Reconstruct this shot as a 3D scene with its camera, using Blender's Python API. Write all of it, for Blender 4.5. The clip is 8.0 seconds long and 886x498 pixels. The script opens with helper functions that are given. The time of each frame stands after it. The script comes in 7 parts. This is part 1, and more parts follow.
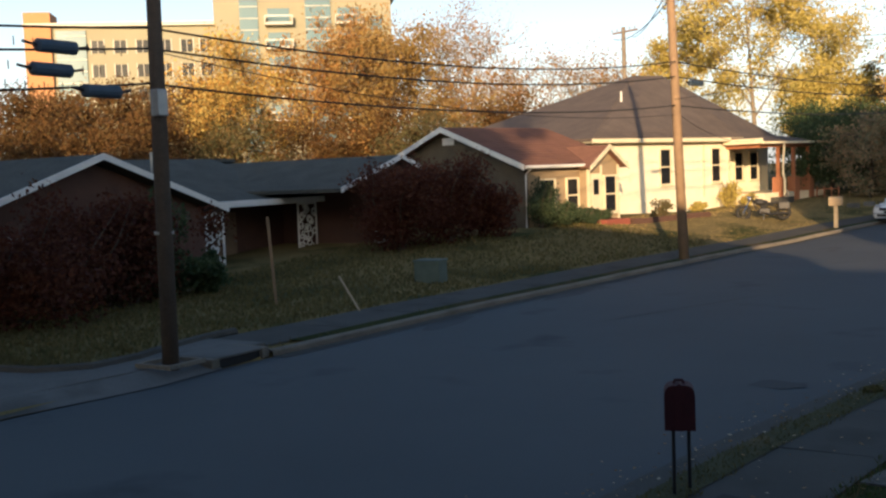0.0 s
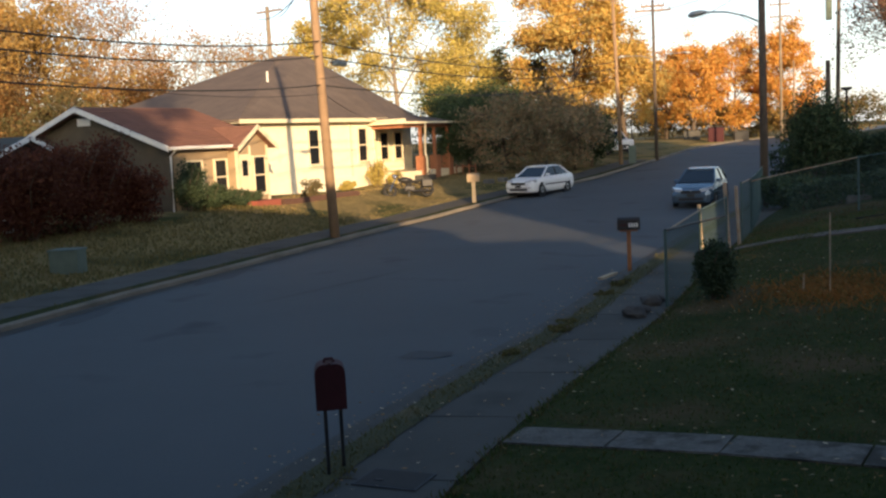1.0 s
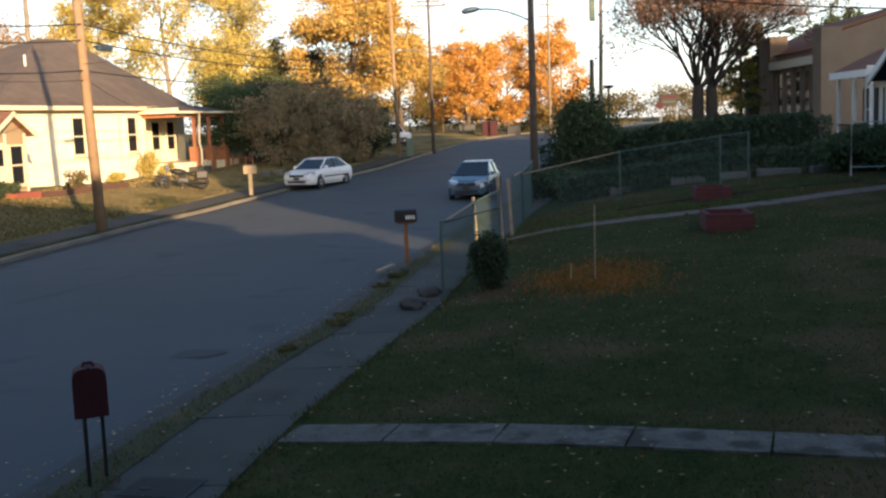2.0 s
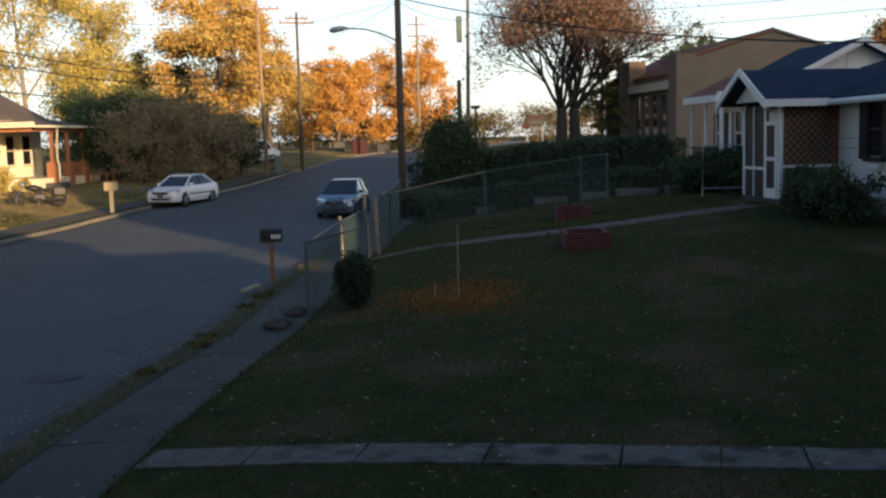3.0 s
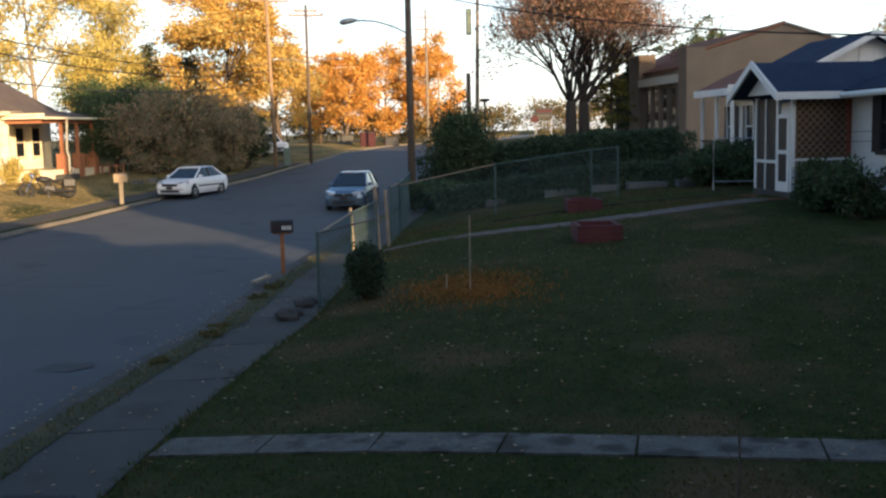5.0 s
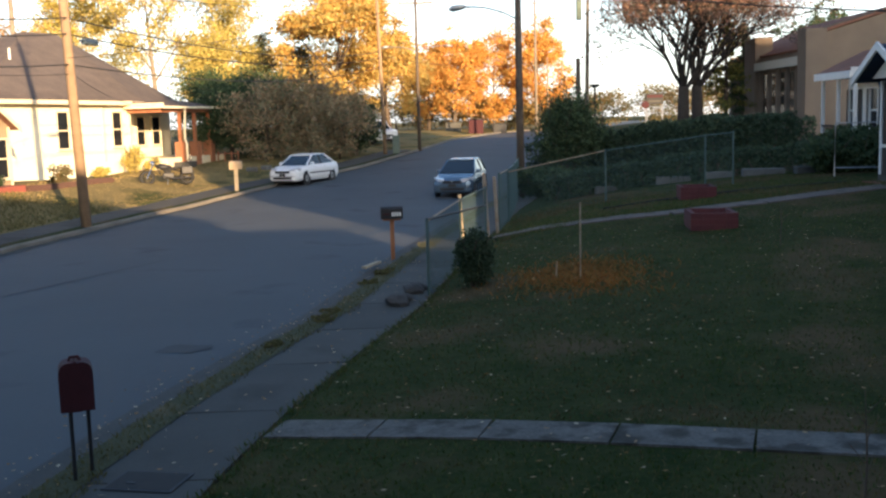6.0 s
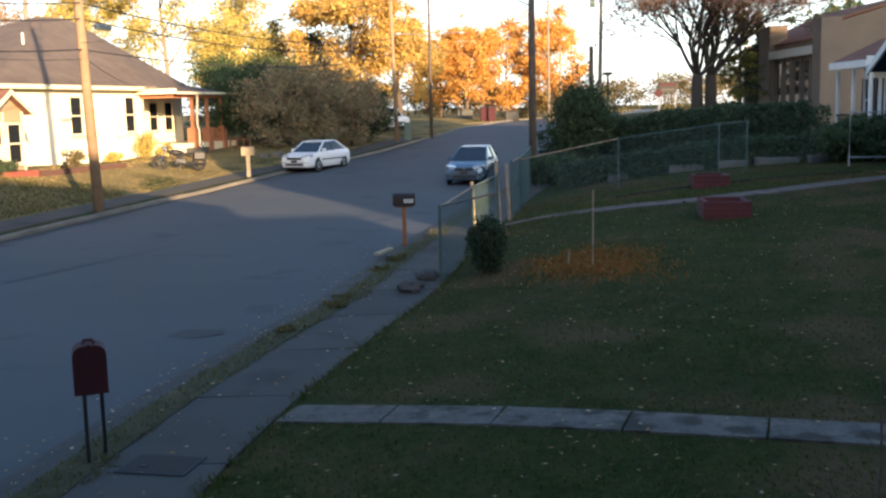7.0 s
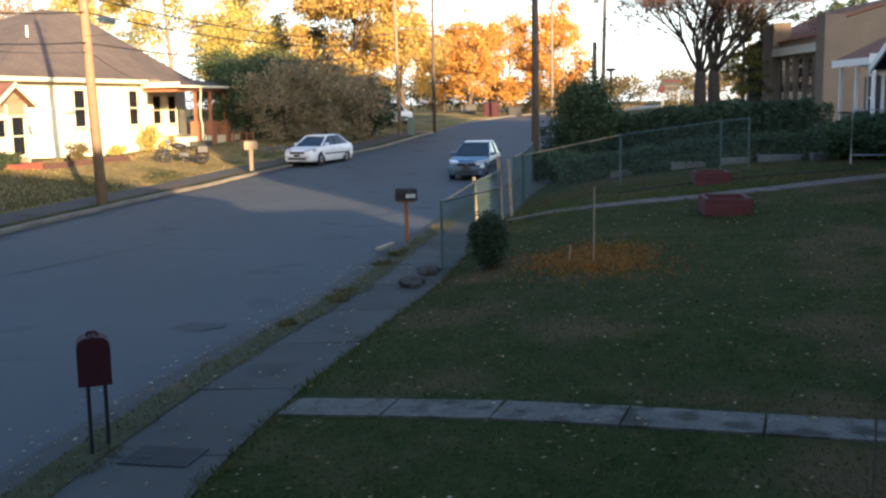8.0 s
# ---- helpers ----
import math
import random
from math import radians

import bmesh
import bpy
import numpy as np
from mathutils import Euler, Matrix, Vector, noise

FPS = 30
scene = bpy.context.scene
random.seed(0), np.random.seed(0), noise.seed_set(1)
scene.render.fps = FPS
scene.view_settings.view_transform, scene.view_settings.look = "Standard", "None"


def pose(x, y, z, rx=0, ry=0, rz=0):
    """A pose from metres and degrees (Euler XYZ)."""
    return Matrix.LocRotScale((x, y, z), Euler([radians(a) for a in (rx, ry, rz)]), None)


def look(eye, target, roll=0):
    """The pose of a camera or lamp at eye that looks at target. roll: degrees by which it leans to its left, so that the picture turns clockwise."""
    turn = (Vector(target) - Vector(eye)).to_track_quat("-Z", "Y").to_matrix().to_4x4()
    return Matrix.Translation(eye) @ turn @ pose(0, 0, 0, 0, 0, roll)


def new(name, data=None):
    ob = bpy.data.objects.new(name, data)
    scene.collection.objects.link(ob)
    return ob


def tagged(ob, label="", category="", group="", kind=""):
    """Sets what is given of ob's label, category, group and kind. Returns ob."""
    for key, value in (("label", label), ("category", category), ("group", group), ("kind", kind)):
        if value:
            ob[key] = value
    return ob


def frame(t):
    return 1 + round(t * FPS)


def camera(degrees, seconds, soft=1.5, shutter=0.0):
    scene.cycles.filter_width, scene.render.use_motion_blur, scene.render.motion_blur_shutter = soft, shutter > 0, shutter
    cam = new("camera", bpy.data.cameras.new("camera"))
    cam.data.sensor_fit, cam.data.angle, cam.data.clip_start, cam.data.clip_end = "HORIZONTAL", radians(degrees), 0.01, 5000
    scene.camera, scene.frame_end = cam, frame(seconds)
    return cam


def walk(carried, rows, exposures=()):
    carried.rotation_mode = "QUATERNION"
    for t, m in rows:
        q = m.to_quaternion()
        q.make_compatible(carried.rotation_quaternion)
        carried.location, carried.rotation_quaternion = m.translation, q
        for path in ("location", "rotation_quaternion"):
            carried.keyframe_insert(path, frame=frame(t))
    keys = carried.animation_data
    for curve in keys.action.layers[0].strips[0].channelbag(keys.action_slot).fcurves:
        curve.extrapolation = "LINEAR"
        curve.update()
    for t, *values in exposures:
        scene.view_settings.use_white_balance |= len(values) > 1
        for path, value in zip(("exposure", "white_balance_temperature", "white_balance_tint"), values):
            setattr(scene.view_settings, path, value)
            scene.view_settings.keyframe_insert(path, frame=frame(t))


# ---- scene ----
cam = camera(47.1, 8.0, 2.4)
PATH = [
    (0.0, 0.023, -0.450, 3.274, 85.847, 2.226, 31.541),
    (0.5, -0.010, -0.208, 3.236, 84.871, 2.641, 20.880),
    (1.0, -0.015, -0.080, 3.214, 83.956, 2.891, 12.122),
    (1.5, 0.013, -0.008, 3.225, 83.192, 2.628, 5.147),
    (2.0, 0.027, 0.114, 3.204, 82.978, 2.133, -0.201),
    (2.2, 0.030, 0.105, 3.206, 83.120, 1.980, -2.130),
    (3.3, 0.170, -0.070, 3.290, 83.950, 1.280, -9.250),
    (3.5, 0.186, -0.095, 3.306, 84.099, 1.193, -10.631),
    (4.0, 0.092, -0.131, 3.239, 84.009, 1.073, -12.870),
    (4.5, 0.052, -0.065, 3.204, 83.718, 1.098, -11.373),
    (5.0, 0.050, 0.008, 3.211, 83.393, 1.254, -7.003),
    (5.2, 0.032, 0.012, 3.216, 83.273, 1.305, -5.344),
    (6.3, -0.003, 0.114, 3.188, 82.602, 1.577, -0.458),
    (6.5, -0.014, 0.139, 3.180, 82.443, 1.491, -0.404),
    (7.0, -0.013, 0.080, 3.186, 82.140, 1.313, -0.322),
    (7.5, -0.007, 0.035, 3.197, 81.934, 1.098, -0.223),
    (8.0, 0.000, 0.000, 3.200, 81.857, 0.963, -0.138),
]
walk(cam, [(t, pose(x, y, z, rx, ry, rz)) for t, x, y, z, rx, ry, rz in PATH],
     exposures=[(0.0, 0.85, 6050, 10), (1.0, 1.05, 6100, 10), (2.0, 1.35, 6000, 10), (3.3, 0.72, 5950, 10), (3.5, 0.68, 5950, 10), (4.5, 1.0, 5950, 10), (5.0, 1.32, 5950, 10), (6.5, 1.75, 5850, 10), (8.0, 1.92, 5800, 10)])

# ---- light: a low sun behind the houses at the camera's back, and the evening sky ----
SUN_EL = radians(10.0)
SUN_TO = Vector((-0.41 * math.cos(SUN_EL), 0.912 * math.cos(SUN_EL), -math.sin(SUN_EL)))
world = bpy.data.worlds.new("evening_sky")
scene.world = world
world.use_nodes = True
wn = world.node_tree.nodes
sky = wn.new("ShaderNodeTexSky")
sky.sky_type = "NISHITA"
sky.sun_disc = False
sky.sun_elevation = SUN_EL
sky.sun_rotation = math.atan2(0.41, -0.912)
sky.air_density, sky.dust_density, sky.ozone_density = 1.0, 2.5, 2.0
wn["Background"].inputs["Strength"].default_value = 0.12
# evening haze: a pale layer all round the horizon, thinning upward
wl = world.node_tree.links
way = wn.new("ShaderNodeTexCoord")
axes = wn.new("ShaderNodeSeparateXYZ")
wl.new(way.outputs["Generated"], axes.inputs[0])
fade = wn.new("ShaderNodeMapRange")
fade.interpolation_type = "SMOOTHSTEP"
fade.inputs["From Min"].default_value, fade.inputs["From Max"].default_value = -0.05, 0.38
fade.inputs["To Min"].default_value, fade.inputs["To Max"].default_value = 1.0, 0.0
wl.new(axes.outputs["Z"], fade.inputs["Value"])
haze = wn.new("ShaderNodeMix")
haze.data_type, haze.blend_type = "RGBA", "ADD"
haze.inputs[7].default_value = (4.1, 3.85, 3.45, 1)
wl.new(fade.outputs[0], haze.inputs[0])
wl.new(sky.outputs[0], haze.inputs[6])
wl.new(haze.outputs[2], wn["Background"].inputs["Color"])
sun_data = bpy.data.lights.new("sun", "SUN")
sun_data.energy, sun_data.angle, sun_data.color = 5.0, radians(0.6), (1.0, 0.66, 0.34)
sun = new("sun", sun_data)
sun.matrix_world = look((0, 0, 60), Vector((0, 0, 60)) + SUN_TO)


# ---- materials ----
def mat(name, a, b=None, rough=0.8, metal=0.0, scale=4.0, fine=40.0, bump=0.2, dist=0.01, island=None, spec=0.3, stain=None, rnd=0.0):
    """Colour a to b by two noises, fine relief, and a random tint per piece or per leaf."""
    m = bpy.data.materials.new(name)
    m.use_nodes = True
    n, l = m.node_tree.nodes, m.node_tree.links
    p = n["Principled BSDF"]
    p.inputs["Roughness"].default_value, p.inputs["Metallic"].default_value = rough, metal
    p.inputs["Specular IOR Level"].default_value = spec
    b = b or tuple(c * 0.75 for c in a)
    tc = n.new("ShaderNodeTexCoord")
    n1, n2 = n.new("ShaderNodeTexNoise"), n.new("ShaderNodeTexNoise")
    n1.inputs["Scale"].default_value, n1.inputs["Detail"].default_value = scale, 6
    n2.inputs["Scale"].default_value, n2.inputs["Detail"].default_value = fine, 4
    l.new(tc.outputs["Object"], n1.inputs["Vector"])
    l.new(tc.outputs["Object"], n2.inputs["Vector"])
    add = n.new("ShaderNodeMath")
    add.operation = "ADD"
    l.new(n1.outputs["Fac"], add.inputs[0])
    l.new(n2.outputs["Fac"], add.inputs[1])
    ramp = n.new("ShaderNodeMapRange")
    ramp.inputs["From Min"].default_value, ramp.inputs["From Max"].default_value = 0.7, 1.3
    l.new(add.outputs[0], ramp.inputs["Value"])
    fac = ramp.outputs[0]
    if island or rnd:
        if island:
            g = n.new("ShaderNodeNewGeometry")
            src = g.outputs["Random Per Island"]
        else:
            g = n.new("ShaderNodeObjectInfo")
            src = g.outputs["Random"]
        mixf = n.new("ShaderNodeMix")
        mixf.inputs[0].default_value = island or rnd
        l.new(fac, mixf.inputs[2])
        l.new(src, mixf.inputs[3])
        fac = mixf.outputs[0]
    mix = n.new("ShaderNodeMix")
    mix.data_type = "RGBA"
    mix.inputs[6].default_value, mix.inputs[7].default_value = (*a, 1), (*b, 1)
    l.new(fac, mix.inputs[0])
    col = mix.outputs[2]
    if stain:
        n3 = n.new("ShaderNodeTexNoise")
        n3.inputs["Scale"].default_value, n3.inputs["Detail"].default_value = stain[1], 8
        l.new(tc.outputs["Object"], n3.inputs["Vector"])
        r3 = n.new("ShaderNodeMapRange")
        r3.inputs["From Min"].default_value, r3.inputs["From Max"].default_value = stain[2], stain[2] + 0.12
        l.new(n3.outputs["Fac"], r3.inputs["Value"])
        mx = n.new("ShaderNodeMix")
        mx.data_type = "RGBA"
        mx.inputs[7].default_value = (*stain[0], 1)
        l.new(r3.outputs[0], mx.inputs[0])
        l.new(col, mx.inputs[6])
        col = mx.outputs[2]
    l.new(col, p.inputs["Base Color"])
    if bump:
        bp = n.new("ShaderNodeBump")
        bp.inputs["Strength"].default_value, bp.inputs["Distance"].default_value = bump, dist
        l.new(n2.outputs["Fac"], bp.inputs["Height"])
        l.new(bp.outputs[0], p.inputs["Normal"])
    return m


def leaf_mat(name, a, b, c):
    """Thin leaves, each its own shade, that let some light through."""
    m = bpy.data.materials.new(name)
    m.use_nodes = True
    n, l = m.node_tree.nodes, m.node_tree.links
    p, out = n["Principled BSDF"], n["Material Output"]
    p.inputs["Roughness"].default_value, p.inputs["Specular IOR Level"].default_value = 0.7, 0.2
    g = n.new("ShaderNodeNewGeometry")
    r = n.new("ShaderNodeValToRGB")
    r.color_ramp.elements[0].color, r.color_ramp.elements[1].color = (*a, 1), (*c, 1)
    e = r.color_ramp.elements.new(0.5)
    e.color = (*b, 1)
    l.new(g.outputs["Random Per Island"], r.inputs[0])
    l.new(r.outputs[0], p.inputs["Base Color"])
    t = n.new("ShaderNodeBsdfTranslucent")
    l.new(r.outputs[0], t.inputs["Color"])
    mx = n.new("ShaderNodeMixShader")
    mx.inputs[0].default_value = 0.3
    l.new(p.outputs[0], mx.inputs[1])
    l.new(t.outputs[0], mx.inputs[2])
    l.new(mx.outputs[0], out.inputs[0])
    return m


def glass_mat(name, tint, rough=0.03, spec=0.5):
    m = bpy.data.materials.new(name)
    m.use_nodes = True
    p = m.node_tree.nodes["Principled BSDF"]
    p.inputs["Base Color"].default_value = (*tint, 1)
    p.inputs["Roughness"].default_value, p.inputs["Specular IOR Level"].default_value = rough, spec
    return m


M = dict(
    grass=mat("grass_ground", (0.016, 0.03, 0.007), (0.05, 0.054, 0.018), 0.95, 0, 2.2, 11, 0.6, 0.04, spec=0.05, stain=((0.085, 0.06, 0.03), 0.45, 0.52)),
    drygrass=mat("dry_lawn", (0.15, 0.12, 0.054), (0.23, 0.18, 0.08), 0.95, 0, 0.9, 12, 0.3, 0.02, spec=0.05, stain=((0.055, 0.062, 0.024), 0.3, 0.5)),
    road=mat("asphalt", (0.047, 0.055, 0.062), (0.067, 0.076, 0.084), 0.78, 0, 0.25, 60, 0.5, 0.006, spec=0.38, stain=((0.029, 0.032, 0.038), 0.5, 0.6)),
    tar=mat("tar_patch", (0.033, 0.035, 0.039), (0.046, 0.05, 0.055), 0.75, 0, 1.5, 60, 0.4, 0.005),
    concrete=mat("old_concrete", (0.085, 0.082, 0.073), (0.05, 0.049, 0.044), 0.9, 0, 1.2, 45, 0.4, 0.006, stain=((0.042, 0.04, 0.035), 0.7, 0.56), rnd=0.35),
    walk=mat("pale_walk_concrete", (0.165, 0.152, 0.135), (0.065, 0.06, 0.05), 0.9, 0, 5.0, 26, 0.8, 0.015, stain=((0.04, 0.036, 0.028), 3.2, 0.51), rnd=0.12),
    footpath=mat("tan_path_concrete", (0.15, 0.12, 0.1), (0.085, 0.068, 0.056), 0.9, 0, 3, 30, 0.5, 0.01, stain=((0.06, 0.05, 0.036), 2.0, 0.55), rnd=0.2),
    verge=mat("mossy_verge", (0.075, 0.07, 0.03), (0.04, 0.045, 0.018), 0.95, 0, 2.5, 25, 0.8, 0.03, stain=((0.13, 0.1, 0.05), 1.2, 0.58)),
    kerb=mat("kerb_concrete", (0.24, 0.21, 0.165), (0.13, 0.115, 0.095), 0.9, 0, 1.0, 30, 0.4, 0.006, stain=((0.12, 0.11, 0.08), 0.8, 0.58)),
    apron=mat("pale_drive_concrete", (0.16, 0.155, 0.145), (0.1, 0.098, 0.09), 0.9, 0, 0.8, 40, 0.4, 0.006, stain=((0.07, 0.068, 0.06), 0.5, 0.55)),
    edging=mat("dark_edging_concrete", (0.09, 0.085, 0.075), (0.05, 0.048, 0.04), 0.9, 0, 2, 40, 0.4, 0.006),
    block=mat("stone_block", (0.16, 0.155, 0.145), (0.06, 0.06, 0.056), 0.9, 0, 3, 40, 0.5, 0.01, rnd=0.5),
    wood=mat("weathered_pole_wood", (0.3, 0.205, 0.125), (0.2, 0.135, 0.085), 0.85, 0, 3, 60, 0.5, 0.006),
    wood_orange=mat("stained_post_wood", (0.32, 0.13, 0.05), (0.22, 0.09, 0.04), 0.75, 0, 4, 50, 0.3, 0.004),
    plank=mat("pale_lumber", (0.45, 0.36, 0.24), (0.33, 0.26, 0.17), 0.8, 0, 5, 60, 0.3, 0.003),
    white=mat("white_paint", (0.8, 0.79, 0.75), (0.7, 0.69, 0.65), 0.6, 0, 2, 50, 0.15, 0.003, stain=((0.6, 0.57, 0.5), 1.2, 0.66)),
    hipwall=mat("cream_white_wall_paint", (0.8, 0.76, 0.6), (0.7, 0.66, 0.52), 0.6, 0, 2, 50, 0.15, 0.003, stain=((0.62, 0.56, 0.42), 1.2, 0.64)),
    siding=mat("aged_white_siding", (0.74, 0.72, 0.69), (0.64, 0.62, 0.59), 0.6, 0, 1.5, 50, 0.15, 0.003, rnd=0.4),
    trim=mat("white_trim", (0.76, 0.75, 0.72), (0.66, 0.65, 0.62), 0.55, 0, 3, 60, 0.1, 0.002),
    cream=mat("cream_trim", (0.72, 0.64, 0.46), (0.62, 0.55, 0.4), 0.6, 0, 3, 60, 0.1, 0.002),
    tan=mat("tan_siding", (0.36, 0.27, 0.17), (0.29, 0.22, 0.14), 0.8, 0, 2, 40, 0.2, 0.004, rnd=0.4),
    # Olive brick made darker: the gable's shade is put into this colour.
    brick=mat("shade_darkened_olive_brick", (0.13, 0.105, 0.07), (0.085, 0.07, 0.05), 0.9, 0, 2, 30, 0.5, 0.01),
    darkbrick=mat("dark_brick", (0.13, 0.07, 0.05), (0.09, 0.05, 0.04), 0.9, 0, 2, 30, 0.5, 0.01),
    redbrick=mat("red_brick", (0.3, 0.09, 0.06), (0.2, 0.06, 0.045), 0.9, 0, 4, 40, 0.4, 0.006, rnd=0.6),
    tanbrick=mat("tan_brick", (0.215, 0.165, 0.125), (0.16, 0.125, 0.095), 0.9, 0, 1, 30, 0.3, 0.006),
    shingle_red=mat("red_brown_shingle", (0.24, 0.12, 0.085), (0.17, 0.09, 0.065), 0.95, 0, 1.5, 14, 0.5, 0.02, spec=0.1),
    shingle_grey=mat("grey_brown_shingle", (0.15, 0.12, 0.105), (0.1, 0.085, 0.08), 0.95, 0, 1.2, 14, 0.5, 0.02, spec=0.1),
    shingle_dark=mat("dark_grey_shingle", (0.105, 0.11, 0.1), (0.07, 0.073, 0.068), 0.95, 0, 1.2, 14, 0.5, 0.02, spec=0.1),
    shingle_blue=mat("slate_blue_shingle", (0.034, 0.05, 0.088), (0.024, 0.036, 0.062), 0.95, 0, 1.2, 14, 0.5, 0.02, spec=0.1),
    steel=mat("galvanised_steel", (0.42, 0.43, 0.43), (0.3, 0.3, 0.3), 0.45, 0.7, 6, 60, 0.1, 0.002),
    rust=mat("rusty_pipe", (0.3, 0.17, 0.09), (0.4, 0.35, 0.28), 0.7, 0.3, 5, 40, 0.3, 0.003),
    footing=mat("stained_pale_footing", (0.42, 0.36, 0.29), (0.28, 0.22, 0.17), 0.9, 0, 1.5, 30, 0.3, 0.006, stain=((0.2, 0.13, 0.08), 0.9, 0.6)),
    rock=mat("dark_rock", (0.09, 0.085, 0.08), (0.05, 0.048, 0.045), 0.9, 0, 5, 40, 0.5, 0.01),
    link=mat("green_wire_mesh", (0.1, 0.15, 0.145), (0.07, 0.11, 0.1), 0.55, 0.4, 6, 60, 0.0, 0.002),
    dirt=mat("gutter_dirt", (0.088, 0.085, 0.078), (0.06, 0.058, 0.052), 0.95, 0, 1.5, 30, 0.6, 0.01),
    cabinet=mat("faded_green_steel", (0.11, 0.15, 0.13), (0.08, 0.11, 0.095), 0.6, 0.1, 4, 40, 0.1, 0.003),
    black=mat("black_paint", (0.025, 0.025, 0.027), (0.016, 0.016, 0.018), 0.5, 0, 5, 60, 0.1, 0.002),
    rubber=mat("rubber", (0.022, 0.022, 0.022), (0.032, 0.031, 0.03), 0.85, 0, 5, 60, 0.2, 0.003),
    cable=mat("cable_black", (0.02, 0.02, 0.022), (0.03, 0.03, 0.03), 0.7, 0, 5, 60, 0.0, 0.002),
    splice=mat("blue_grey_plastic", (0.075, 0.11, 0.15), (0.055, 0.08, 0.11), 0.6, 0, 4, 40, 0.1, 0.003),
    maroon=mat("maroon_paint", (0.055, 0.011, 0.014), (0.034, 0.007, 0.01), 0.75, 0, 6, 60, 0.2, 0.003),
    redpaint=mat("faded_red_paint", (0.1, 0.028, 0.03), (0.065, 0.02, 0.022), 0.8, 0, 4, 40, 0.3, 0.005, rnd=0.5),
    porchred=mat("porch_red_paint", (0.36, 0.15, 0.075), (0.27, 0.115, 0.06), 0.6, 0, 3, 40, 0.2, 0.003),
    carwhite=mat("white_car_paint", (0.8, 0.8, 0.8), (0.76, 0.76, 0.76), 0.25, 0, 1, 60, 0.0, 0.002, spec=0.5),
    carblue=mat("slate_blue_car_paint", (0.12, 0.175, 0.24), (0.1, 0.145, 0.2), 0.25, 0.4, 1, 60, 0.0, 0.002, spec=0.5),
    chrome=mat("chrome", (0.75, 0.75, 0.75), (0.6, 0.6, 0.6), 0.15, 1.0, 5, 60, 0.0, 0.002),
    lens=mat("clear_lamp_lens", (0.75, 0.76, 0.78), (0.6, 0.61, 0.63), 0.12, 0.3, 5, 60, 0.0, 0.002, spec=0.6),
    glass=glass_mat("dark_window_glass", (0.014, 0.016, 0.02), 0.12, 0.2),
    carglass=glass_mat("car_glass", (0.015, 0.018, 0.022), 0.02),
    blue_glass=glass_mat("blue_facade_glass", (0.1, 0.17, 0.2), 0.08),
    yellow_wall=mat("pale_yellow_stucco", (0.29, 0.275, 0.2), (0.25, 0.235, 0.17), 0.85, 0, 0.3, 10, 0.1, 0.01),
    pale_wall=mat("pale_concrete_panel", (0.55, 0.53, 0.47), (0.48, 0.46, 0.41), 0.85, 0, 0.3, 10, 0.1, 0.01),
    orange_wall=mat("orange_stucco", (0.45, 0.23, 0.11), (0.38, 0.2, 0.1), 0.85, 0, 0.3, 10, 0.1, 0.01),
    mulch=mat("mulch_soil", (0.055, 0.036, 0.024), (0.032, 0.022, 0.016), 0.95, 0, 3, 30, 0.6, 0.02),
    bark=mat("bark", (0.12, 0.09, 0.065), (0.075, 0.058, 0.045), 0.95, 0, 4, 30, 0.6, 0.02),
    bark_dark=mat("dark_bark", (0.06, 0.05, 0.042), (0.035, 0.03, 0.027), 0.95, 0, 4, 30, 0.6, 0.02),
    bark_pale=mat("pale_bark", (0.24, 0.2, 0.15), (0.16, 0.13, 0.1), 0.95, 0, 4, 30, 0.6, 0.02),
    lf_oak=leaf_mat("orange_yellow_leaf", (0.42, 0.22, 0.055), (0.55, 0.36, 0.09), (0.5, 0.42, 0.15)),
    lf_orange=leaf_mat("bright_orange_leaf", (0.48, 0.2, 0.045), (0.56, 0.28, 0.06), (0.55, 0.38, 0.11)),
    lf_rust=leaf_mat("rust_orange_leaf", (0.28, 0.13, 0.045), (0.37, 0.2, 0.06), (0.33, 0.24, 0.1)),
    # Darker rust leaf: shade on the left-hand trees is put into this colour.
    lf_rust_shaded=leaf_mat("shade_darkened_rust_leaf", (0.1, 0.052, 0.02), (0.15, 0.078, 0.026), (0.125, 0.09, 0.035)),
    lf_yellow=leaf_mat("yellow_green_leaf", (0.34, 0.29, 0.08), (0.48, 0.39, 0.1), (0.52, 0.4, 0.13)),
    lf_green=leaf_mat("dark_green_leaf", (0.038, 0.066, 0.03), (0.065, 0.1, 0.045), (0.098, 0.118, 0.054)),
    lf_hedge=leaf_mat("hedge_leaf", (0.033, 0.056, 0.031), (0.052, 0.08, 0.042), (0.072, 0.094, 0.05)),
    lf_olive=leaf_mat("olive_brown_leaf", (0.075, 0.08, 0.034), (0.12, 0.105, 0.045), (0.19, 0.12, 0.05)),
    # Pale leaf: the veil of haze over the shrubs is put into this colour.
    lf_shrub=leaf_mat("haze_paled_shrub_leaf", (0.16, 0.17, 0.1), (0.24, 0.2, 0.12), (0.34, 0.22, 0.13)),
    blade_brown=leaf_mat("brown_grass_blade", (0.1, 0.075, 0.035), (0.15, 0.105, 0.05), (0.07, 0.065, 0.025)),
    blade_verge=leaf_mat("olive_verge_blade", (0.07, 0.075, 0.025), (0.12, 0.108, 0.038), (0.16, 0.125, 0.052)),
    lf_red=leaf_mat("dark_red_leaf", (0.065, 0.018, 0.012), (0.095, 0.03, 0.017), (0.115, 0.045, 0.022)),
    lf_pink=leaf_mat("dull_pink_sparse_leaf", (0.18, 0.13, 0.1), (0.3, 0.16, 0.11), (0.13, 0.13, 0.1)),
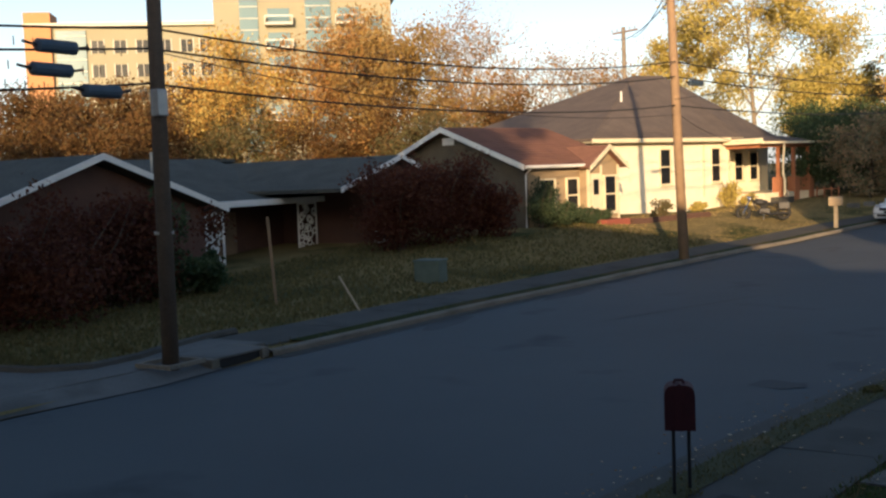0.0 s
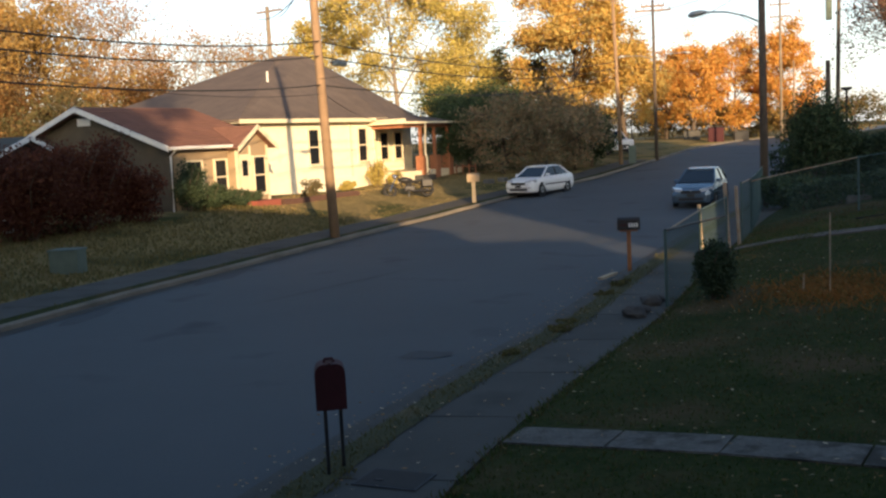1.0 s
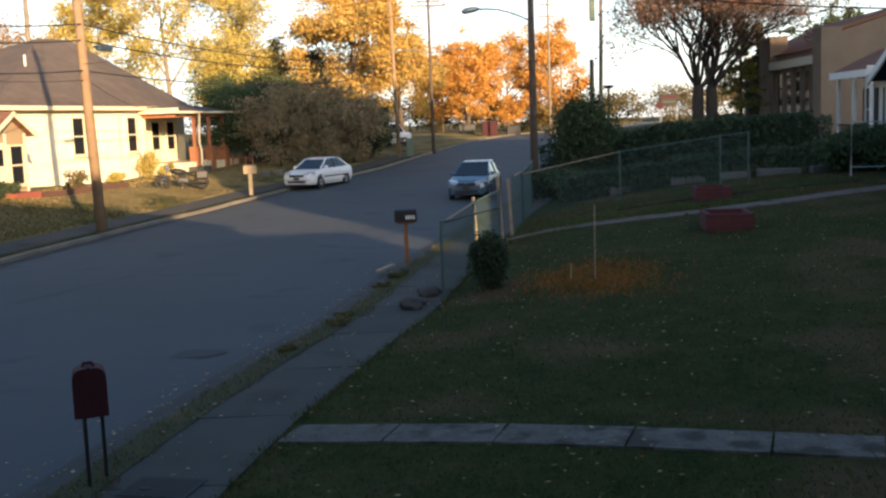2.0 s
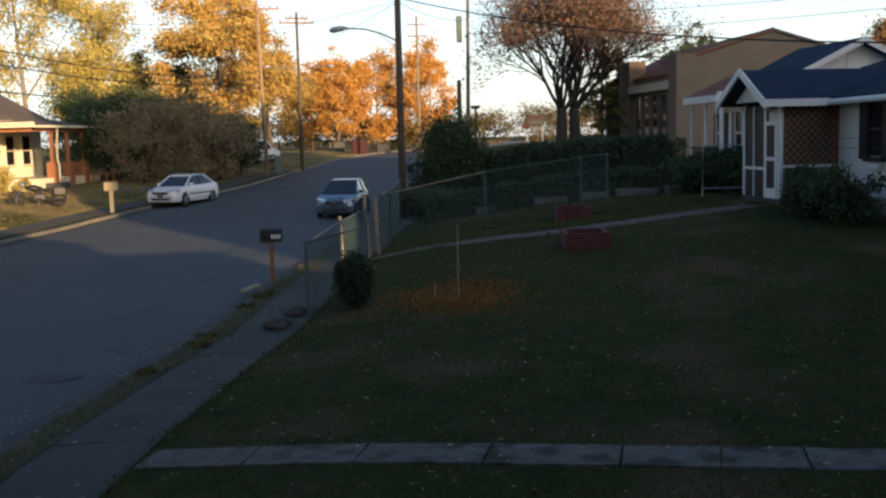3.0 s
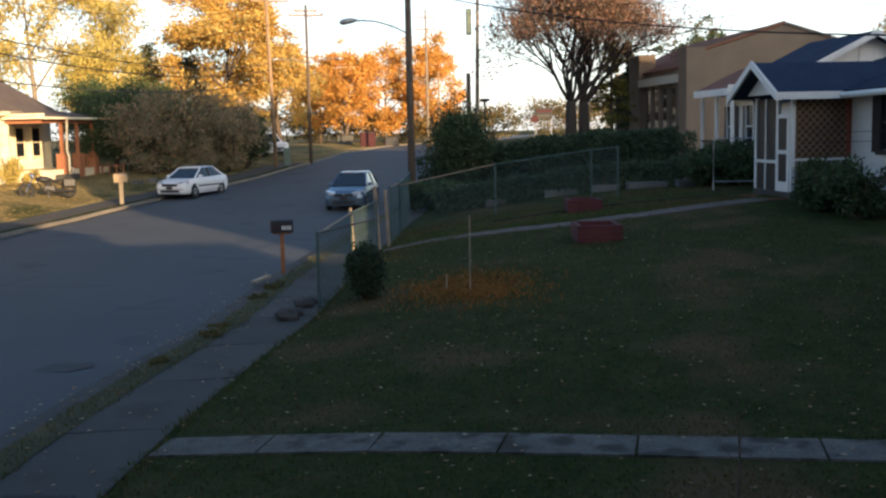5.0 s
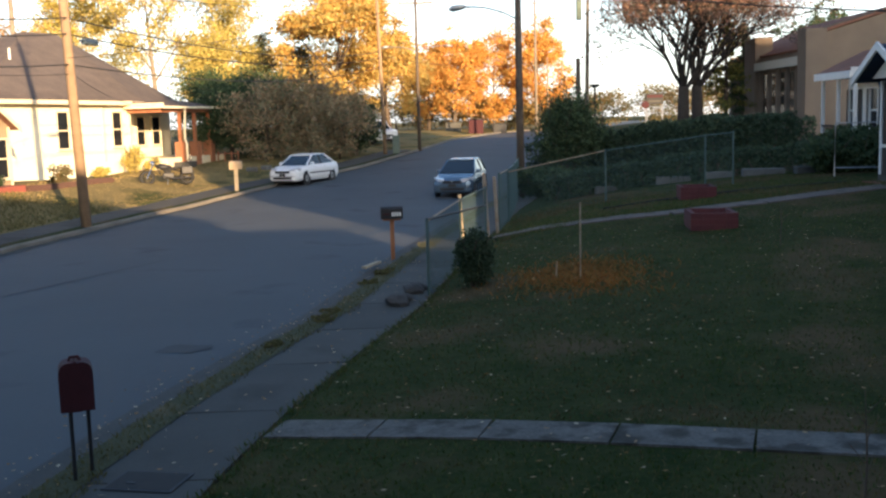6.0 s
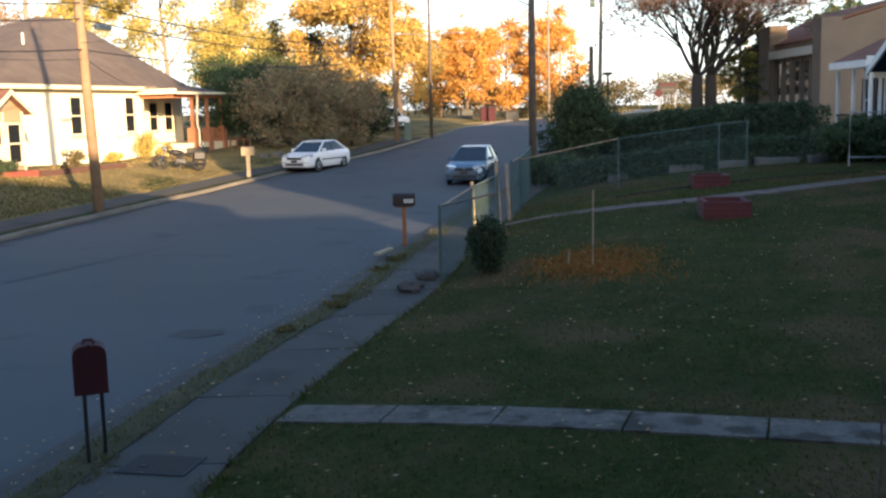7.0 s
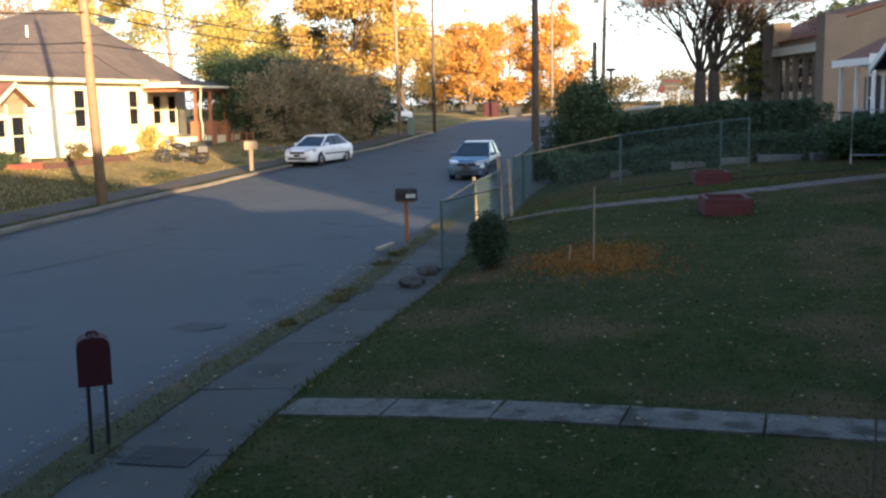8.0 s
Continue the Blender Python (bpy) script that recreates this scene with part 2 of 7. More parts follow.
    # Needles tinted yellow: the low sun on the conifer is in this colour.
    lf_sunlit_conifer=leaf_mat("sunlit_conifer_needle", (0.12, 0.13, 0.03), (0.18, 0.17, 0.045), (0.24, 0.2, 0.06)),
    blade=leaf_mat("grass_blade", (0.036, 0.072, 0.014), (0.068, 0.095, 0.022), (0.15, 0.115, 0.05)),
    blade_dry=leaf_mat("dry_grass_blade", (0.13, 0.115, 0.046), (0.175, 0.14, 0.058), (0.09, 0.095, 0.034)),
    # Dry straw made brighter: part of the yard's sun glow is in this colour.
    blade_sun_straw=leaf_mat("sun_gold_straw_blade", (0.36, 0.25, 0.095), (0.44, 0.31, 0.12), (0.27, 0.21, 0.075)),
    # Weed colour carries the orange of the sun patch.
    lf_sunlit_weed=leaf_mat("sunlit_orange_weed", (0.2, 0.09, 0.025), (0.26, 0.12, 0.03), (0.1, 0.1, 0.035)),
    lf_mix=leaf_mat("brown_gold_leaf", (0.2, 0.13, 0.05), (0.36, 0.22, 0.06), (0.28, 0.22, 0.09)),
    fallen=leaf_mat("fallen_leaf", (0.42, 0.3, 0.18), (0.3, 0.16, 0.06), (0.55, 0.46, 0.32)),
)


# ---- building helpers ----
class Shape:
    """Points and faces of one mesh."""

    def __init__(self):
        self.v, self.f = [], []

    def add(self, verts, faces):
        k = len(self.v)
        self.v += [tuple(p) for p in verts]
        self.f += [tuple(i + k for i in q) for q in faces]
        return self

    def box(self, x0, x1, y0, y1, z0, z1, m=None):
        p = [Vector(c) for c in ((x0, y0, z0), (x1, y0, z0), (x1, y1, z0), (x0, y1, z0), (x0, y0, z1), (x1, y0, z1), (x1, y1, z1), (x0, y1, z1))]
        if m:
            p = [m @ c for c in p]
        return self.add(p, [(3, 2, 1, 0), (4, 5, 6, 7), (0, 1, 5, 4), (1, 2, 6, 5), (2, 3, 7, 6), (3, 0, 4, 7)])

    def tube(self, path, r, n=8, cap=True):
        """A round bar along a path; r is one radius or one for each point."""
        path = [Vector(p) for p in path]
        r = r if isinstance(r, (list, tuple)) else [r] * len(path)
        vs, fs = [], []
        for i, p in enumerate(path):
            d = (path[min(i + 1, len(path) - 1)] - path[max(i - 1, 0)]).normalized()
            a = d.orthogonal().normalized() if abs(d.z) > 0.99 else d.cross(Vector((0, 0, 1))).normalized()
            b = d.cross(a)
            vs += [p + r[i] * (math.cos(2 * math.pi * j / n) * a + math.sin(2 * math.pi * j / n) * b) for j in range(n)]
        for i in range(len(path) - 1):
            fs += [(i * n + j, i * n + (j + 1) % n, (i + 1) * n + (j + 1) % n, (i + 1) * n + j) for j in range(n)]
        if cap:
            fs += [tuple(range(n - 1, -1, -1)), tuple(range((len(path) - 1) * n, len(path) * n))]
        return self.add(vs, fs)

    def prism(self, outline, a, b, axis="y"):
        """A flat outline drawn out from a to b along an axis."""
        def at(p, t):
            return {"y": (p[0], t, p[1]), "x": (t, p[0], p[1]), "z": (p[0], p[1], t)}[axis]
        n = len(outline)
        vs = [at(p, a) for p in outline] + [at(p, b) for p in outline]
        fs = [tuple(range(n)), tuple(range(2 * n - 1, n - 1, -1))] + [(j, j + n, (j + 1) % n + n, (j + 1) % n) for j in range(n)]
        return self.add(vs, fs)

    def ring(self, c, axis, R, r, n=24, k=8):
        """A torus round an axis (x or y)."""
        vs, fs = [], []
        for i in range(n):
            a = 2 * math.pi * i / n
            for j in range(k):
                b = 2 * math.pi * j / k
                q = R + r * math.cos(b)
                u, w, h = q * math.cos(a), q * math.sin(a), r * math.sin(b)
                vs.append((c[0] + u, c[1] + h, c[2] + w) if axis == "y" else (c[0] + h, c[1] + u, c[2] + w))
        for i in range(n):
            fs += [(i * k + j, i * k + (j + 1) % k, ((i + 1) % n) * k + (j + 1) % k, ((i + 1) % n) * k + j) for j in range(k)]
        return self.add(vs, fs)


def mesh_of(name, shape, material, smooth=False, bevel=0.0):
    me = bpy.data.meshes.new(name)
    me.from_pydata(shape.v, [], shape.f)
    bm = bmesh.new()
    bm.from_mesh(me)
    bmesh.ops.recalc_face_normals(bm, faces=bm.faces)
    if bevel:
        bmesh.ops.bevel(bm, geom=[e for e in bm.edges if len(e.link_faces) == 2 and e.calc_face_angle() > 0.6], offset=bevel, segments=2, affect="EDGES", profile=0.6)
    bm.to_mesh(me)
    bm.free()
    me.materials.append(material)
    if smooth:
        me.polygons.foreach_set("use_smooth", [True] * len(me.polygons))
    return me


def part(name, shape, material, parent, label="", smooth=False, bevel=0.0):
    ob = new(name, mesh_of(name, shape, material, smooth, bevel))
    ob.parent = parent
    return tagged(ob, label)


def thing(name, m, label, category, group="", kind=""):
    ob = new(name)
    ob.matrix_world = m
    return tagged(ob, label, category, group, kind)


def single(name, shape, material, label, category="", kind="", smooth=False, bevel=0.0, m=None, group=""):
    ob = new(name, mesh_of(name, shape, material, smooth, bevel))
    if m:
        ob.matrix_world = m
    return tagged(ob, label, category, group, kind)


def quads(name, v, material):
    """One mesh of loose quads from an (n, 4, 3) array."""
    n = len(v)
    me = bpy.data.meshes.new(name)
    me.vertices.add(4 * n)
    me.vertices.foreach_set("co", np.asarray(v, dtype=np.float32).ravel())
    me.loops.add(4 * n)
    me.loops.foreach_set("vertex_index", np.arange(4 * n, dtype=np.int32))
    me.polygons.add(n)
    me.polygons.foreach_set("loop_start", np.arange(0, 4 * n, 4, dtype=np.int32))
    me.polygons.foreach_set("loop_total", np.full(n, 4, dtype=np.int32))
    me.update()
    me.validate()
    me.materials.append(material)
    return me


def leaves_at(rng, centres, size, droop=0.0):
    """Leaf-shaped quads with random turns about the centres."""
    n = len(centres)
    a = rng.normal(size=(n, 3))
    a /= np.linalg.norm(a, axis=1)[:, None]
    b = np.cross(a, rng.normal(size=(n, 3)))
    b /= np.linalg.norm(b, axis=1)[:, None] + 1e-9
    s = size * rng.uniform(0.6, 1.3, size=(n, 1))
    c = np.asarray(centres)
    return np.stack([c - a * s, c + b * s * 0.6, c + a * s, c - b * s * 0.6], axis=1)


# ---- the lie of the land ----
def smooth01(t):
    t = min(1.0, max(0.0, t))
    return t * t * (3 - 2 * t)


def table(rows):
    ys, vs = [r[0] for r in rows], [r[1] for r in rows]
    return lambda y: float(np.interp(y, ys, vs))


kerb_left = table([(-80, -13.4), (8, -13.05), (13, -12.75), (16, -12.5), (20.5, -12.2), (25, -11.65), (28, -11.35), (33, -10.75), (38, -10.1), (43.5, -9.15), (48.3, -8.0), (50, -7.5), (53, -6.2), (60, -3.5), (66, -1.95), (72, -0.45), (75, 0.2), (90, 2.5), (110, 7), (150, 18), (300, 60)])
kerb_right = table([(-80, -7.5), (0, -4.6), (8.7, -3.63), (10.7, -3.3), (13.9, -2.6), (17, -1.82), (23, -0.85), (28, 0.1), (35, 1.5), (41, 2.9), (50, 4.6), (60, 6.7), (75, 9.0), (90, 11.0), (110, 15.5), (150, 26.5), (300, 70)])
road_z = table([(-80, 0), (42, 0.0), (46, 0.1), (50, 0.22), (60, 0.68), (68, 1.02), (75, 1.25), (90, 1.5), (110, 1.62), (150, 1.65), (600, 1.7)])
left_rise = table([(-80, 0.05), (22, 0.1), (34, 0.85), (40, 1.0), (46, 0.8), (54, 0.3), (64, 0.4), (90, 0.35), (600, 0.2)])
right_rise = table([(-80, 0.3), (6, 0.35), (10, 0.42), (15, 0.8), (21, 1.2), (25, 1.5), (50, 1.5), (80, 1.0), (120, 0.5), (600, 0.3)])
LEFT_W, RIGHT_W = 2.45, 1.72


def ground_z(x, y):
    """Height of the ground at a place."""
    z, l, r = road_z(y), kerb_left(y) - LEFT_W, kerb_right(y) + RIGHT_W
    if x < l:
        s = l - x
        return z + 0.13 + left_rise(y) * smooth01(s / 5.5) + 0.04 * noise.noise((x * 0.3, y * 0.3, 0))
    if x > r:
        s = x - r
        return z + 0.128 + right_rise(y) * (1 - math.exp(-s / 6.0)) + 0.05 * smooth01(s / 2) * noise.noise((x * 0.3, y * 0.3, 0))
    if x < kerb_left(y) or x > kerb_right(y):
        return z + 0.1
    return z


ROWS = [-80, -50, -30, -18, -10, -5, -2] + [0.75 * i for i in range(0, 80)] + [60 + 2 * i for i in range(0, 26)] + [115, 125, 140, 160, 190, 230, 300, 420, 700, 1300]


def strip(y0, y1, f0, f1, z0, z1=None, step=0.75):
    """A flat ribbon along the street between two edges."""
    ys = list(np.linspace(y0, y1, max(2, int((y1 - y0) / step))))
    vs, fs = [], []
    for y in ys:
        vs += [(f0(y), y, z0(y)), (f1(y), y, (z1 or z0)(y))]
    for i in range(len(ys) - 1):
        fs.append((2 * i, 2 * i + 1, 2 * i + 3, 2 * i + 2))
    return vs, fs


def build_ground():
    left = [900, 500, 300, 200, 140, 100, 80, 65, 54, 46, 40, 35, 30, 26, 23, 20, 17.5, 15, 13, 11, 9.5, 8, 7, 6, 5, 4.2, 3.5, 3.0, 2.6, 2.46]
    right = [1.73, 1.85, 2.1, 2.5, 3, 3.5, 4, 4.6, 5.2, 6, 7, 8, 9, 10, 11.5, 13, 15, 17, 19, 22, 26, 30, 35, 42, 50, 60, 75, 95, 130, 190, 300, 500, 900]
    vs, fs = [], []
    for y in ROWS:
        kl, kr, z = kerb_left(y), kerb_right(y), road_z(y)
        row = [(kl - s, y, ground_z(kl - s, y)) for s in left]
        row += [(kl - 2.4, y, z + 0.07), (kl - 0.16, y, z + 0.07), (kl - 0.05, y, z - 0.12), (kr + 0.05, y, z - 0.12), (kr + 0.16, y, z + 0.07), (kr + 1.68, y, z + 0.07)]
        row += [(kr + s, y, ground_z(kr + s, y)) for s in right]
        vs += row
    n = len(row)
    for i in range(len(ROWS) - 1):
        fs += [(i * n + j, i * n + j + 1, (i + 1) * n + j + 1, (i + 1) * n + j) for j in range(n - 1)]
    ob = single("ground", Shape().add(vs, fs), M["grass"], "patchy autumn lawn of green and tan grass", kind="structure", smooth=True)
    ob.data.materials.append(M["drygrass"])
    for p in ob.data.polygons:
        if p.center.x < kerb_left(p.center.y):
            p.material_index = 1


build_ground()

# the road, with a gentle crown
vs, fs = [], []
ys = [y for y in ROWS if y <= 300]
for y in ys:
    a, b, z = kerb_left(y), kerb_right(y), road_z(y)
    vs += [(a + (b - a) * k / 8, y, z + 0.05 * (1 - (k / 4 - 1) ** 2)) for k in range(9)]
for i in range(len(ys) - 1):
    fs += [(i * 9 + j, i * 9 + j + 1, (i + 1) * 9 + j + 1, (i + 1) * 9 + j) for j in range(8)]
road = single("road", Shape().add(vs, fs), M["road"], "worn grey asphalt street curving uphill", kind="structure", smooth=True)


def kerb(name, edge, side, y0, y1, material, low=1.0):
    s = Shape()
    ys = list(np.linspace(y0, y1, int((y1 - y0) / 0.75)))
    prof = [(0.0, -0.1), (0.0, 0.1), (0.03, 0.13), (0.15, 0.135), (0.15, -0.1)]
    vs, fs = [], []
    for y in ys:
        vs += [(edge(y) + side * u, y, road_z(y) + h * low + 0.012 * noise.noise((y * 0.8, side, 0))) for u, h in prof]
    for i in range(len(ys) - 1):
        fs += [(i * 5 + j, i * 5 + j + 1, i * 5 + j + 6, i * 5 + j + 5) for j in range(4)]
    single(name, s.add(vs, fs), material, "worn concrete kerb stained along the gutter", kind="structure")


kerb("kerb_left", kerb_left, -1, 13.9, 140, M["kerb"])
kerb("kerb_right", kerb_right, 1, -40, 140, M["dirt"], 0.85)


def gutter(name, edge, side, y0, y1, material):
    vs, fs = strip(y0, y1, lambda y: edge(y), lambda y: edge(y) - side * 0.32, lambda y: road_z(y) + 0.012, lambda y: road_z(y) + 0.02)
    single(name, Shape().add(vs, fs), material, "narrow gutter beside the kerb", kind="structure")


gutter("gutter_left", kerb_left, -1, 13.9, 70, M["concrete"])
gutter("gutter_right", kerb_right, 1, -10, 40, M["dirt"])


def slabs(name, edge, side, a, b, y0, y1, length, label):
    """A pavement of slabs, each its own piece."""
    base = thing(name, pose(0, 0, 0), label, "", kind="structure")
    y = y0
    while y < y1:
        e = y + length
        t = 0.006 * random.uniform(-1, 1)
        s = Shape()
        p = []
        for yy in (y + 0.012, (y + e) / 2, e - 0.012):
            p += [(edge(yy) + side * a, yy, road_z(yy) + 0.115 + t), (edge(yy) + side * b, yy, road_z(yy) + 0.12 - t)]
        lo = [(x, yy, z - 0.1) for x, yy, z in p]
        f = [(0, 1, 3, 2), (2, 3, 5, 4), (0, 6, 7, 1), (4, 5, 11, 10), (0, 2, 8, 6), (2, 4, 10, 8), (1, 7, 9, 3), (3, 9, 11, 5)]
        part("slab", s.add(p + lo, f), M["concrete"], base)
        y = e
    return base


slabs("pavement_right", kerb_right, 1, 0.52, 1.68, -2.0, 39.5, 2.15, "cracked dark concrete pavement slabs beside the lawn")
slabs("pavement_left", kerb_left, -1, 0.62, 2.25, 14.4, 70, 2.4, "grey concrete pavement slabs with grassy joints")

# verges between kerb and pavement
vs, fs = strip(-8, 40, lambda y: kerb_right(y) + 0.15, lambda y: kerb_right(y) + 0.54, lambda y: road_z(y) + 0.125)
single("verge_right", Shape().add(vs, fs), M["verge"], "narrow strip of ragged grass along the kerb", kind="structure")
vs, fs = strip(15, 70, lambda y: kerb_left(y) - 0.63, lambda y: kerb_left(y) - 0.15, lambda y: road_z(y) + 0.125)
single("verge_left", Shape().add(vs, fs), M["grass"], "narrow strip of dry grass along the kerb", kind="structure")

# the mouth of the side drive: a ramp down to the street and a flat behind it, with a curved edge round the lawn
mouth = table([(-20, -13.3), (8.5, -13.05), (10.8, -12.62), (12.0, -12.66), (13.3, -12.75)])
s = Shape()
vs, fs = strip(-20, 12.5, lambda y: mouth(y), lambda y: mouth(y) - 0.75, lambda y: 0.02, lambda y: 0.165)
s.add(vs, fs)
s.prism([(-13.3, 12.5), (-13.3, 14.4), (-14.9, 14.4), (-14.7, 13.2), (-14.42, 12.2), (-14.45, 11.2), (-15.1, 10.6), (-16.4, 10.3), (-30, 9.2), (-60, 5.6), (-60, -20), (-13.9, -20), (-13.75, 8.5)], 0.02, 0.165, "z")
s.add([(-12.66, 12.5, 0.02), (-12.75, 12.62, 0.02), (-13.35, 12.62, 0.165), (-13.35, 12.5, 0.165)], [(0, 1, 2, 3)])
single("driveway_apron", s, M["apron"], "pale worn concrete drive mouth sloping to the street", kind="structure")
s = Shape()
s.tube([(-14.95, 15.3, 0.15), (-14.92, 14.4, 0.16), (-14.7, 13.2, 0.17), (-14.42, 12.2, 0.17), (-14.45, 11.2, 0.17), (-15.1, 10.6, 0.17), (-16.4, 10.3, 0.17), (-30, 9.2, 0.18), (-50, 6.8, 0.18)], 0.1, 8)
single("lawn_edging", s, M["edging"], "dark stained concrete edging round the lawn corner", kind="structure")
s = Shape().box(-26.5, -20.5, 14.2, 17.6, 0.0, 0.24, None)
single("entry_pad", s, M["concrete"], "small concrete pad by the dark house", kind="structure")

# storm drain in the kerb
drain = thing("storm_drain", pose(-12.86, 13.15, 0), "concrete storm drain inlet with a dark mouth in the kerb", "storm drain")
part("cover", Shape().box(-0.95, 0.08, -0.62, 0.62, 0.16, 0.21), M["apron"], drain, bevel=0.02)
# Solid black block paints the darkness inside the inlet.
part("mouth", Shape().box(-0.8, 0.03, -0.55, 0.55, 0.0, 0.155), M["black"], drain, "black block standing in for the unlit opening")
part("side_block", Shape().box(-0.8, 0.1, -0.75, -0.56, 0.0, 0.2), M["kerb"], drain, bevel=0.02)
part("side_block", Shape().box(-0.8, 0.1, 0.56, 0.75, 0.0, 0.2), M["kerb"], drain, bevel=0.02)

# plate in the near pavement
plate = thing("meter_cover", pose(-2.53, 8.74, 0.122, 0, 0, -12), "dark iron meter cover set in the pavement", "meter cover")
part("frame", Shape().box(-0.33, 0.33, -0.24, 0.24, 0.0, 0.01), M["tar"], plate, bevel=0.004)
part("lid", Shape().box(-0.3, 0.3, -0.21, 0.21, 0.004, 0.013), M["rubber"], plate, bevel=0.004)
part("latch", Shape().box(-0.16, -0.08, -0.1, -0.06, 0.012, 0.02), M["tar"], plate)


def raised_walk(name, pts, w, label, lift=0.05, cuts=6, material="walk"):
    """A footpath over the lawn in poured sections."""
    base = thing(name, pose(0, 0, 0), label, "", kind="structure")
    for i in range(len(pts) - 1):
        a, b = Vector(pts[i]), Vector(pts[i + 1])
        d = (b - a).normalized()
        nrm = Vector((-d.y, d.x))
        for k in range(cuts):
            p0, p1 = a.lerp(b, k / cuts) + d * 0.012, a.lerp(b, (k + 1) / cuts) - d * 0.012
            t = [p0 - nrm * w / 2, p1 - nrm * w / 2, p1 + nrm * w / 2, p0 + nrm * w / 2]
            zz = [ground_z(q.x, q.y) for q in t]
            top = [(q.x, q.y, z + lift) for q, z in zip(t, zz)]
            low = [(q.x, q.y, z - 0.12) for q, z in zip(t, zz)]
            part("slab", Shape().add(top + low, [(0, 1, 2, 3), (0, 4, 5, 1), (1, 5, 6, 2), (2, 6, 7, 3), (3, 7, 4, 0)]), M[material], base)
    return base


raised_walk("front_walk", [(-1.62, 10.12), (0.5, 9.45), (2.8, 8.6), (5.8, 7.55), (11.0, 5.75)], 0.56, "narrow weathered concrete walk across the lawn", 0.022, 2)
raised_walk("neighbour_walk", [(1.6, 25.95), (3.7, 24.5), (5.7, 23.75), (7.9, 23.8), (9.6, 24.1), (11.2, 24.5)], 0.62, "thin tan concrete walk climbing to the white house", 0.03, 2, "footpath")


# ---- houses ----
def window(parent, m, w, h, label, frame_mat=None, bars=1, deep=0.1):
    """A sash window set on a wall: local x along the wall, y outward, z up from the sill's middle."""
    fm = frame_mat or M["trim"]
    win = new("window")
    win.parent = parent
    win.matrix_local = m
    tagged(win, label)
    part("pane", Shape().box(-w / 2, w / 2, -0.02, 0.04, 0.02, h), M["glass"], win)
    t = 0.07
    part("frame", Shape().box(-w / 2 - t, -w / 2, -0.03, deep, -t, h + t).box(w / 2, w / 2 + t, -0.03, deep, -t, h + t)
         .box(-w / 2, w / 2, -0.03, deep - 0.004, h, h + t), fm, win)
    part("sill", Shape().box(-w / 2 - 0.12, w / 2 + 0.12, -0.03, deep + 0.06, -t - 0.04, 0.0), fm, win)
    part("rail", Shape().box(-w / 2, w / 2, 0.0, deep * 0.75, h * 0.5 - 0.03, h * 0.5 + 0.03), fm, win)
    if bars > 1:
        part("muntin", Shape().box(-0.015, 0.015, 0.0, deep * 0.7, 0.0, h), fm, win)
    return win


def wall_m(p, q, at, z):
    """Pose on the wall from p to q (outside on the right hand), at metres along it and z up."""
    d = (Vector(q) - Vector(p)).normalized()
    o = Vector(p) + d * at
    return Matrix(((d.x, d.y, 0, o.x), (d.y, -d.x, 0, o.y), (0, 0, 1, z), (0, 0, 0, 1)))


def wall_shape(p, q, z0, z1, t=0.2, out=0.0):
    """A wall from p to q, its outside on the right hand."""
    d = (Vector(q) - Vector(p)).normalized()
    n = Vector((d.y, -d.x))
    a, b = Vector(p) + n * out, Vector(q) + n * out
    c, e = b - n * t, a - n * t
    vs = [(v.x, v.y, z) for z in (z0, z1) for v in (a, b, c, e)]
    return Shape().add(vs, [(3, 2, 1, 0), (4, 5, 6, 7), (0, 1, 5, 4), (1, 2, 6, 5), (2, 3, 7, 6), (3, 0, 4, 7)])


def boards(parent, p, q, z0, z1, h, material, name="siding_board"):
    """Lapped siding boards, each its own piece."""
    d = (Vector(q) - Vector(p)).normalized()
    n = Vector((d.y, -d.x))
    z = z0
    while z < z1 - 0.02:
        e = min(z + h, z1)
        a0, b0 = Vector(p) + n * 0.028, Vector(q) + n * 0.028
        a1, b1 = Vector(p) + n * 0.008, Vector(q) + n * 0.008
        a2, b2 = Vector(p), Vector(q)
        vs = [(a0.x, a0.y, z), (b0.x, b0.y, z), (b1.x, b1.y, e), (a1.x, a1.y, e), (a2.x, a2.y, z), (b2.x, b2.y, z)]
        part(name, Shape().add(vs, [(0, 1, 2, 3), (4, 5, 1, 0)]), material, parent)
        z = e


def roof_slab(pts, t=0.16):
    """A thick roof plane from its outline."""
    v = [Vector(p) for p in pts]
    n = (v[1] - v[0]).cross(v[2] - v[0]).normalized()
    if n.z < 0:
        n = -n
    k = len(v)
    return Shape().add([tuple(p) for p in v] + [tuple(p - n * t) for p in v],
                       [tuple(range(k)), tuple(range(2 * k - 1, k - 1, -1))] + [(j, (j + 1) % k, (j + 1) % k + k, j + k) for j in range(k)])


def courses(a, b, c, d, rows, lift=0.012):
    """Shingle courses over a roof plane with eave a-b and ridge d-c: a stepped skin."""
    a, b, c, d = map(Vector, (a, b, c, d))
    n = (b - a).cross(d - a).normalized()
    if n.z < 0:
        n = -n
    s = Shape()
    for i in range(rows):
        u, w = i / rows, min(1, (i + 1.12) / rows)
        p = [a.lerp(d, u) + n * (lift + 0.02), b.lerp(c, u) + n * (lift + 0.02), b.lerp(c, w) + n * lift, a.lerp(d, w) + n * lift, a.lerp(d, u), b.lerp(c, u)]
        s.add([tuple(x) for x in p], [(0, 1, 2, 3), (4, 5, 1, 0)])
    return s


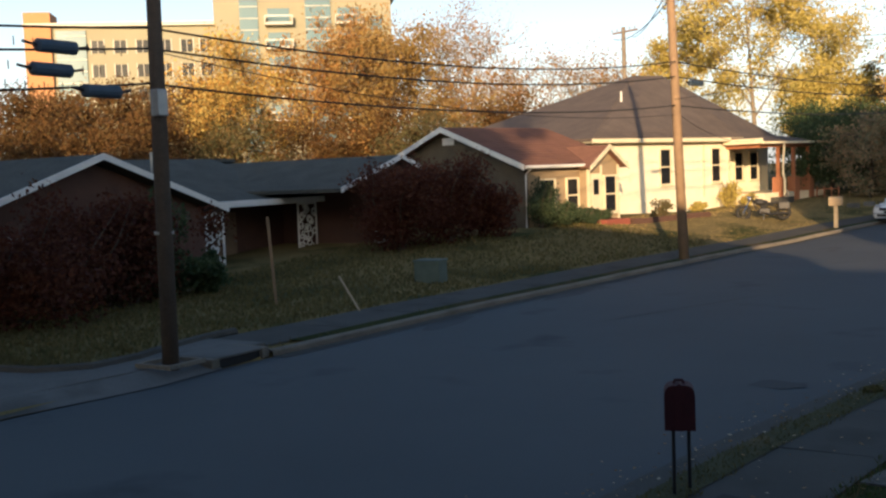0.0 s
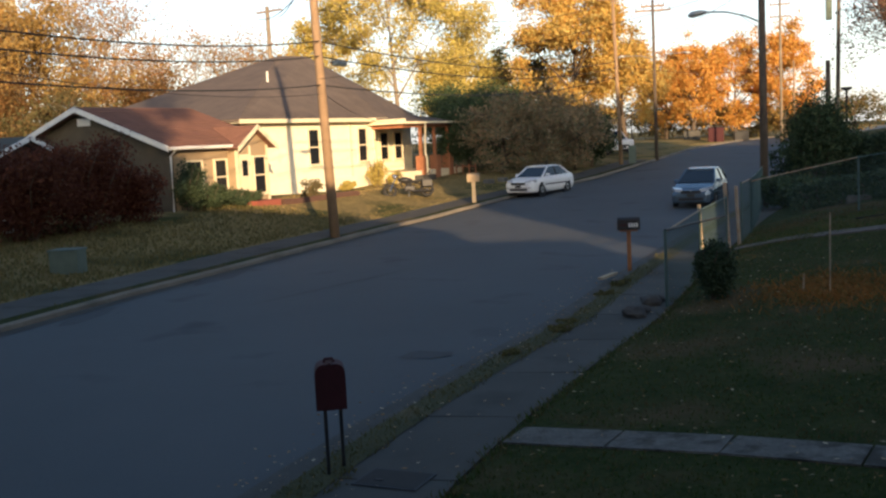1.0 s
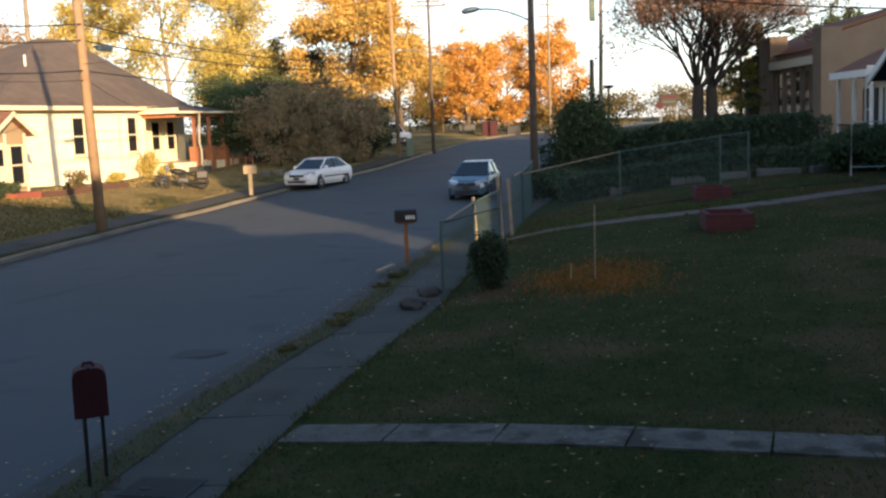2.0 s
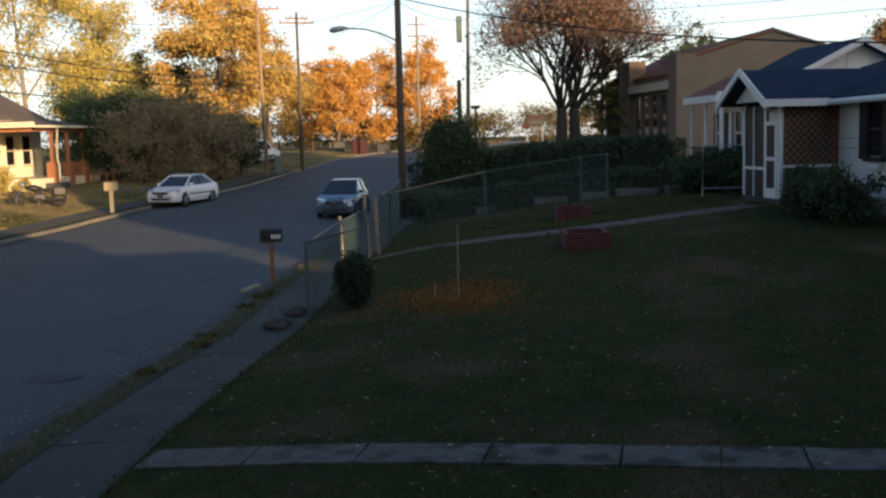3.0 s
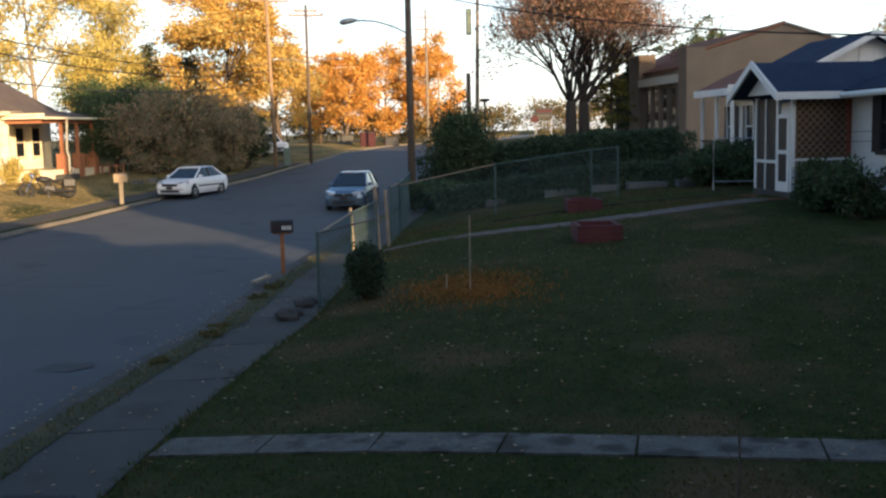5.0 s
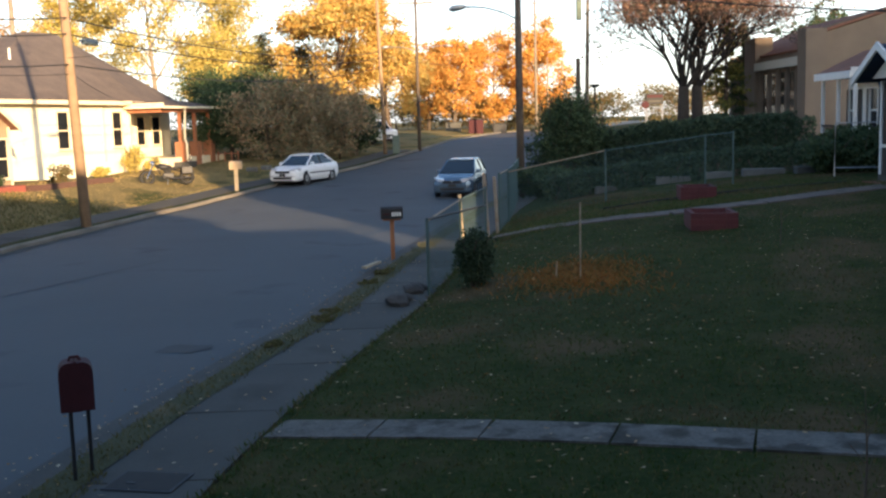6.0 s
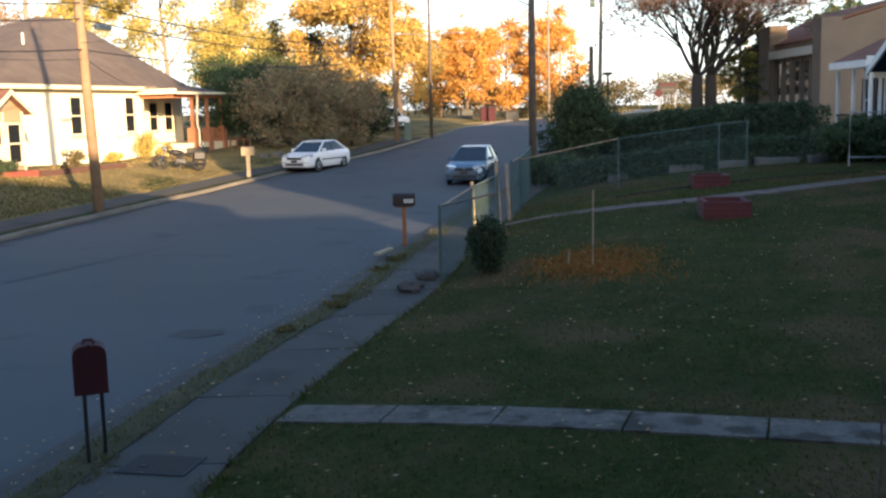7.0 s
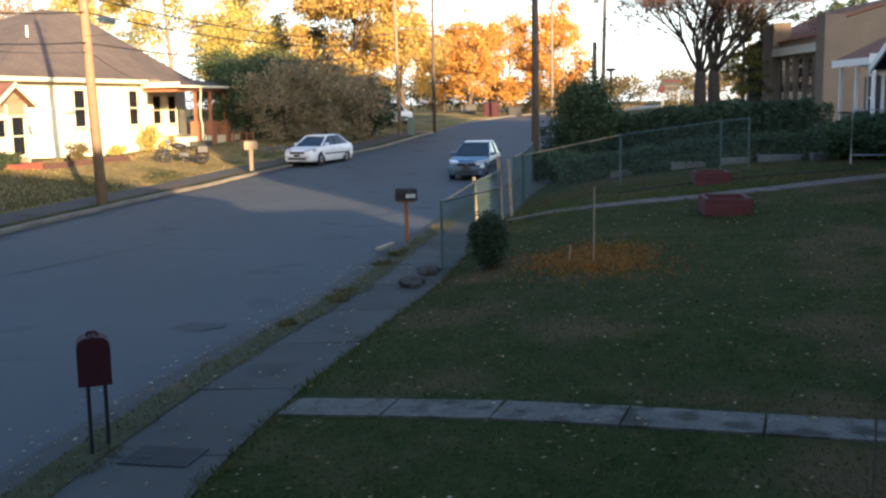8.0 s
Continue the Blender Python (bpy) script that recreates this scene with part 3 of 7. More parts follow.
# -- the white clapboard neighbour house (its gable end and front wall) --
def white_neighbour():
    h = thing("white_house", pose(0, 0, 0), "low white clapboard house with a slate-blue roof and screened porch", "house")
    A, B = Vector((12.9, 19.0)), Vector((13.65, 26.9))
    ez, fz = 4.02, 1.62
    part("wall", wall_shape(B + (B - A).normalized() * 3, A, fz, ez, 0.2), M["siding"], h)
    d = (A - B).normalized()
    w2p, w2q = A, Vector((21.5, 18.2))
    part("wall", wall_shape(w2p, w2q, fz, ez, 0.2, -0.002), M["siding"], h)
    part("wall", wall_shape((22.0, 29.2), (13.94, 29.88), fz, ez, 0.2), M["siding"], h)
    part("wall", wall_shape(w2q, (22.0, 29.2), fz, ez, 0.2), M["siding"], h)
    part("foundation", wall_shape(B, A, 0.3, fz, 0.22, 0.02), M["footing"], h, "stained pale concrete foundation")
    part("foundation", wall_shape(A, w2q, 0.3, fz, 0.22, 0.017), M["footing"], h, "stained pale concrete foundation")
    vent = part("vent", Shape().box(-0.2, 0.2, 0.01, 0.04, 0.0, 0.2), M["black"], h, "rusted foundation vent")
    vent.matrix_local = wall_m(B, A, 6.6, 1.2)
    # gable end triangle and roof: ridge along the street
    rz = 5.42
    ra, rb = Vector((17.2, 17.9)), Vector((17.95, 28.6))
    part("gable_wall", Shape().add([(12.9, 19.02, ez), (21.5, 18.22, ez), (17.25, 18.62, rz - 0.12), (12.9, 19.2, ez), (21.5, 18.4, ez), (17.25, 18.8, rz - 0.12)],
                                   [(0, 1, 2), (5, 4, 3), (0, 2, 5, 3), (1, 4, 5, 2), (0, 3, 4, 1)]), M["siding"], h)
    e0, e1 = Vector((12.35, 18.45)), Vector((13.55, 30.6))
    f0, f1 = Vector((22.3, 17.4)), Vector((23.3, 29.7))
    lo = 3.98
    part("roof", roof_slab([(e0.x, e0.y, lo), (e1.x, e1.y, lo), (rb.x, rb.y, rz), (ra.x, ra.y, rz)]), M["shingle_blue"], h, "slate-blue shingled roof")
    part("roof", roof_slab([(f0.x, f0.y, lo), (f1.x, f1.y, lo), (rb.x, rb.y, rz), (ra.x, ra.y, rz)]), M["shingle_blue"], h, "slate-blue shingled roof")
    part("roof", roof_slab([(e1.x, e1.y, lo), (f1.x, f1.y, lo), (rb.x, rb.y, rz)]), M["shingle_blue"], h, "slate-blue hipped roof end")
    part("shingle_course", courses((e0.x, e0.y, lo), (e1.x, e1.y, lo), (rb.x, rb.y, rz), (ra.x, ra.y, rz), 18), M["shingle_blue"], h)
    part("gutter", Shape().tube([(e0.x - 0.03, e0.y + 0.1, lo - 0.1), (e0.x + 0.83, e0.y + 8.6, lo - 0.1)], 0.075, 8), M["trim"], h, "white sheet-metal gutter")
    part("rake_board", Shape().add([(12.3, 18.36, 3.8), (17.2, 17.86, 5.29), (17.2, 17.86, 5.47), (12.3, 18.36, 4.02), (12.3, 18.42, 3.8), (17.2, 17.92, 5.29), (17.2, 17.92, 5.47), (12.3, 18.42, 4.02)],
                                   [(0, 1, 2, 3), (7, 6, 5, 4), (0, 4, 5, 1), (3, 2, 6, 7), (0, 3, 7, 4)]), M["trim"], h)
    part("soffit", Shape().add([(12.35, 18.5, 3.84), (13.2, 26.9, 3.84), (13.7, 26.9, 3.86), (12.92, 18.9, 3.86)], [(0, 1, 2, 3)]), M["trim"], h)
    for p, q in ((B + d * 0.0, A), (A, w2q)):
        boards(h, p, q, fz, ez, 0.125, M["siding"])
    part("corner_board", Shape().box(12.82, 12.96, 18.9, 19.06, fz - 0.05, ez), M["trim"], h)
    part("downspout", Shape().tube([(12.8, 18.75, 3.85), (12.82, 18.82, 3.6), (12.84, 18.85, 1.0)], 0.045, 6), M["trim"], h)
    for along, ww in ((4.75, 0.72), (6.75, 0.8)):
        win = window(h, wall_m(B, A, along, 2.55), ww, 1.3, "sash window with dark shutters", M["black"])
        for sx in (-1, 1):
            part("shutter", Shape().box(sx * (ww / 2 + 0.26) - 0.19, sx * (ww / 2 + 0.26) + 0.19, 0.03, 0.105, -0.06, 1.4), M["black"], win, "black louvred shutter")
        if along > 6:
            part("air_conditioner", Shape().box(-0.24, 0.24, 0.05, 0.3, 0.0, 0.27), M["concrete"], win, "dusty grey window air conditioner", bevel=0.02)
            part("blind", Shape().box(-0.3, 0.3, 0.045, 0.055, 0.72, 0.86).box(-0.3, 0.3, 0.045, 0.055, 0.98, 1.06), M["trim"], win, "pale half-drawn blind")
        part("sill_block", Shape().box(-0.32, 0.32, 0.03, 0.14, -0.26, -0.16), M["siding"], win)
    # front porch: gable toward the street, screens, lattice, rail
    X0, X1, Y0, Y1 = 11.75, 13.25, 24.2, 26.4
    part("porch_floor", Shape().box(X0, X1, Y0, Y1, 0.9, 1.5), M["concrete"], h)
    part("porch_step", Shape().box(X0 - 0.5, X0, 24.3, 26.2, 0.9, 1.34), M["redbrick"], h, "low brick step")
    for x, y in ((X0 + 0.06, Y0 + 0.06), (X0 + 0.06, 25.05), (X0 + 0.06, Y1 - 0.06)):
        part("porch_post", Shape().box(x - 0.05, x + 0.05, y - 0.05, y + 0.05, 1.5, 3.9), M["trim"], h, bevel=0.008)
    part("screen", Shape().box(X0 + 0.05, X0 + 0.065, 25.1, Y1 - 0.1, 1.5, 3.86), M["black"], h, "dark insect screen")
    part("screen_rail", Shape().box(X0 + 0.01, X0 + 0.1, 25.1, Y1 - 0.1, 2.2, 2.28), M["trim"], h)
    part("screen_mullion", Shape().box(X0 + 0.02, X0 + 0.09, 25.72, 25.77, 1.5, 3.85), M["trim"], h)
    door = part("screen_door", Shape().box(X0 - 0.02, X0 + 0.03, 24.32, 24.42, 1.5, 3.45).box(X0 - 0.02, X0 + 0.03, 24.9, 25.0, 1.5, 3.45)
                .box(X0 - 0.02, X0 + 0.03, 24.42, 24.9, 1.5, 1.75).box(X0 - 0.02, X0 + 0.03, 24.42, 24.9, 2.45, 2.55).box(X0 - 0.02, X0 + 0.03, 24.42, 24.9, 3.35, 3.45), M["trim"], h, "white wooden screen door")
    part("mesh_panel", Shape().box(X0 - 0.005, X0 + 0.01, 24.42, 24.9, 1.75, 3.35), M["black"], door)
    part("porch_wall", Shape().box(X1 - 0.02, X1 + 0.2, 24.3, 26.6, 1.5, 3.95), M["redbrick"], h, "brick wall behind the lattice")
    # lattice on the side of the porch toward the lawn
    lat = new("lattice")
    lat.parent = h
    tagged(lat, "crossed brown lattice slats over brick")
    x0, x1, z0, z1 = X0 + 0.1, X1, 2.3, 3.9
    part("backing", Shape().box(x0, x1, Y0 + 0.12, Y0 + 0.2, 1.5, z1), M["darkbrick"], lat)
    for sgn in (1, -1):
        for k in range(-12, 14):
            c = (x0 + x1) / 2 + k * 0.19
            pts = []
            for z in np.linspace(z0, z1, 60):
                x = c + sgn * (z - (z0 + z1) / 2)
                if x0 <= x <= x1:
                    pts.append((x, z))
            if len(pts) > 4:
                a, b = pts[0], pts[-1]
                yo = Y0 + (0.05 if sgn > 0 else 0.065)
                t = 0.022
                part("slat", Shape().add([(a[0] - t, yo, a[1]), (a[0] + t, yo, a[1]), (b[0] + t, yo, b[1]), (b[0] - t, yo, b[1]),
                                          (a[0] - t, yo + 0.012, a[1]), (a[0] + t, yo + 0.012, a[1]), (b[0] + t, yo + 0.012, b[1]), (b[0] - t, yo + 0.012, b[1])],
                                         [(0, 1, 2, 3), (7, 6, 5, 4), (0, 4, 5, 1), (1, 5, 6, 2), (2, 6, 7, 3), (3, 7, 4, 0)]), M["wood"], lat)
    rail = part("porch_rail", Shape().box(X0 + 0.1, X1 + 0.2, Y0 - 0.02, Y0 + 0.02, 2.28, 2.34), M["trim"], h)
    for k in range(14):
        x = X0 + 0.15 + k * 0.13
        part("baluster", Shape().box(x - 0.013, x + 0.013, Y0 - 0.012, Y0 + 0.012, 1.5, 2.28), M["steel"], rail)
    pz, pr = 3.98, 4.78
    py0, py1, pm = 23.85, 26.75, 25.3
    part("porch_roof", roof_slab([(11.2, py0, pz), (16.0, py0, pz), (16.0, pm, pr), (11.2, pm, pr)], 0.12), M["shingle_blue"], h)
    part("porch_roof", roof_slab([(11.2, py1, pz), (16.0, py1, pz), (16.0, pm, pr), (11.2, pm, pr)], 0.12), M["shingle_blue"], h)
    part("porch_fascia", Shape().box(11.2, 13.3, py0 - 0.04, py0, pz - 0.18, pz + 0.0), M["trim"], h)
    part("porch_gable", Shape().add([(11.55, py0 + 0.35, pz - 0.02), (11.55, py1 - 0.35, pz - 0.02), (11.55, pm, pr - 0.2), (11.6, py0 + 0.35, pz - 0.02), (11.6, py1 - 0.35, pz - 0.02), (11.6, pm, pr - 0.2)],
                                    [(0, 1, 2), (5, 4, 3), (0, 3, 4, 1), (1, 4, 5, 2), (2, 5, 3, 0)]), M["siding"], h, "clapboard gable")
    for ya, yb in ((py0 - 0.03, pm), (py1 + 0.03, pm)):
        part("barge_board", Shape().add([(11.14, ya, pz - 0.2), (11.14, yb, pr - 0.14), (11.14, yb, pr + 0.05), (11.14, ya, pz + 0.0), (11.2, ya, pz - 0.2), (11.2, yb, pr - 0.14), (11.2, yb, pr + 0.05), (11.2, ya, pz + 0.0)],
                                        [(0, 1, 2, 3), (7, 6, 5, 4), (0, 4, 5, 1), (3, 2, 6, 7), (0, 3, 7, 4), (1, 5, 6, 2)]), M["trim"], h)
    return h


white_neighbour()


# -- dark ranch house across the street --
def dark_ranch():
    h = thing("ranch_house", pose(0, 0, 0), "low dark brick ranch house in shade with white fascia", "house")
    g, ez = 0.1, 2.62
    XF, XR = -22.8, -25.4

    def gable(yl, yr, xf, xb, z, apex, ya, over=0.5):
        part("wall", Shape().prism([(yl, g), (yr, g), (yr, z), (ya, apex - 0.12), (yl, z)], xf - 0.25, xf, "x"), M["darkbrick"], h)
        part("wall", Shape().box(xb, xf - 0.25, yl, yl + 0.2, g, z), M["darkbrick"], h)
        part("wall", Shape().box(xb, xf - 0.25, yr - 0.2, yr, g, z), M["darkbrick"], h)
        f = xf + 0.55
        for ye, s, o in ((yl, -1, over), (yr, 1, 0.5)):
            dz = (apex - z) / abs(ya - ye)
            part("roof", roof_slab([(f, ye + s * o, z - dz * o + 0.1), (xb, ye + s * o, z - dz * o + 0.1), (xb, ya, apex + 0.1), (f, ya, apex + 0.1)], 0.14), M["shingle_dark"], h)
            y0, z0 = ye + s * o, z - dz * o
            part("rake_board", Shape().add([(f, y0, z0 - 0.05), (f, ya, apex - 0.05), (f, ya, apex + 0.13), (f, y0, z0 + 0.13), (f + 0.04, y0, z0 - 0.05), (f + 0.04, ya, apex - 0.05), (f + 0.04, ya, apex + 0.13), (f + 0.04, y0, z0 + 0.13)],
                                           [(0, 1, 2, 3), (7, 6, 5, 4), (0, 4, 5, 1), (3, 2, 6, 7), (0, 3, 7, 4)]), M["trim"], h, "white painted rake board")

    gable(14.0, 22.5, XF, -34, ez, 4.1, 18.3)
    gable(31.0, 32.7, XF + 0.6, -34, 3.75, 4.02, 31.9, 3.0)
    # middle range with the recessed entry
    part("wall", Shape().box(XR - 1.7, XR - 1.5, 22.5, 31.0, g, ez), M["darkbrick"], h)
    part("roof", roof_slab([(XR + 0.5, 21.5, 2.62), (XR + 0.5, 31.2, 2.62), (-31.2, 31.5, 4.35), (-31.2, 12.5, 4.35), (XR + 0.0, 15, 2.85)], 0.14), M["shingle_dark"], h, "dark grey shingled roof")
    part("roof", roof_slab([(-37, 34, 2.7), (-37, 12.5, 2.7), (-31.2, 12.5, 4.35), (-31.2, 33, 4.35)], 0.14), M["shingle_dark"], h)
    part("wall", Shape().box(-37, -36.8, 13, 33.5, g, ez), M["darkbrick"], h)
    part("gutter", Shape().box(XR + 0.51, XR + 0.67, 23.6, 31.0, 2.44, 2.66), M["trim"], h, "white gutter", bevel=0.02)
    door = part("door", Shape().box(XR - 1.5, XR - 1.43, 27.2, 28.2, g + 0.1, 2.2), M["wood"], h)
    part("handle", Shape().tube([(XR - 1.43, 28.1, 1.1), (XR - 1.36, 28.1, 1.1)], 0.03, 8), M["steel"], door)
    part("stoop", Shape().box(XR - 1.5, XR + 0.3, 22.7, 30.9, 0.0, g + 0.1), M["concrete"], h)
    # pierced white ornamental screens at both sides of the entry
    rnd = random.Random(5)
    for y0, y1 in ((24.3, 25.7), (29.7, 30.85)):
        scr = new("ornamental_screen")
        scr.parent = h
        tagged(scr, "white pierced ironwork screen panel")
        x = XR + 0.3
        part("border", Shape().box(x, x + 0.05, y0, y0 + 0.07, 0.2, 2.45).box(x, x + 0.05, y1 - 0.07, y1, 0.2, 2.45).box(x, x + 0.05, y0 + 0.07, y1 - 0.07, 0.2, 0.3).box(x, x + 0.05, y0 + 0.07, y1 - 0.07, 2.36, 2.45), M["trim"], scr)
        for k in range(34):
            cy, cz = rnd.uniform(y0 + 0.15, y1 - 0.15), 0.36 + k * 0.06
            r = rnd.uniform(0.07, 0.14)
            part("scroll", Shape().ring((x + 0.025, cy, cz), "x", r, 0.03, 12, 5), M["trim"], scr)
    part("chimney_pipe", Shape().tube([(-28, 25.3, 3.3), (-28, 25.3, 4.5)], 0.07, 8), M["steel"], h)
    win = window(h, wall_m((XF, 15.2), (XF, 17.6), 1.2, 0.95), 1.5, 1.1, "sash window in the brick gable", M["trim"], 2)
    win = window(h, wall_m((XF + 0.6, 29.6), (XF + 0.6, 33.5), 1.9, 0.95), 1.3, 1.1, "sash window in the brick gable", M["trim"], 2)


dark_ranch()


# -- brick cottage with the red-brown roof --
def brick_cottage():
    o = Vector((-18.6, 36.1))
    ang = math.degrees(math.atan2(-0.26, 0.965))
    h = thing("brick_cottage", pose(o.x, o.y, 0, 0, 0, ang), "olive brick cottage with a red-brown shingle roof", "house")
    g, ez, W, L, rz = 0.5, 3.72, 8.6, 6.0, 5.3
    x0 = -W
    part("wall", Shape().prism([(x0, g), (0, g), (0, ez), (x0 / 2, rz - 0.14), (x0, ez)], 0.0, 0.22, "y"), M["brick"], h, "brick gable end with shade put into its colour")
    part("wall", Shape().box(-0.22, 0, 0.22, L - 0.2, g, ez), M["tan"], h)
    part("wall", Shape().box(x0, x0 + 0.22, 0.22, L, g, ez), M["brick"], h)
    part("wall", Shape().box(x0, 0, L - 0.2, L, g, ez), M["tan"], h)
    boards(h, (0, 0.25), (0, 3.5), g + 0.3, ez - 0.1, 0.2, M["tan"])
    for s in (1, -1):
        xe = 0.45 if s > 0 else x0 - 0.45
        zz = ez - 0.18
        part("roof", roof_slab([(xe, -0.45, zz), (xe, L + 0.3, zz), (x0 / 2, L + 0.3, rz), (x0 / 2, -0.45, rz)], 0.14), M["shingle_red"], h, "red-brown shingled roof")
        part("shingle_course", courses((xe, -0.45, zz), (xe, L + 0.3, zz), (x0 / 2, L + 0.3, rz), (x0 / 2, -0.45, rz), 16), M["shingle_red"], h)
        part("rake_board", Shape().add([(xe, -0.46, zz - 0.2), (x0 / 2, -0.46, rz - 0.2), (x0 / 2, -0.46, rz + 0.02), (xe, -0.46, zz + 0.02), (xe, -0.5, zz - 0.2), (x0 / 2, -0.5, rz - 0.2), (x0 / 2, -0.5, rz + 0.02), (xe, -0.5, zz + 0.02)],
                                       [(0, 1, 2, 3), (7, 6, 5, 4), (0, 4, 5, 1), (3, 2, 6, 7), (0, 3, 7, 4)]), M["trim"], h, "white rake board")
    part("gutter", Shape().tube([(0.47, -0.4, ez - 0.26), (0.47, 3.3, ez - 0.26)], 0.07, 8), M["trim"], h)
    part("downspout", Shape().tube([(0.45, -0.05, ez - 0.3), (0.1, 0.0, ez - 0.55), (0.06, 0.0, g + 0.2)], 0.045, 6), M["trim"], h)
    part("louvre", Shape().box(x0 / 2 - 0.35, x0 / 2 + 0.35, -0.04, 0.0, rz - 0.75, rz - 0.45), M["trim"], h)
    window(h, wall_m((x0, 0), (0, 0), 3.9, 1.95), 0.75, 1.0, "white sash window in shade", M["trim"])
    window(h, wall_m((0, 0.2), (0, 4), 1.15, 1.55), 0.85, 1.35, "cream sash window", M["cream"])
    window(h, wall_m((0, 0.2), (0, 4), 2.75, 1.55), 0.7, 1.35, "cream sash window", M["cream"])
    # small gabled entry bay
    bx, y0, y1 = 0.5, 3.5, 5.5
    part("bay_wall", Shape().prism([(y0, g), (y1, g), (y1, 3.5), ((y0 + y1) / 2, 4.15), (y0, 3.5)], bx - 0.2, bx, "x"), M["tan"], h, "tan boarded entry bay")
    part("bay_wall", Shape().box(-0.1, bx - 0.2, y0, y0 + 0.2, g, 3.5), M["tan"], h)
    part("bay_wall", Shape().box(-0.1, bx - 0.2, y1 - 0.2, y1, g, 3.5), M["tan"], h)
    ym = (y0 + y1) / 2
    for ye in (y0 - 0.35, y1 + 0.35):
        part("bay_roof", roof_slab([(bx + 0.35, ye, 3.4), (-2.0, ye, 3.4), (-2.0, ym, 4.3), (bx + 0.35, ym, 4.3)], 0.1), M["shingle_red"], h)
        part("barge_board", Shape().add([(bx + 0.36, ye, 3.22), (bx + 0.36, ym, 4.12), (bx + 0.36, ym, 4.32), (bx + 0.36, ye, 3.42), (bx + 0.4, ye, 3.22), (bx + 0.4, ym, 4.12), (bx + 0.4, ym, 4.32), (bx + 0.4, ye, 3.42)],
                                        [(0, 1, 2, 3), (7, 6, 5, 4), (0, 4, 5, 1), (3, 2, 6, 7), (0, 3, 7, 4)]), M["cream"], h)
    window(h, wall_m((bx, y0), (bx, y1), 1.38, 1.45), 0.75, 1.5, "cream framed sash window", M["cream"])
    d = part("door", Shape().box(bx - 0.02, bx + 0.04, y0 + 0.12, y0 + 0.72, g + 0.5, 3.1), M["cream"], h, "cream entry door")
    part("door_light", Shape().box(bx + 0.03, bx + 0.05, y0 + 0.25, y0 + 0.6, 2.2, 2.85), M["glass"], d)
    for y in (y0, y1, y0 + 0.82):
        part("corner_board", Shape().box(bx - 0.08, bx + 0.03, y - 0.06, y + 0.06, g, 3.45), M["cream"], h)
    part("step", Shape().box(bx, bx + 0.9, y0 + 0.0, y0 + 1.6, g + 0.2, g + 0.65), M["redbrick"], h)


brick_cottage()


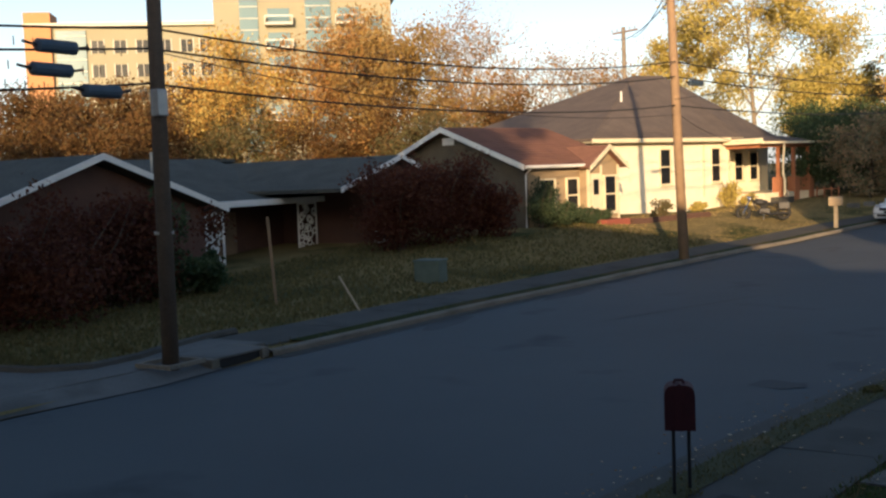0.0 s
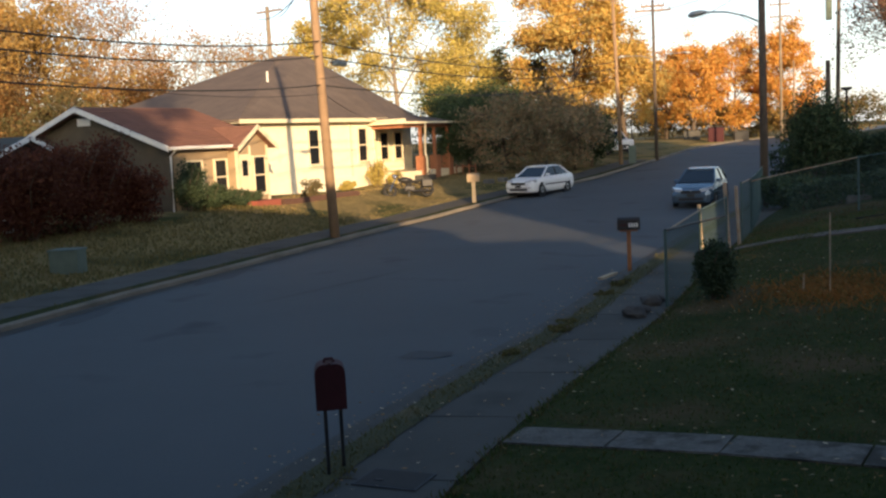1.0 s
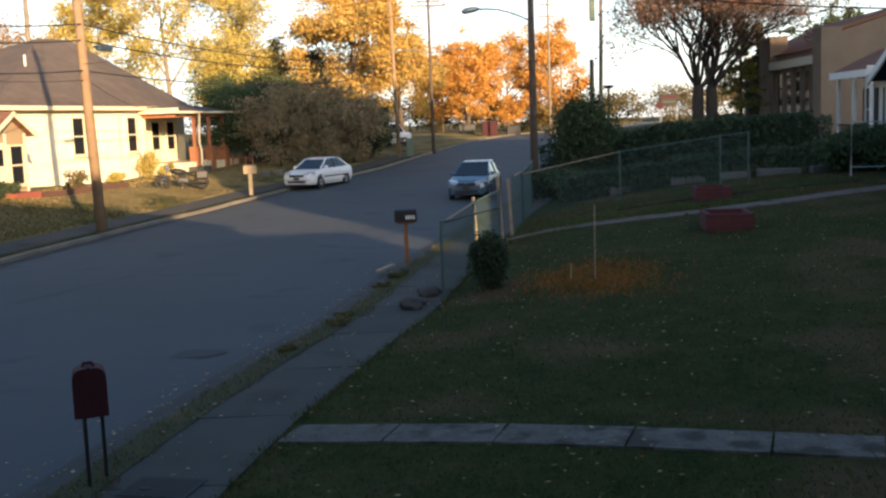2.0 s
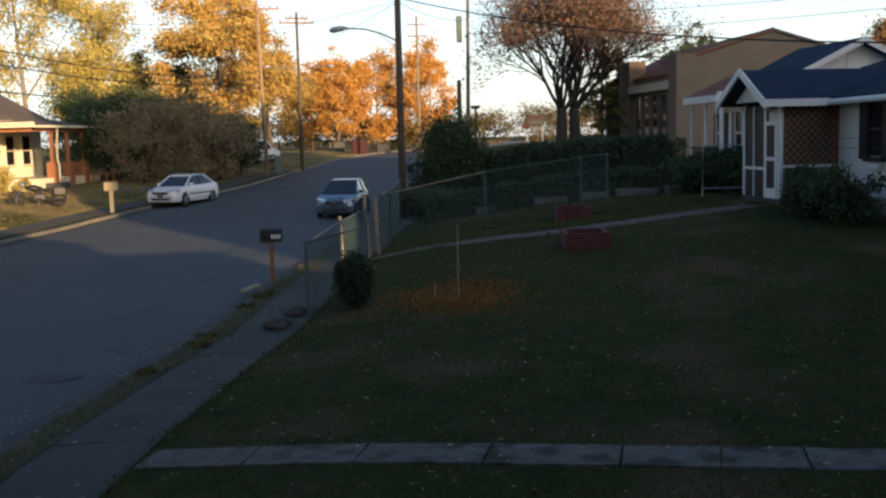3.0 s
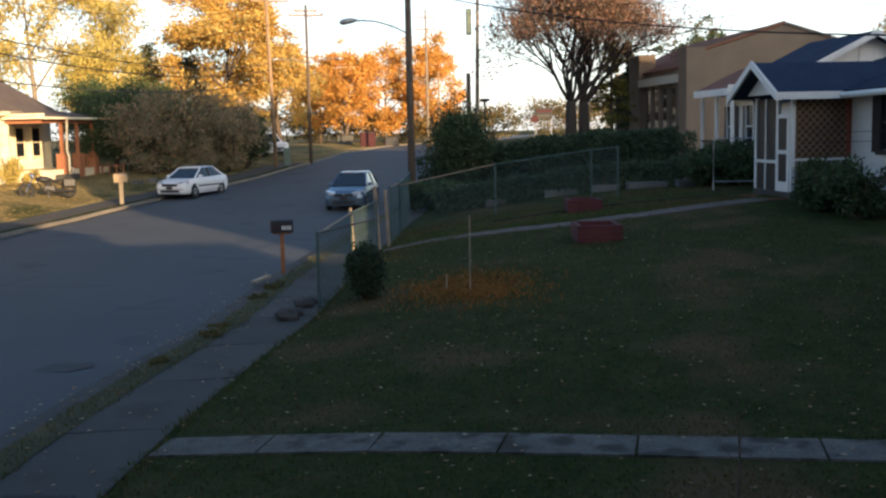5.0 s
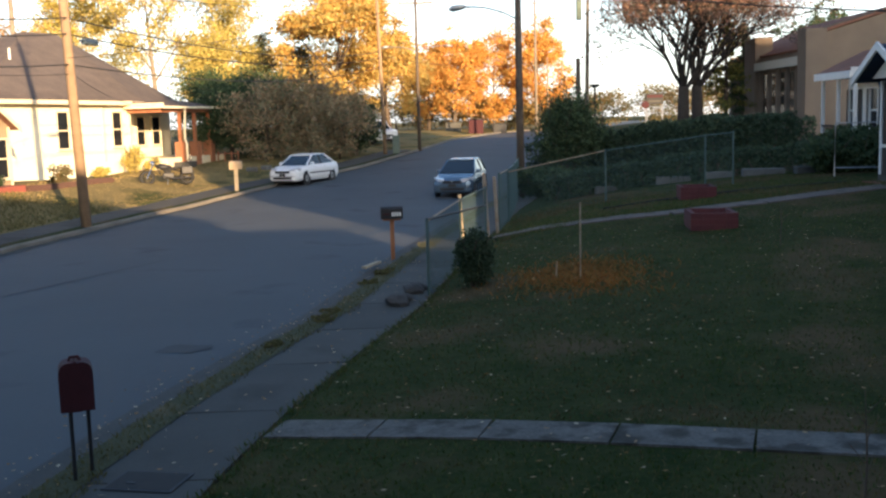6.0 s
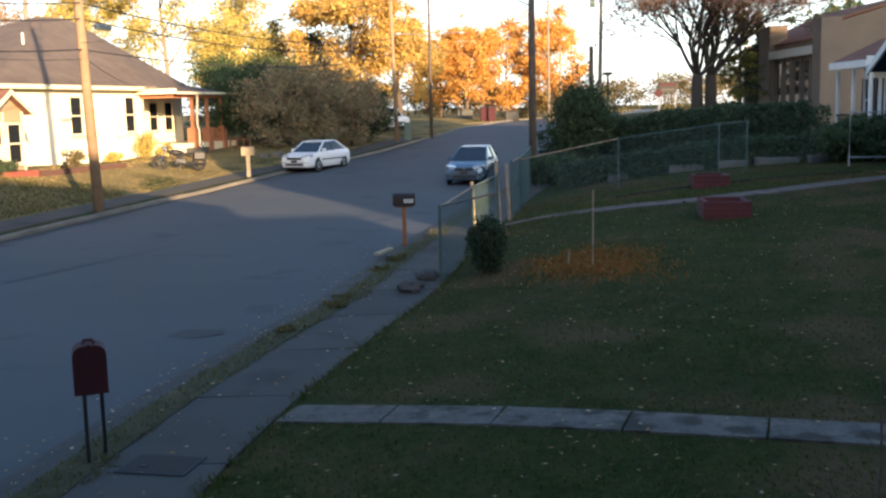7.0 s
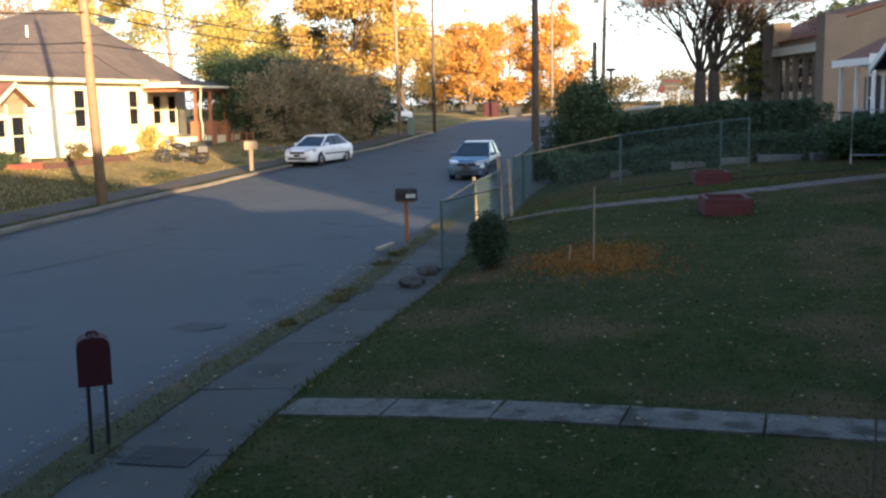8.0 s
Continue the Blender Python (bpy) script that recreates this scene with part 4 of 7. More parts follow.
# -- white hip-roofed house with the red porch --
def hip_house():
    h = thing("hip_roof_house", pose(-17.0, 54.4, 0, 0, 0, -17.5), "sunlit white house with a grey hip roof and red porch", "house")
    g, ez = 1.0, 4.75
    Y0, Y1, XB = -9.2, 2.4, -12.0
    fd = 1.55
    part("wall", Shape().box(-0.2, 0, Y0, Y1, fd, ez), M["hipwall"], h, "white boarded front wall")
    part("wall", Shape().box(XB, -0.2, Y0, Y0 + 0.2, fd, ez), M["hipwall"], h)
    part("wall", Shape().box(XB, -0.2, Y1 - 0.2, Y1, fd, ez), M["hipwall"], h)
    part("foundation", Shape().box(XB, 0.05, Y0 - 0.05, Y1 + 0.05, g - 0.9, fd), M["hipwall"], h)
    boards(h, (0, Y0), (0, Y1), fd, ez - 0.3, 0.16, M["hipwall"])
    part("frieze", Shape().box(0.0, 0.05, Y0, Y1, ez - 0.32, ez), M["cream"], h)
    part("wall", Shape().box(-1.7, -1.5, Y1, Y1 + 6.6, fd, ez), M["hipwall"], h)
    part("wall", Shape().box(XB, -1.7, Y1 + 6.4, Y1 + 6.6, fd, ez), M["hipwall"], h)
    part("wall", Shape().box(XB - 0.2, XB, Y0, Y1 + 6.6, fd, ez), M["hipwall"], h)
    part("corner_board", Shape().box(-0.02, 0.07, -0.1, 0.1, fd, ez), M["cream"], h)
    part("corner_board", Shape().box(-0.1, 0.08, Y1 - 0.1, Y1 + 0.06, fd, ez), M["cream"], h)
    e = 0.6
    a, b, c, d = (e, Y0 - e, ez), (e, Y1 + e, ez), (XB - e, Y1 + 6.6 + e, ez), (XB - e, Y0 - e, ez)
    b2 = (-1.0, Y1 + 6.6 + e, ez)
    r0, r1 = (-5.6, 1.2, 8.7), (-5.0, 3.2, 8.7)
    for o in ([a, b, r1, r0], [a, r0, d], [b, b2, r1], [b2, c, r1], [c, d, r0, r1]):
        part("roof", roof_slab(o, 0.14), M["shingle_grey"], h, "grey-brown shingled hip roof")
    part("shingle_course", courses(a, b, r1, r0, 30), M["shingle_grey"], h)
    part("fascia", Shape().box(e, e + 0.04, Y0 - e, Y1 + e, ez - 0.22, ez - 0.02), M["cream"], h)
    part("soffit", Shape().box(0, e, Y0 - e, Y1 + e, ez - 0.2, ez - 0.17), M["cream"], h)
    part("vent_pipe", Shape().tube([(-2.6, -3.6, 6.0), (-2.6, -3.6, 7.4)], 0.055, 8), M["trim"], h, "white vent pipe")
    part("vent_pipe", Shape().tube([(-3.4, -0.6, 6.7), (-3.4, -0.6, 7.2)], 0.04, 8), M["trim"], h)
    for y, w in ((-3.4, 0.85), (1.15, 0.8)):
        window(h, wall_m((0, Y0), (0, Y1), y - Y0, 2.35), w, 1.8, "tall dark sash window in white trim", M["cream"])
    # porch
    PX, P0, P1 = 2.2, Y1 + 0.1, Y1 + 6.4
    part("porch_floor", Shape().box(-1.5, PX, P0, P1, g - 0.5, fd + 0.05), M["cream"], h)
    part("porch_step", Shape().box(PX, PX + 0.5, P0 + 0.6, P0 + 2.2, g - 0.4, fd - 0.2), M["concrete"], h)
    part("beam", Shape().box(PX - 0.25, PX - 0.05, P0 - 0.3, P1, 4.1, 4.4).box(-1.5, PX - 0.25, P0 - 0.3, P0 - 0.1, 4.1, 4.4), M["porchred"], h, "red painted porch beam")
    part("porch_roof", roof_slab([(PX + 0.4, P0 - 0.7, 4.42), (PX + 0.4, P1 - 0.6, 4.42), (-1.6, P1 - 0.6, 5.05), (-1.6, P0 - 0.7, 5.05)], 0.1), M["shingle_grey"], h)
    part("porch_fascia", Shape().box(PX + 0.4, PX + 0.44, P0 - 0.7, P1 - 0.6, 4.3, 4.42).box(0.1, PX + 0.4, P0 - 0.74, P0 - 0.7, 4.32, 4.6), M["cream"], h)
    for i, y in enumerate((P0 + 1.7, P0 + 3.3, P0 + 4.9)):
        post = part("post", Shape().box(PX - 0.24, PX - 0.08, y - 0.08, y + 0.08, fd + 0.9, 4.1), M["porchred"], h, "square red porch post")
        part("pier", Shape().box(PX - 0.4, PX + 0.08, y - 0.24, y + 0.24, g - 0.4, fd + 0.9), M["porchred"], h, "red painted pier", bevel=0.02)
    rail = part("rail", Shape().box(PX - 0.2, PX - 0.12, P0 + 3.5, P0 + 4.7, fd + 0.75, fd + 0.82), M["porchred"], h)
    for k in range(6):
        y = P0 + 3.6 + k * 0.2
        part("baluster", Shape().box(PX - 0.18, PX - 0.14, y - 0.02, y + 0.02, fd + 0.05, fd + 0.75), M["porchred"], rail)
    part("downspout", Shape().tube([(PX + 0.35, P0 + 1.5, 4.3), (PX + 0.2, P0 + 1.6, 3.0), (PX + 0.2, P0 + 1.6, 2.6), (PX + 0.35, P0 + 1.5, 2.3), (PX + 0.35, P0 + 1.5, 1.1)], 0.06, 6), M["cream"], h)
    dr = part("door", Shape().box(-1.5, -1.44, P0 + 0.7, P0 + 1.6, fd + 0.05, 3.8), M["wood"], h, "dark panelled front door")
    part("door_light", Shape().box(-1.45, -1.425, P0 + 0.9, P0 + 1.4, 2.7, 3.6), M["glass"], dr)
    part("door_frame", Shape().box(-1.5, -1.42, P0 + 0.58, P0 + 0.7, fd + 0.05, 3.9).box(-1.5, -1.42, P0 + 1.6, P0 + 1.72, fd + 0.05, 3.9), M["cream"], h)
    for y in (P0 + 3.2, P0 + 4.8):
        window(h, wall_m((-1.5, P0), (-1.5, P1), y - P0, 2.3), 0.8, 1.6, "tall dark porch window", M["cream"])


hip_house()


# -- further houses up the street, past the white one --
def far_right_houses():
    h = thing("small_white_house", pose(0, 0, 0), "small white house with a maroon roof behind the hedge", "house")
    part("wall", Shape().box(15.6, 22, 33.5, 33.7, 1.6, 4.55), M["white"], h)
    part("wall", Shape().box(15.6, 15.8, 33.7, 37.4, 1.6, 4.55), M["white"], h)
    part("wall", Shape().box(21.8, 22, 33.7, 37.4, 1.6, 4.55), M["white"], h)
    part("wall", Shape().box(15.6, 22, 37.4, 37.6, 1.6, 4.55), M["white"], h)
    boards(h, (15.6, 37.6), (15.6, 33.5), 1.6, 4.5, 0.22, M["white"])
    part("gable_wall", Shape().prism([(15.6, 4.5), (22.4, 4.5), (19.0, 6.15)], 33.45, 33.65, "y"), M["white"], h, "white boarded gable")
    part("gable_louvre", Shape().box(18.6, 19.2, 33.4, 33.45, 5.1, 5.8), M["siding"], h)
    for xe in (15.1, 22.9):
        part("roof", roof_slab([(xe, 33.0, 4.4), (xe, 37.8, 4.4), (19.0, 37.8, 6.3), (19.0, 33.0, 6.3)], 0.14), M["shingle_blue"], h)
        part("barge_board", Shape().add([(xe, 32.98, 4.2), (19, 32.98, 6.1), (19, 32.98, 6.32), (xe, 32.98, 4.42), (xe, 32.94, 4.2), (19, 32.94, 6.1), (19, 32.94, 6.32), (xe, 32.94, 4.42)],
                                        [(0, 1, 2, 3), (7, 6, 5, 4), (0, 4, 5, 1), (3, 2, 6, 7), (0, 3, 7, 4)]), M["trim"], h)
    part("porch_roof", roof_slab([(14.4, 34.6, 4.5), (14.4, 37.7, 4.5), (16.2, 37.7, 5.32), (16.2, 34.6, 5.32)], 0.12), M["shingle_red"], h, "maroon porch roof")
    part("porch_fascia", Shape().box(14.35, 14.4, 34.55, 37.75, 4.25, 4.5).box(14.4, 15.9, 34.55, 34.6, 4.3, 4.62), M["trim"], h)
    for y in (34.8, 36.2, 37.6):
        part("porch_post", Shape().box(14.6, 14.7, y - 0.05, y + 0.05, 1.7, 4.3), M["trim"], h)
    rail = part("porch_rail", Shape().box(14.6, 14.66, 35.0, 37.65, 2.6, 2.66), M["black"], h, "black iron railing")
    for k in range(18):
        part("baluster", Shape().box(14.62, 14.64, 35.05 + k * 0.15, 35.07 + k * 0.15, 1.75, 2.6), M["black"], rail)
    part("porch_floor", Shape().box(14.5, 15.6, 34.6, 37.7, 1.2, 1.75), M["concrete"], h)
    for y in (35.3, 37.0):
        w = window(h, wall_m((15.6, 41), (15.6, 33.5), 41 - y, 2.4), 0.6, 1.5, "narrow sash window with dark shutters", M["trim"])
        for sx in (-1, 1):
            part("shutter", Shape().box(sx * 0.5 - 0.13, sx * 0.5 + 0.13, 0.03, 0.07, 0, 1.5), M["black"], w, "black shutter")
    b = thing("brick_hall", pose(0, 0, 0), "tall tan brick hall with stepped ends and narrow windows", "building")
    part("wall", Shape().prism([(20.0, 1.5), (29.4, 1.5), (29.4, 6.95), (24.4, 8.35), (20.0, 7.12)], 51.4, 51.8, "y"), M["tanbrick"], b, "tan brick gable wall")
    part("wall", Shape().box(19.75, 20.0, 51.8, 60, 1.5, 6.4), M["tanbrick"], b)
    part("wall", Shape().box(29.0, 29.4, 51.8, 66, 1.5, 6.7), M["tanbrick"], b)
    part("wall", Shape().box(19.75, 29.4, 66, 66.4, 1.5, 6.7), M["tanbrick"], b)
    part("pier", Shape().box(19.05, 20.1, 51.2, 52.4, 1.5, 7.25), M["tanbrick"], b, bevel=0.03)
    part("pier", Shape().box(19.35, 20.4, 60, 62, 1.5, 7.5), M["tanbrick"], b, bevel=0.03)
    part("roof", roof_slab([(19.6, 52.3, 6.4), (19.6, 66, 6.4), (24.4, 66, 8.5), (24.4, 51.3, 8.5), (20.1, 51.3, 7.25), (20.1, 52.3, 6.6)], 0.12), M["shingle_red"], b, "red-brown shingled roof slope")
    part("roof", roof_slab([(29.8, 51.3, 6.95), (29.8, 66, 6.95), (24.4, 66, 8.5), (24.4, 51.3, 8.5)], 0.15), M["shingle_grey"], b)
    part("coping", Shape().add([(20.0, 51.34, 7.1), (24.4, 51.34, 8.34), (24.4, 51.34, 8.56), (20.0, 51.34, 7.32), (20.0, 51.4, 7.1), (24.4, 51.4, 8.34), (24.4, 51.4, 8.56), (20.0, 51.4, 7.32)],
                               [(0, 1, 2, 3), (7, 6, 5, 4), (0, 4, 5, 1), (3, 2, 6, 7), (0, 3, 7, 4)]), M["shingle_grey"], b, "dark metal coping")
    part("cornice", Shape().box(19.3, 19.75, 52.4, 60, 5.55, 6.0), M["pale_wall"], b, "pale concrete cornice")
    for k in range(5):
        y = 53.3 + k * 1.45
        part("window", Shape().box(19.66, 19.78, y - 0.3, y + 0.3, 2.2, 5.3), M["glass"], b, "narrow dark window")
        part("rib", Shape().box(19.55, 19.75, y + 0.62, y + 0.82, 1.5, 5.55), M["tanbrick"], b)


far_right_houses()


# -- the big yellow apartment block beyond the trees --
def apartment_block():
    h = thing("apartment_block", pose(-112, 98, 0, 0, 0, 40.5), "pale yellow multi-storey apartment block with blue glass bays", "apartment building")
    body = part("wall", Shape().box(-12, 14, 0, 16, 0, 25.5), M["yellow_wall"], h, "pale yellow stucco wall")
    tower = part("tower", Shape().box(13, 24, -3, 18, 0, 31.5).box(24, 37.5, -3, 18, 0, 29.0), M["yellow_wall"], h, "taller yellow tower")
    part("roof_slab", Shape().box(-12.6, 13, -0.8, 16.5, 25.5, 26.0), M["pale_wall"], h)
    part("roof_slab", Shape().box(24, 38.6, -4, 18.5, 29.0, 29.5).box(12.4, 24, -3.8, 18.5, 31.5, 32.0), M["pale_wall"], h)
    part("orange_bay", Shape().box(-12.5, -9, -0.6, 4, 0, 27.5), M["orange_wall"], h, "orange corner bay")
    for x0, x1, y, z1 in ((-8.5, -4.5, -0.25, 25.0), (16.5, 19, -3.2, 30.5), (25.5, 29, -3.3, 28.5)):
        part("glass_bay", Shape().box(x0, x1, y, y + 0.5, 3, z1), M["blue_glass"], h, "blue-green glass bay")
        for z in np.arange(5, z1, 1.6):
            part("transom", Shape().box(x0, x1, y - 0.06, y, z, z + 0.12), M["pale_wall"], h)
    for f in range(3, 8):
        z = 3.3 * f + 2.1
        for x in (-3, 0, 3, 6, 9, 11.6):
            if z < 24:
                w = part("window", Shape().box(x - 0.8, x + 0.8, -0.06, 0.1, z, z + 1.7), M["glass"], h, "dark recessed window")
                part("window_frame", Shape().box(x - 0.95, x - 0.8, -0.14, 0.0, z - 0.15, z + 1.85).box(x + 0.8, x + 0.95, -0.14, 0.0, z - 0.15, z + 1.85).box(x - 0.04, x + 0.04, -0.12, 0.0, z, z + 1.7), M["pale_wall"], w)
        for x in (21.8, 31.5):
            if z + 2 < 29:
                bal = part("balcony", Shape().box(x - 1.9, x + 1.9, -4.6, -3.0, z - 0.4, z - 0.1), M["pale_wall"], h)
                part("balcony_rail", Shape().box(x - 1.9, x + 1.9, -4.6, -4.52, z + 0.75, z + 0.85).box(x - 1.9, x - 1.82, -4.6, -3, z - 0.1, z + 0.85).box(x + 1.82, x + 1.9, -4.6, -3, z - 0.1, z + 0.85), M["steel"], bal)
                part("window", Shape().box(x - 1.5, x + 1.5, -3.06, -2.9, z - 0.1, z + 2.0), M["blue_glass"], h, "glazed balcony door")
    for z in (17, 20.5, 24):
        part("window", Shape().box(34.6, 36.2, -3.08, -2.9, z, z + 2), M["blue_glass"], h)


apartment_block()


# -- unseen houses and blocks behind the camera, which close the street and are added to throw the long shade --
def unseen_shade_casters():
    h = thing("porch_side_house", pose(0, 0, 0), "unseen two-storey boarded house behind the viewpoint, sized to cast shade", "house")
    part("wall", Shape().box(-9, 8.7, -12, -1.6, 0.2, 7.0), M["siding"], h)
    for ye in (-1.1, -12.5):
        part("roof", roof_slab([(-9.5, ye, 6.9), (8.9, ye, 6.9), (8.9, -6.8, 9.6), (-9.5, -6.8, 9.6)], 0.16), M["shingle_dark"], h)
    part("gable_wall", Shape().prism([(-12, 7), (-1.6, 7), (-6.8, 9.5)], 8.5, 8.7, "x"), M["siding"], h)
    # Added block, never in view: its outline trims the sun stripe on the road.
    sun_gap_block = thing("garage", pose(0, 0, 0), "unseen boarded block behind the viewpoint, added to shape the sun patches", "garage")
    part("wall", Shape().box(9.2, 18.5, -5.5, -5.0, 0.2, 4.4), M["siding"], sun_gap_block)
    part("wall", Shape().box(9.2, 11.9, -5.5, -5.0, 4.4, 5.0).box(13.8, 18.5, -5.5, -5.0, 4.4, 5.0), M["siding"], sun_gap_block)
    # Slats dim the beam that the opening lets onto the weeds.
    for k in range(12):
        part("louvre", Shape().box(11.9 + k * 0.16, 12.01 + k * 0.16, -5.3, -5.2, 4.4, 5.0), M["siding"], sun_gap_block)
    part("lintel", Shape().box(9.2, 18.5, -5.5, -5.0, 5.0, 5.55), M["siding"], sun_gap_block)
    part("roof", Shape().box(13.3, 18.7, -5.7, -4.8, 5.55, 5.8), M["shingle_dark"], sun_gap_block)
    part("upper_wall", Shape().box(9.2, 13.2, -5.5, -5.0, 5.55, 6.75), M["siding"], sun_gap_block)
    part("upper_roof", Shape().box(9.0, 13.3, -5.7, -4.8, 6.75, 6.95), M["shingle_dark"], sun_gap_block)
    # Added out of view to block skylight from the right-hand lawn.
    wing = thing("unseen_lawn_shader", pose(0, 0, 0), "unseen dark block right of the viewpoint, added to darken the lawn", "house wing")
    part("wall", Shape().box(9.4, 13.4, -1.0, 8.4, 0.2, 2.7), M["darkbrick"], wing)
    part("roof", Shape().box(9.1, 13.4, -1.3, 8.7, 2.7, 2.85), M["shingle_dark"], wing)
    part("upper_block", Shape().box(13.4, 19.5, -1.0, 13.4, 0.2, 7.5), M["darkbrick"], wing)
    part("upper_roof", Shape().box(13.1, 19.8, -1.3, 13.7, 7.5, 7.7), M["shingle_dark"], wing)
    # Added block out of view; its height sets the shade on hedge and hall.
    b = thing("unseen_shade_block", pose(0, 0, 0), "unseen brick block behind the viewpoint, added to cast long shade", "apartment building")
    part("wall", Shape().box(21.3, 75, -20, -14, 0.2, 21.0), M["redbrick"], b)
    part("parapet", Shape().box(21.2, 75.2, -20.2, -13.8, 21.0, 21.6), M["concrete"], b)


unseen_shade_casters()


# ---- trees, hedges, bushes ----
def blob_points(rng, n, blobs, shell=0.55):
    """Points inside a set of (x, y, z, rx, ry, rz) clumps, thicker toward their skin."""
    b = np.array(blobs, dtype=float)
    vol = b[:, 3] * b[:, 4] * b[:, 5]
    k = rng.choice(len(b), size=n, p=vol / vol.sum())
    d = rng.normal(size=(n, 3))
    d /= np.linalg.norm(d, axis=1)[:, None]
    r = shell + (1 - shell) * rng.uniform(size=(n, 1)) ** 0.6
    r *= 1 + 0.18 * rng.normal(size=(n, 1))
    return b[k, :3] + d * r * b[k, 3:6]


def tree(name, x, y, h, spread, seed, leaf, label, n=9000, size=0.16, clumps=26, trunk_h=0.25, trunk_r=0.22, bark="bark", bare=0.0, limbs=9, depth=None, trunks=1, lean=0.0, group="", crown_low=None, tuft=0.3, thin=1.0):
    """Trunk, forked limbs and twigs, and leaves gathered in uneven tufts about the twig ends."""
    rng = np.random.default_rng(seed)
    z0 = ground_z(x, y) - 0.1
    t = thing(name, pose(x, y, z0), label, "tree", group)
    depth = depth or spread
    low = crown_low if crown_low is not None else h * trunk_h
    wood, tips = Shape(), []
    for k in range(trunks):
        ox = (k - (trunks - 1) / 2) * trunk_r * 2.3
        tp = [Vector((ox, 0, 0)), Vector((ox + rng.normal() * 0.1, rng.normal() * 0.1, h * trunk_h * 0.6)), Vector((ox * 2 + rng.normal() * 0.2 + lean, rng.normal() * 0.2, h * trunk_h))]
        top = Vector((ox * 2.6 + rng.normal() * 0.3 + lean * 2, rng.normal() * 0.3, h * 0.86))
        part("trunk", Shape().tube([tp[0], tp[1], tp[2], tp[2].lerp(top, 0.5), top], [trunk_r * 1.25, trunk_r, trunk_r * 0.85, trunk_r * 0.4, 0.03], 10), M[bark], t, smooth=True)
        for i in range(limbs):
            f = (i + 0.5) / limbs
            s = tp[2].lerp(top, f * 0.75)
            a = rng.uniform(0, 2 * math.pi) if i % 2 else (i / limbs) * 2 * math.pi * 2.4
            reach = (0.55 + 0.45 * rng.uniform()) * (1 - 0.55 * f)
            e = Vector((s.x + math.cos(a) * spread * reach, s.y + math.sin(a) * depth * reach, low + (h - low) * min(0.96, 0.3 + 0.6 * f + 0.25 * rng.uniform())))
            mid = s.lerp(e, 0.5) + Vector((0, 0, -0.06 * h * (1 - f) + 0.05 * h))
            r0 = trunk_r * (0.45 - 0.25 * f) * thin
            wood.tube([s, mid, e], [r0, r0 * 0.55, 0.02], 6)
            tips.append(e)
            for j in range(5):
                q = mid.lerp(e, rng.uniform(0, 1))
                v = q + Vector((rng.normal() * spread * 0.24, rng.normal() * depth * 0.24, abs(rng.normal()) * h * 0.09 + 0.02 * h))
                wood.tube([q, q.lerp(v, 0.5) + Vector((0, 0, 0.1)), v], [r0 * 0.35 + 0.012, r0 * 0.2 + 0.01, 0.008], 4, cap=False)
                tips.append(v)
                if bare > 0:
                    for _ in range(4):
                        u = v + Vector((rng.normal() * 0.5, rng.normal() * 0.5, abs(rng.normal()) * 0.6))
                        wood.tube([q.lerp(v, rng.uniform(0.3, 1)), u], [0.014, 0.006], 3, cap=False)
                        tips.append(u)
    part("branchwork", wood, M[bark], t)
    if n:
        tp = np.array([tuple(p) for p in tips])
        c = rng.normal(size=(clumps, 3))
        c /= np.linalg.norm(c, axis=1)[:, None]
        c *= (0.35 + 0.6 * rng.uniform(size=(clumps, 1)) ** 0.5)
        cz = (h + low) / 2
        cc = np.stack([c[:, 0] * spread, c[:, 1] * depth, cz + c[:, 2] * (h - low) / 2], 1)
        allc = np.concatenate([tp, cc, cc])
        k = rng.integers(0, len(allc), size=n)
        rad = tuft * spread * rng.uniform(0.5, 1.1, size=len(allc))
        off = rng.normal(size=(n, 3)) * 0.55
        pts = allc[k] + off * rad[k][:, None] * np.array([1, 1, 0.8])
        pts = pts[pts[:, 2] > low * 0.6]
        ob = new("crown", quads("crown", leaves_at(rng, pts, size), M[leaf]))
        ob.parent = t
    return t


def bush(name, x, y, w, d, h, seed, leaf, label, n=2500, size=0.06, category="bush", stems=7, group="", z=None, tight=False):
    rng = np.random.default_rng(seed)
    z0 = (ground_z(x, y) if z is None else z) - 0.03
    t = thing(name, pose(x, y, z0), label, category, group)
    s = Shape()
    for i in range(stems):
        a = 2 * math.pi * i / stems
        s.tube([(0.05 * math.cos(a), 0.05 * math.sin(a), 0), (0.3 * w * math.cos(a), 0.3 * d * math.sin(a), h * 0.55), (0.4 * w * math.cos(a + 0.3), 0.4 * d * math.sin(a + 0.3), h * 0.85)], [0.03, 0.02, 0.008], 5)
    part("stemwork", s, M["bark"], t)
    bl = [(rng.normal() * w * 0.2, rng.normal() * d * 0.2, h * float(np.clip(rng.normal(0.5, 0.2), 0.2, 0.8)), w * rng.uniform(0.13, 0.3), d * rng.uniform(0.13, 0.3), h * rng.uniform(0.14, 0.3)) for _ in range(16)] + [(0, 0, h * 0.35, w * 0.36, d * 0.36, h * 0.33)]
    if tight:
        bl = [(0, 0, h * 0.5, w * 0.46, d * 0.46, h * 0.48)] + [(rng.normal() * w * 0.16, rng.normal() * d * 0.16, h * rng.uniform(0.35, 0.75), w * 0.28, d * 0.28, h * 0.22) for _ in range(8)]
    pts = blob_points(rng, n, bl, 0.2)
    pts = pts[pts[:, 2] > 0.02]
    ob = new("foliage", quads("foliage", leaves_at(rng, pts, size), M[leaf]))
    ob.parent = t
    return t


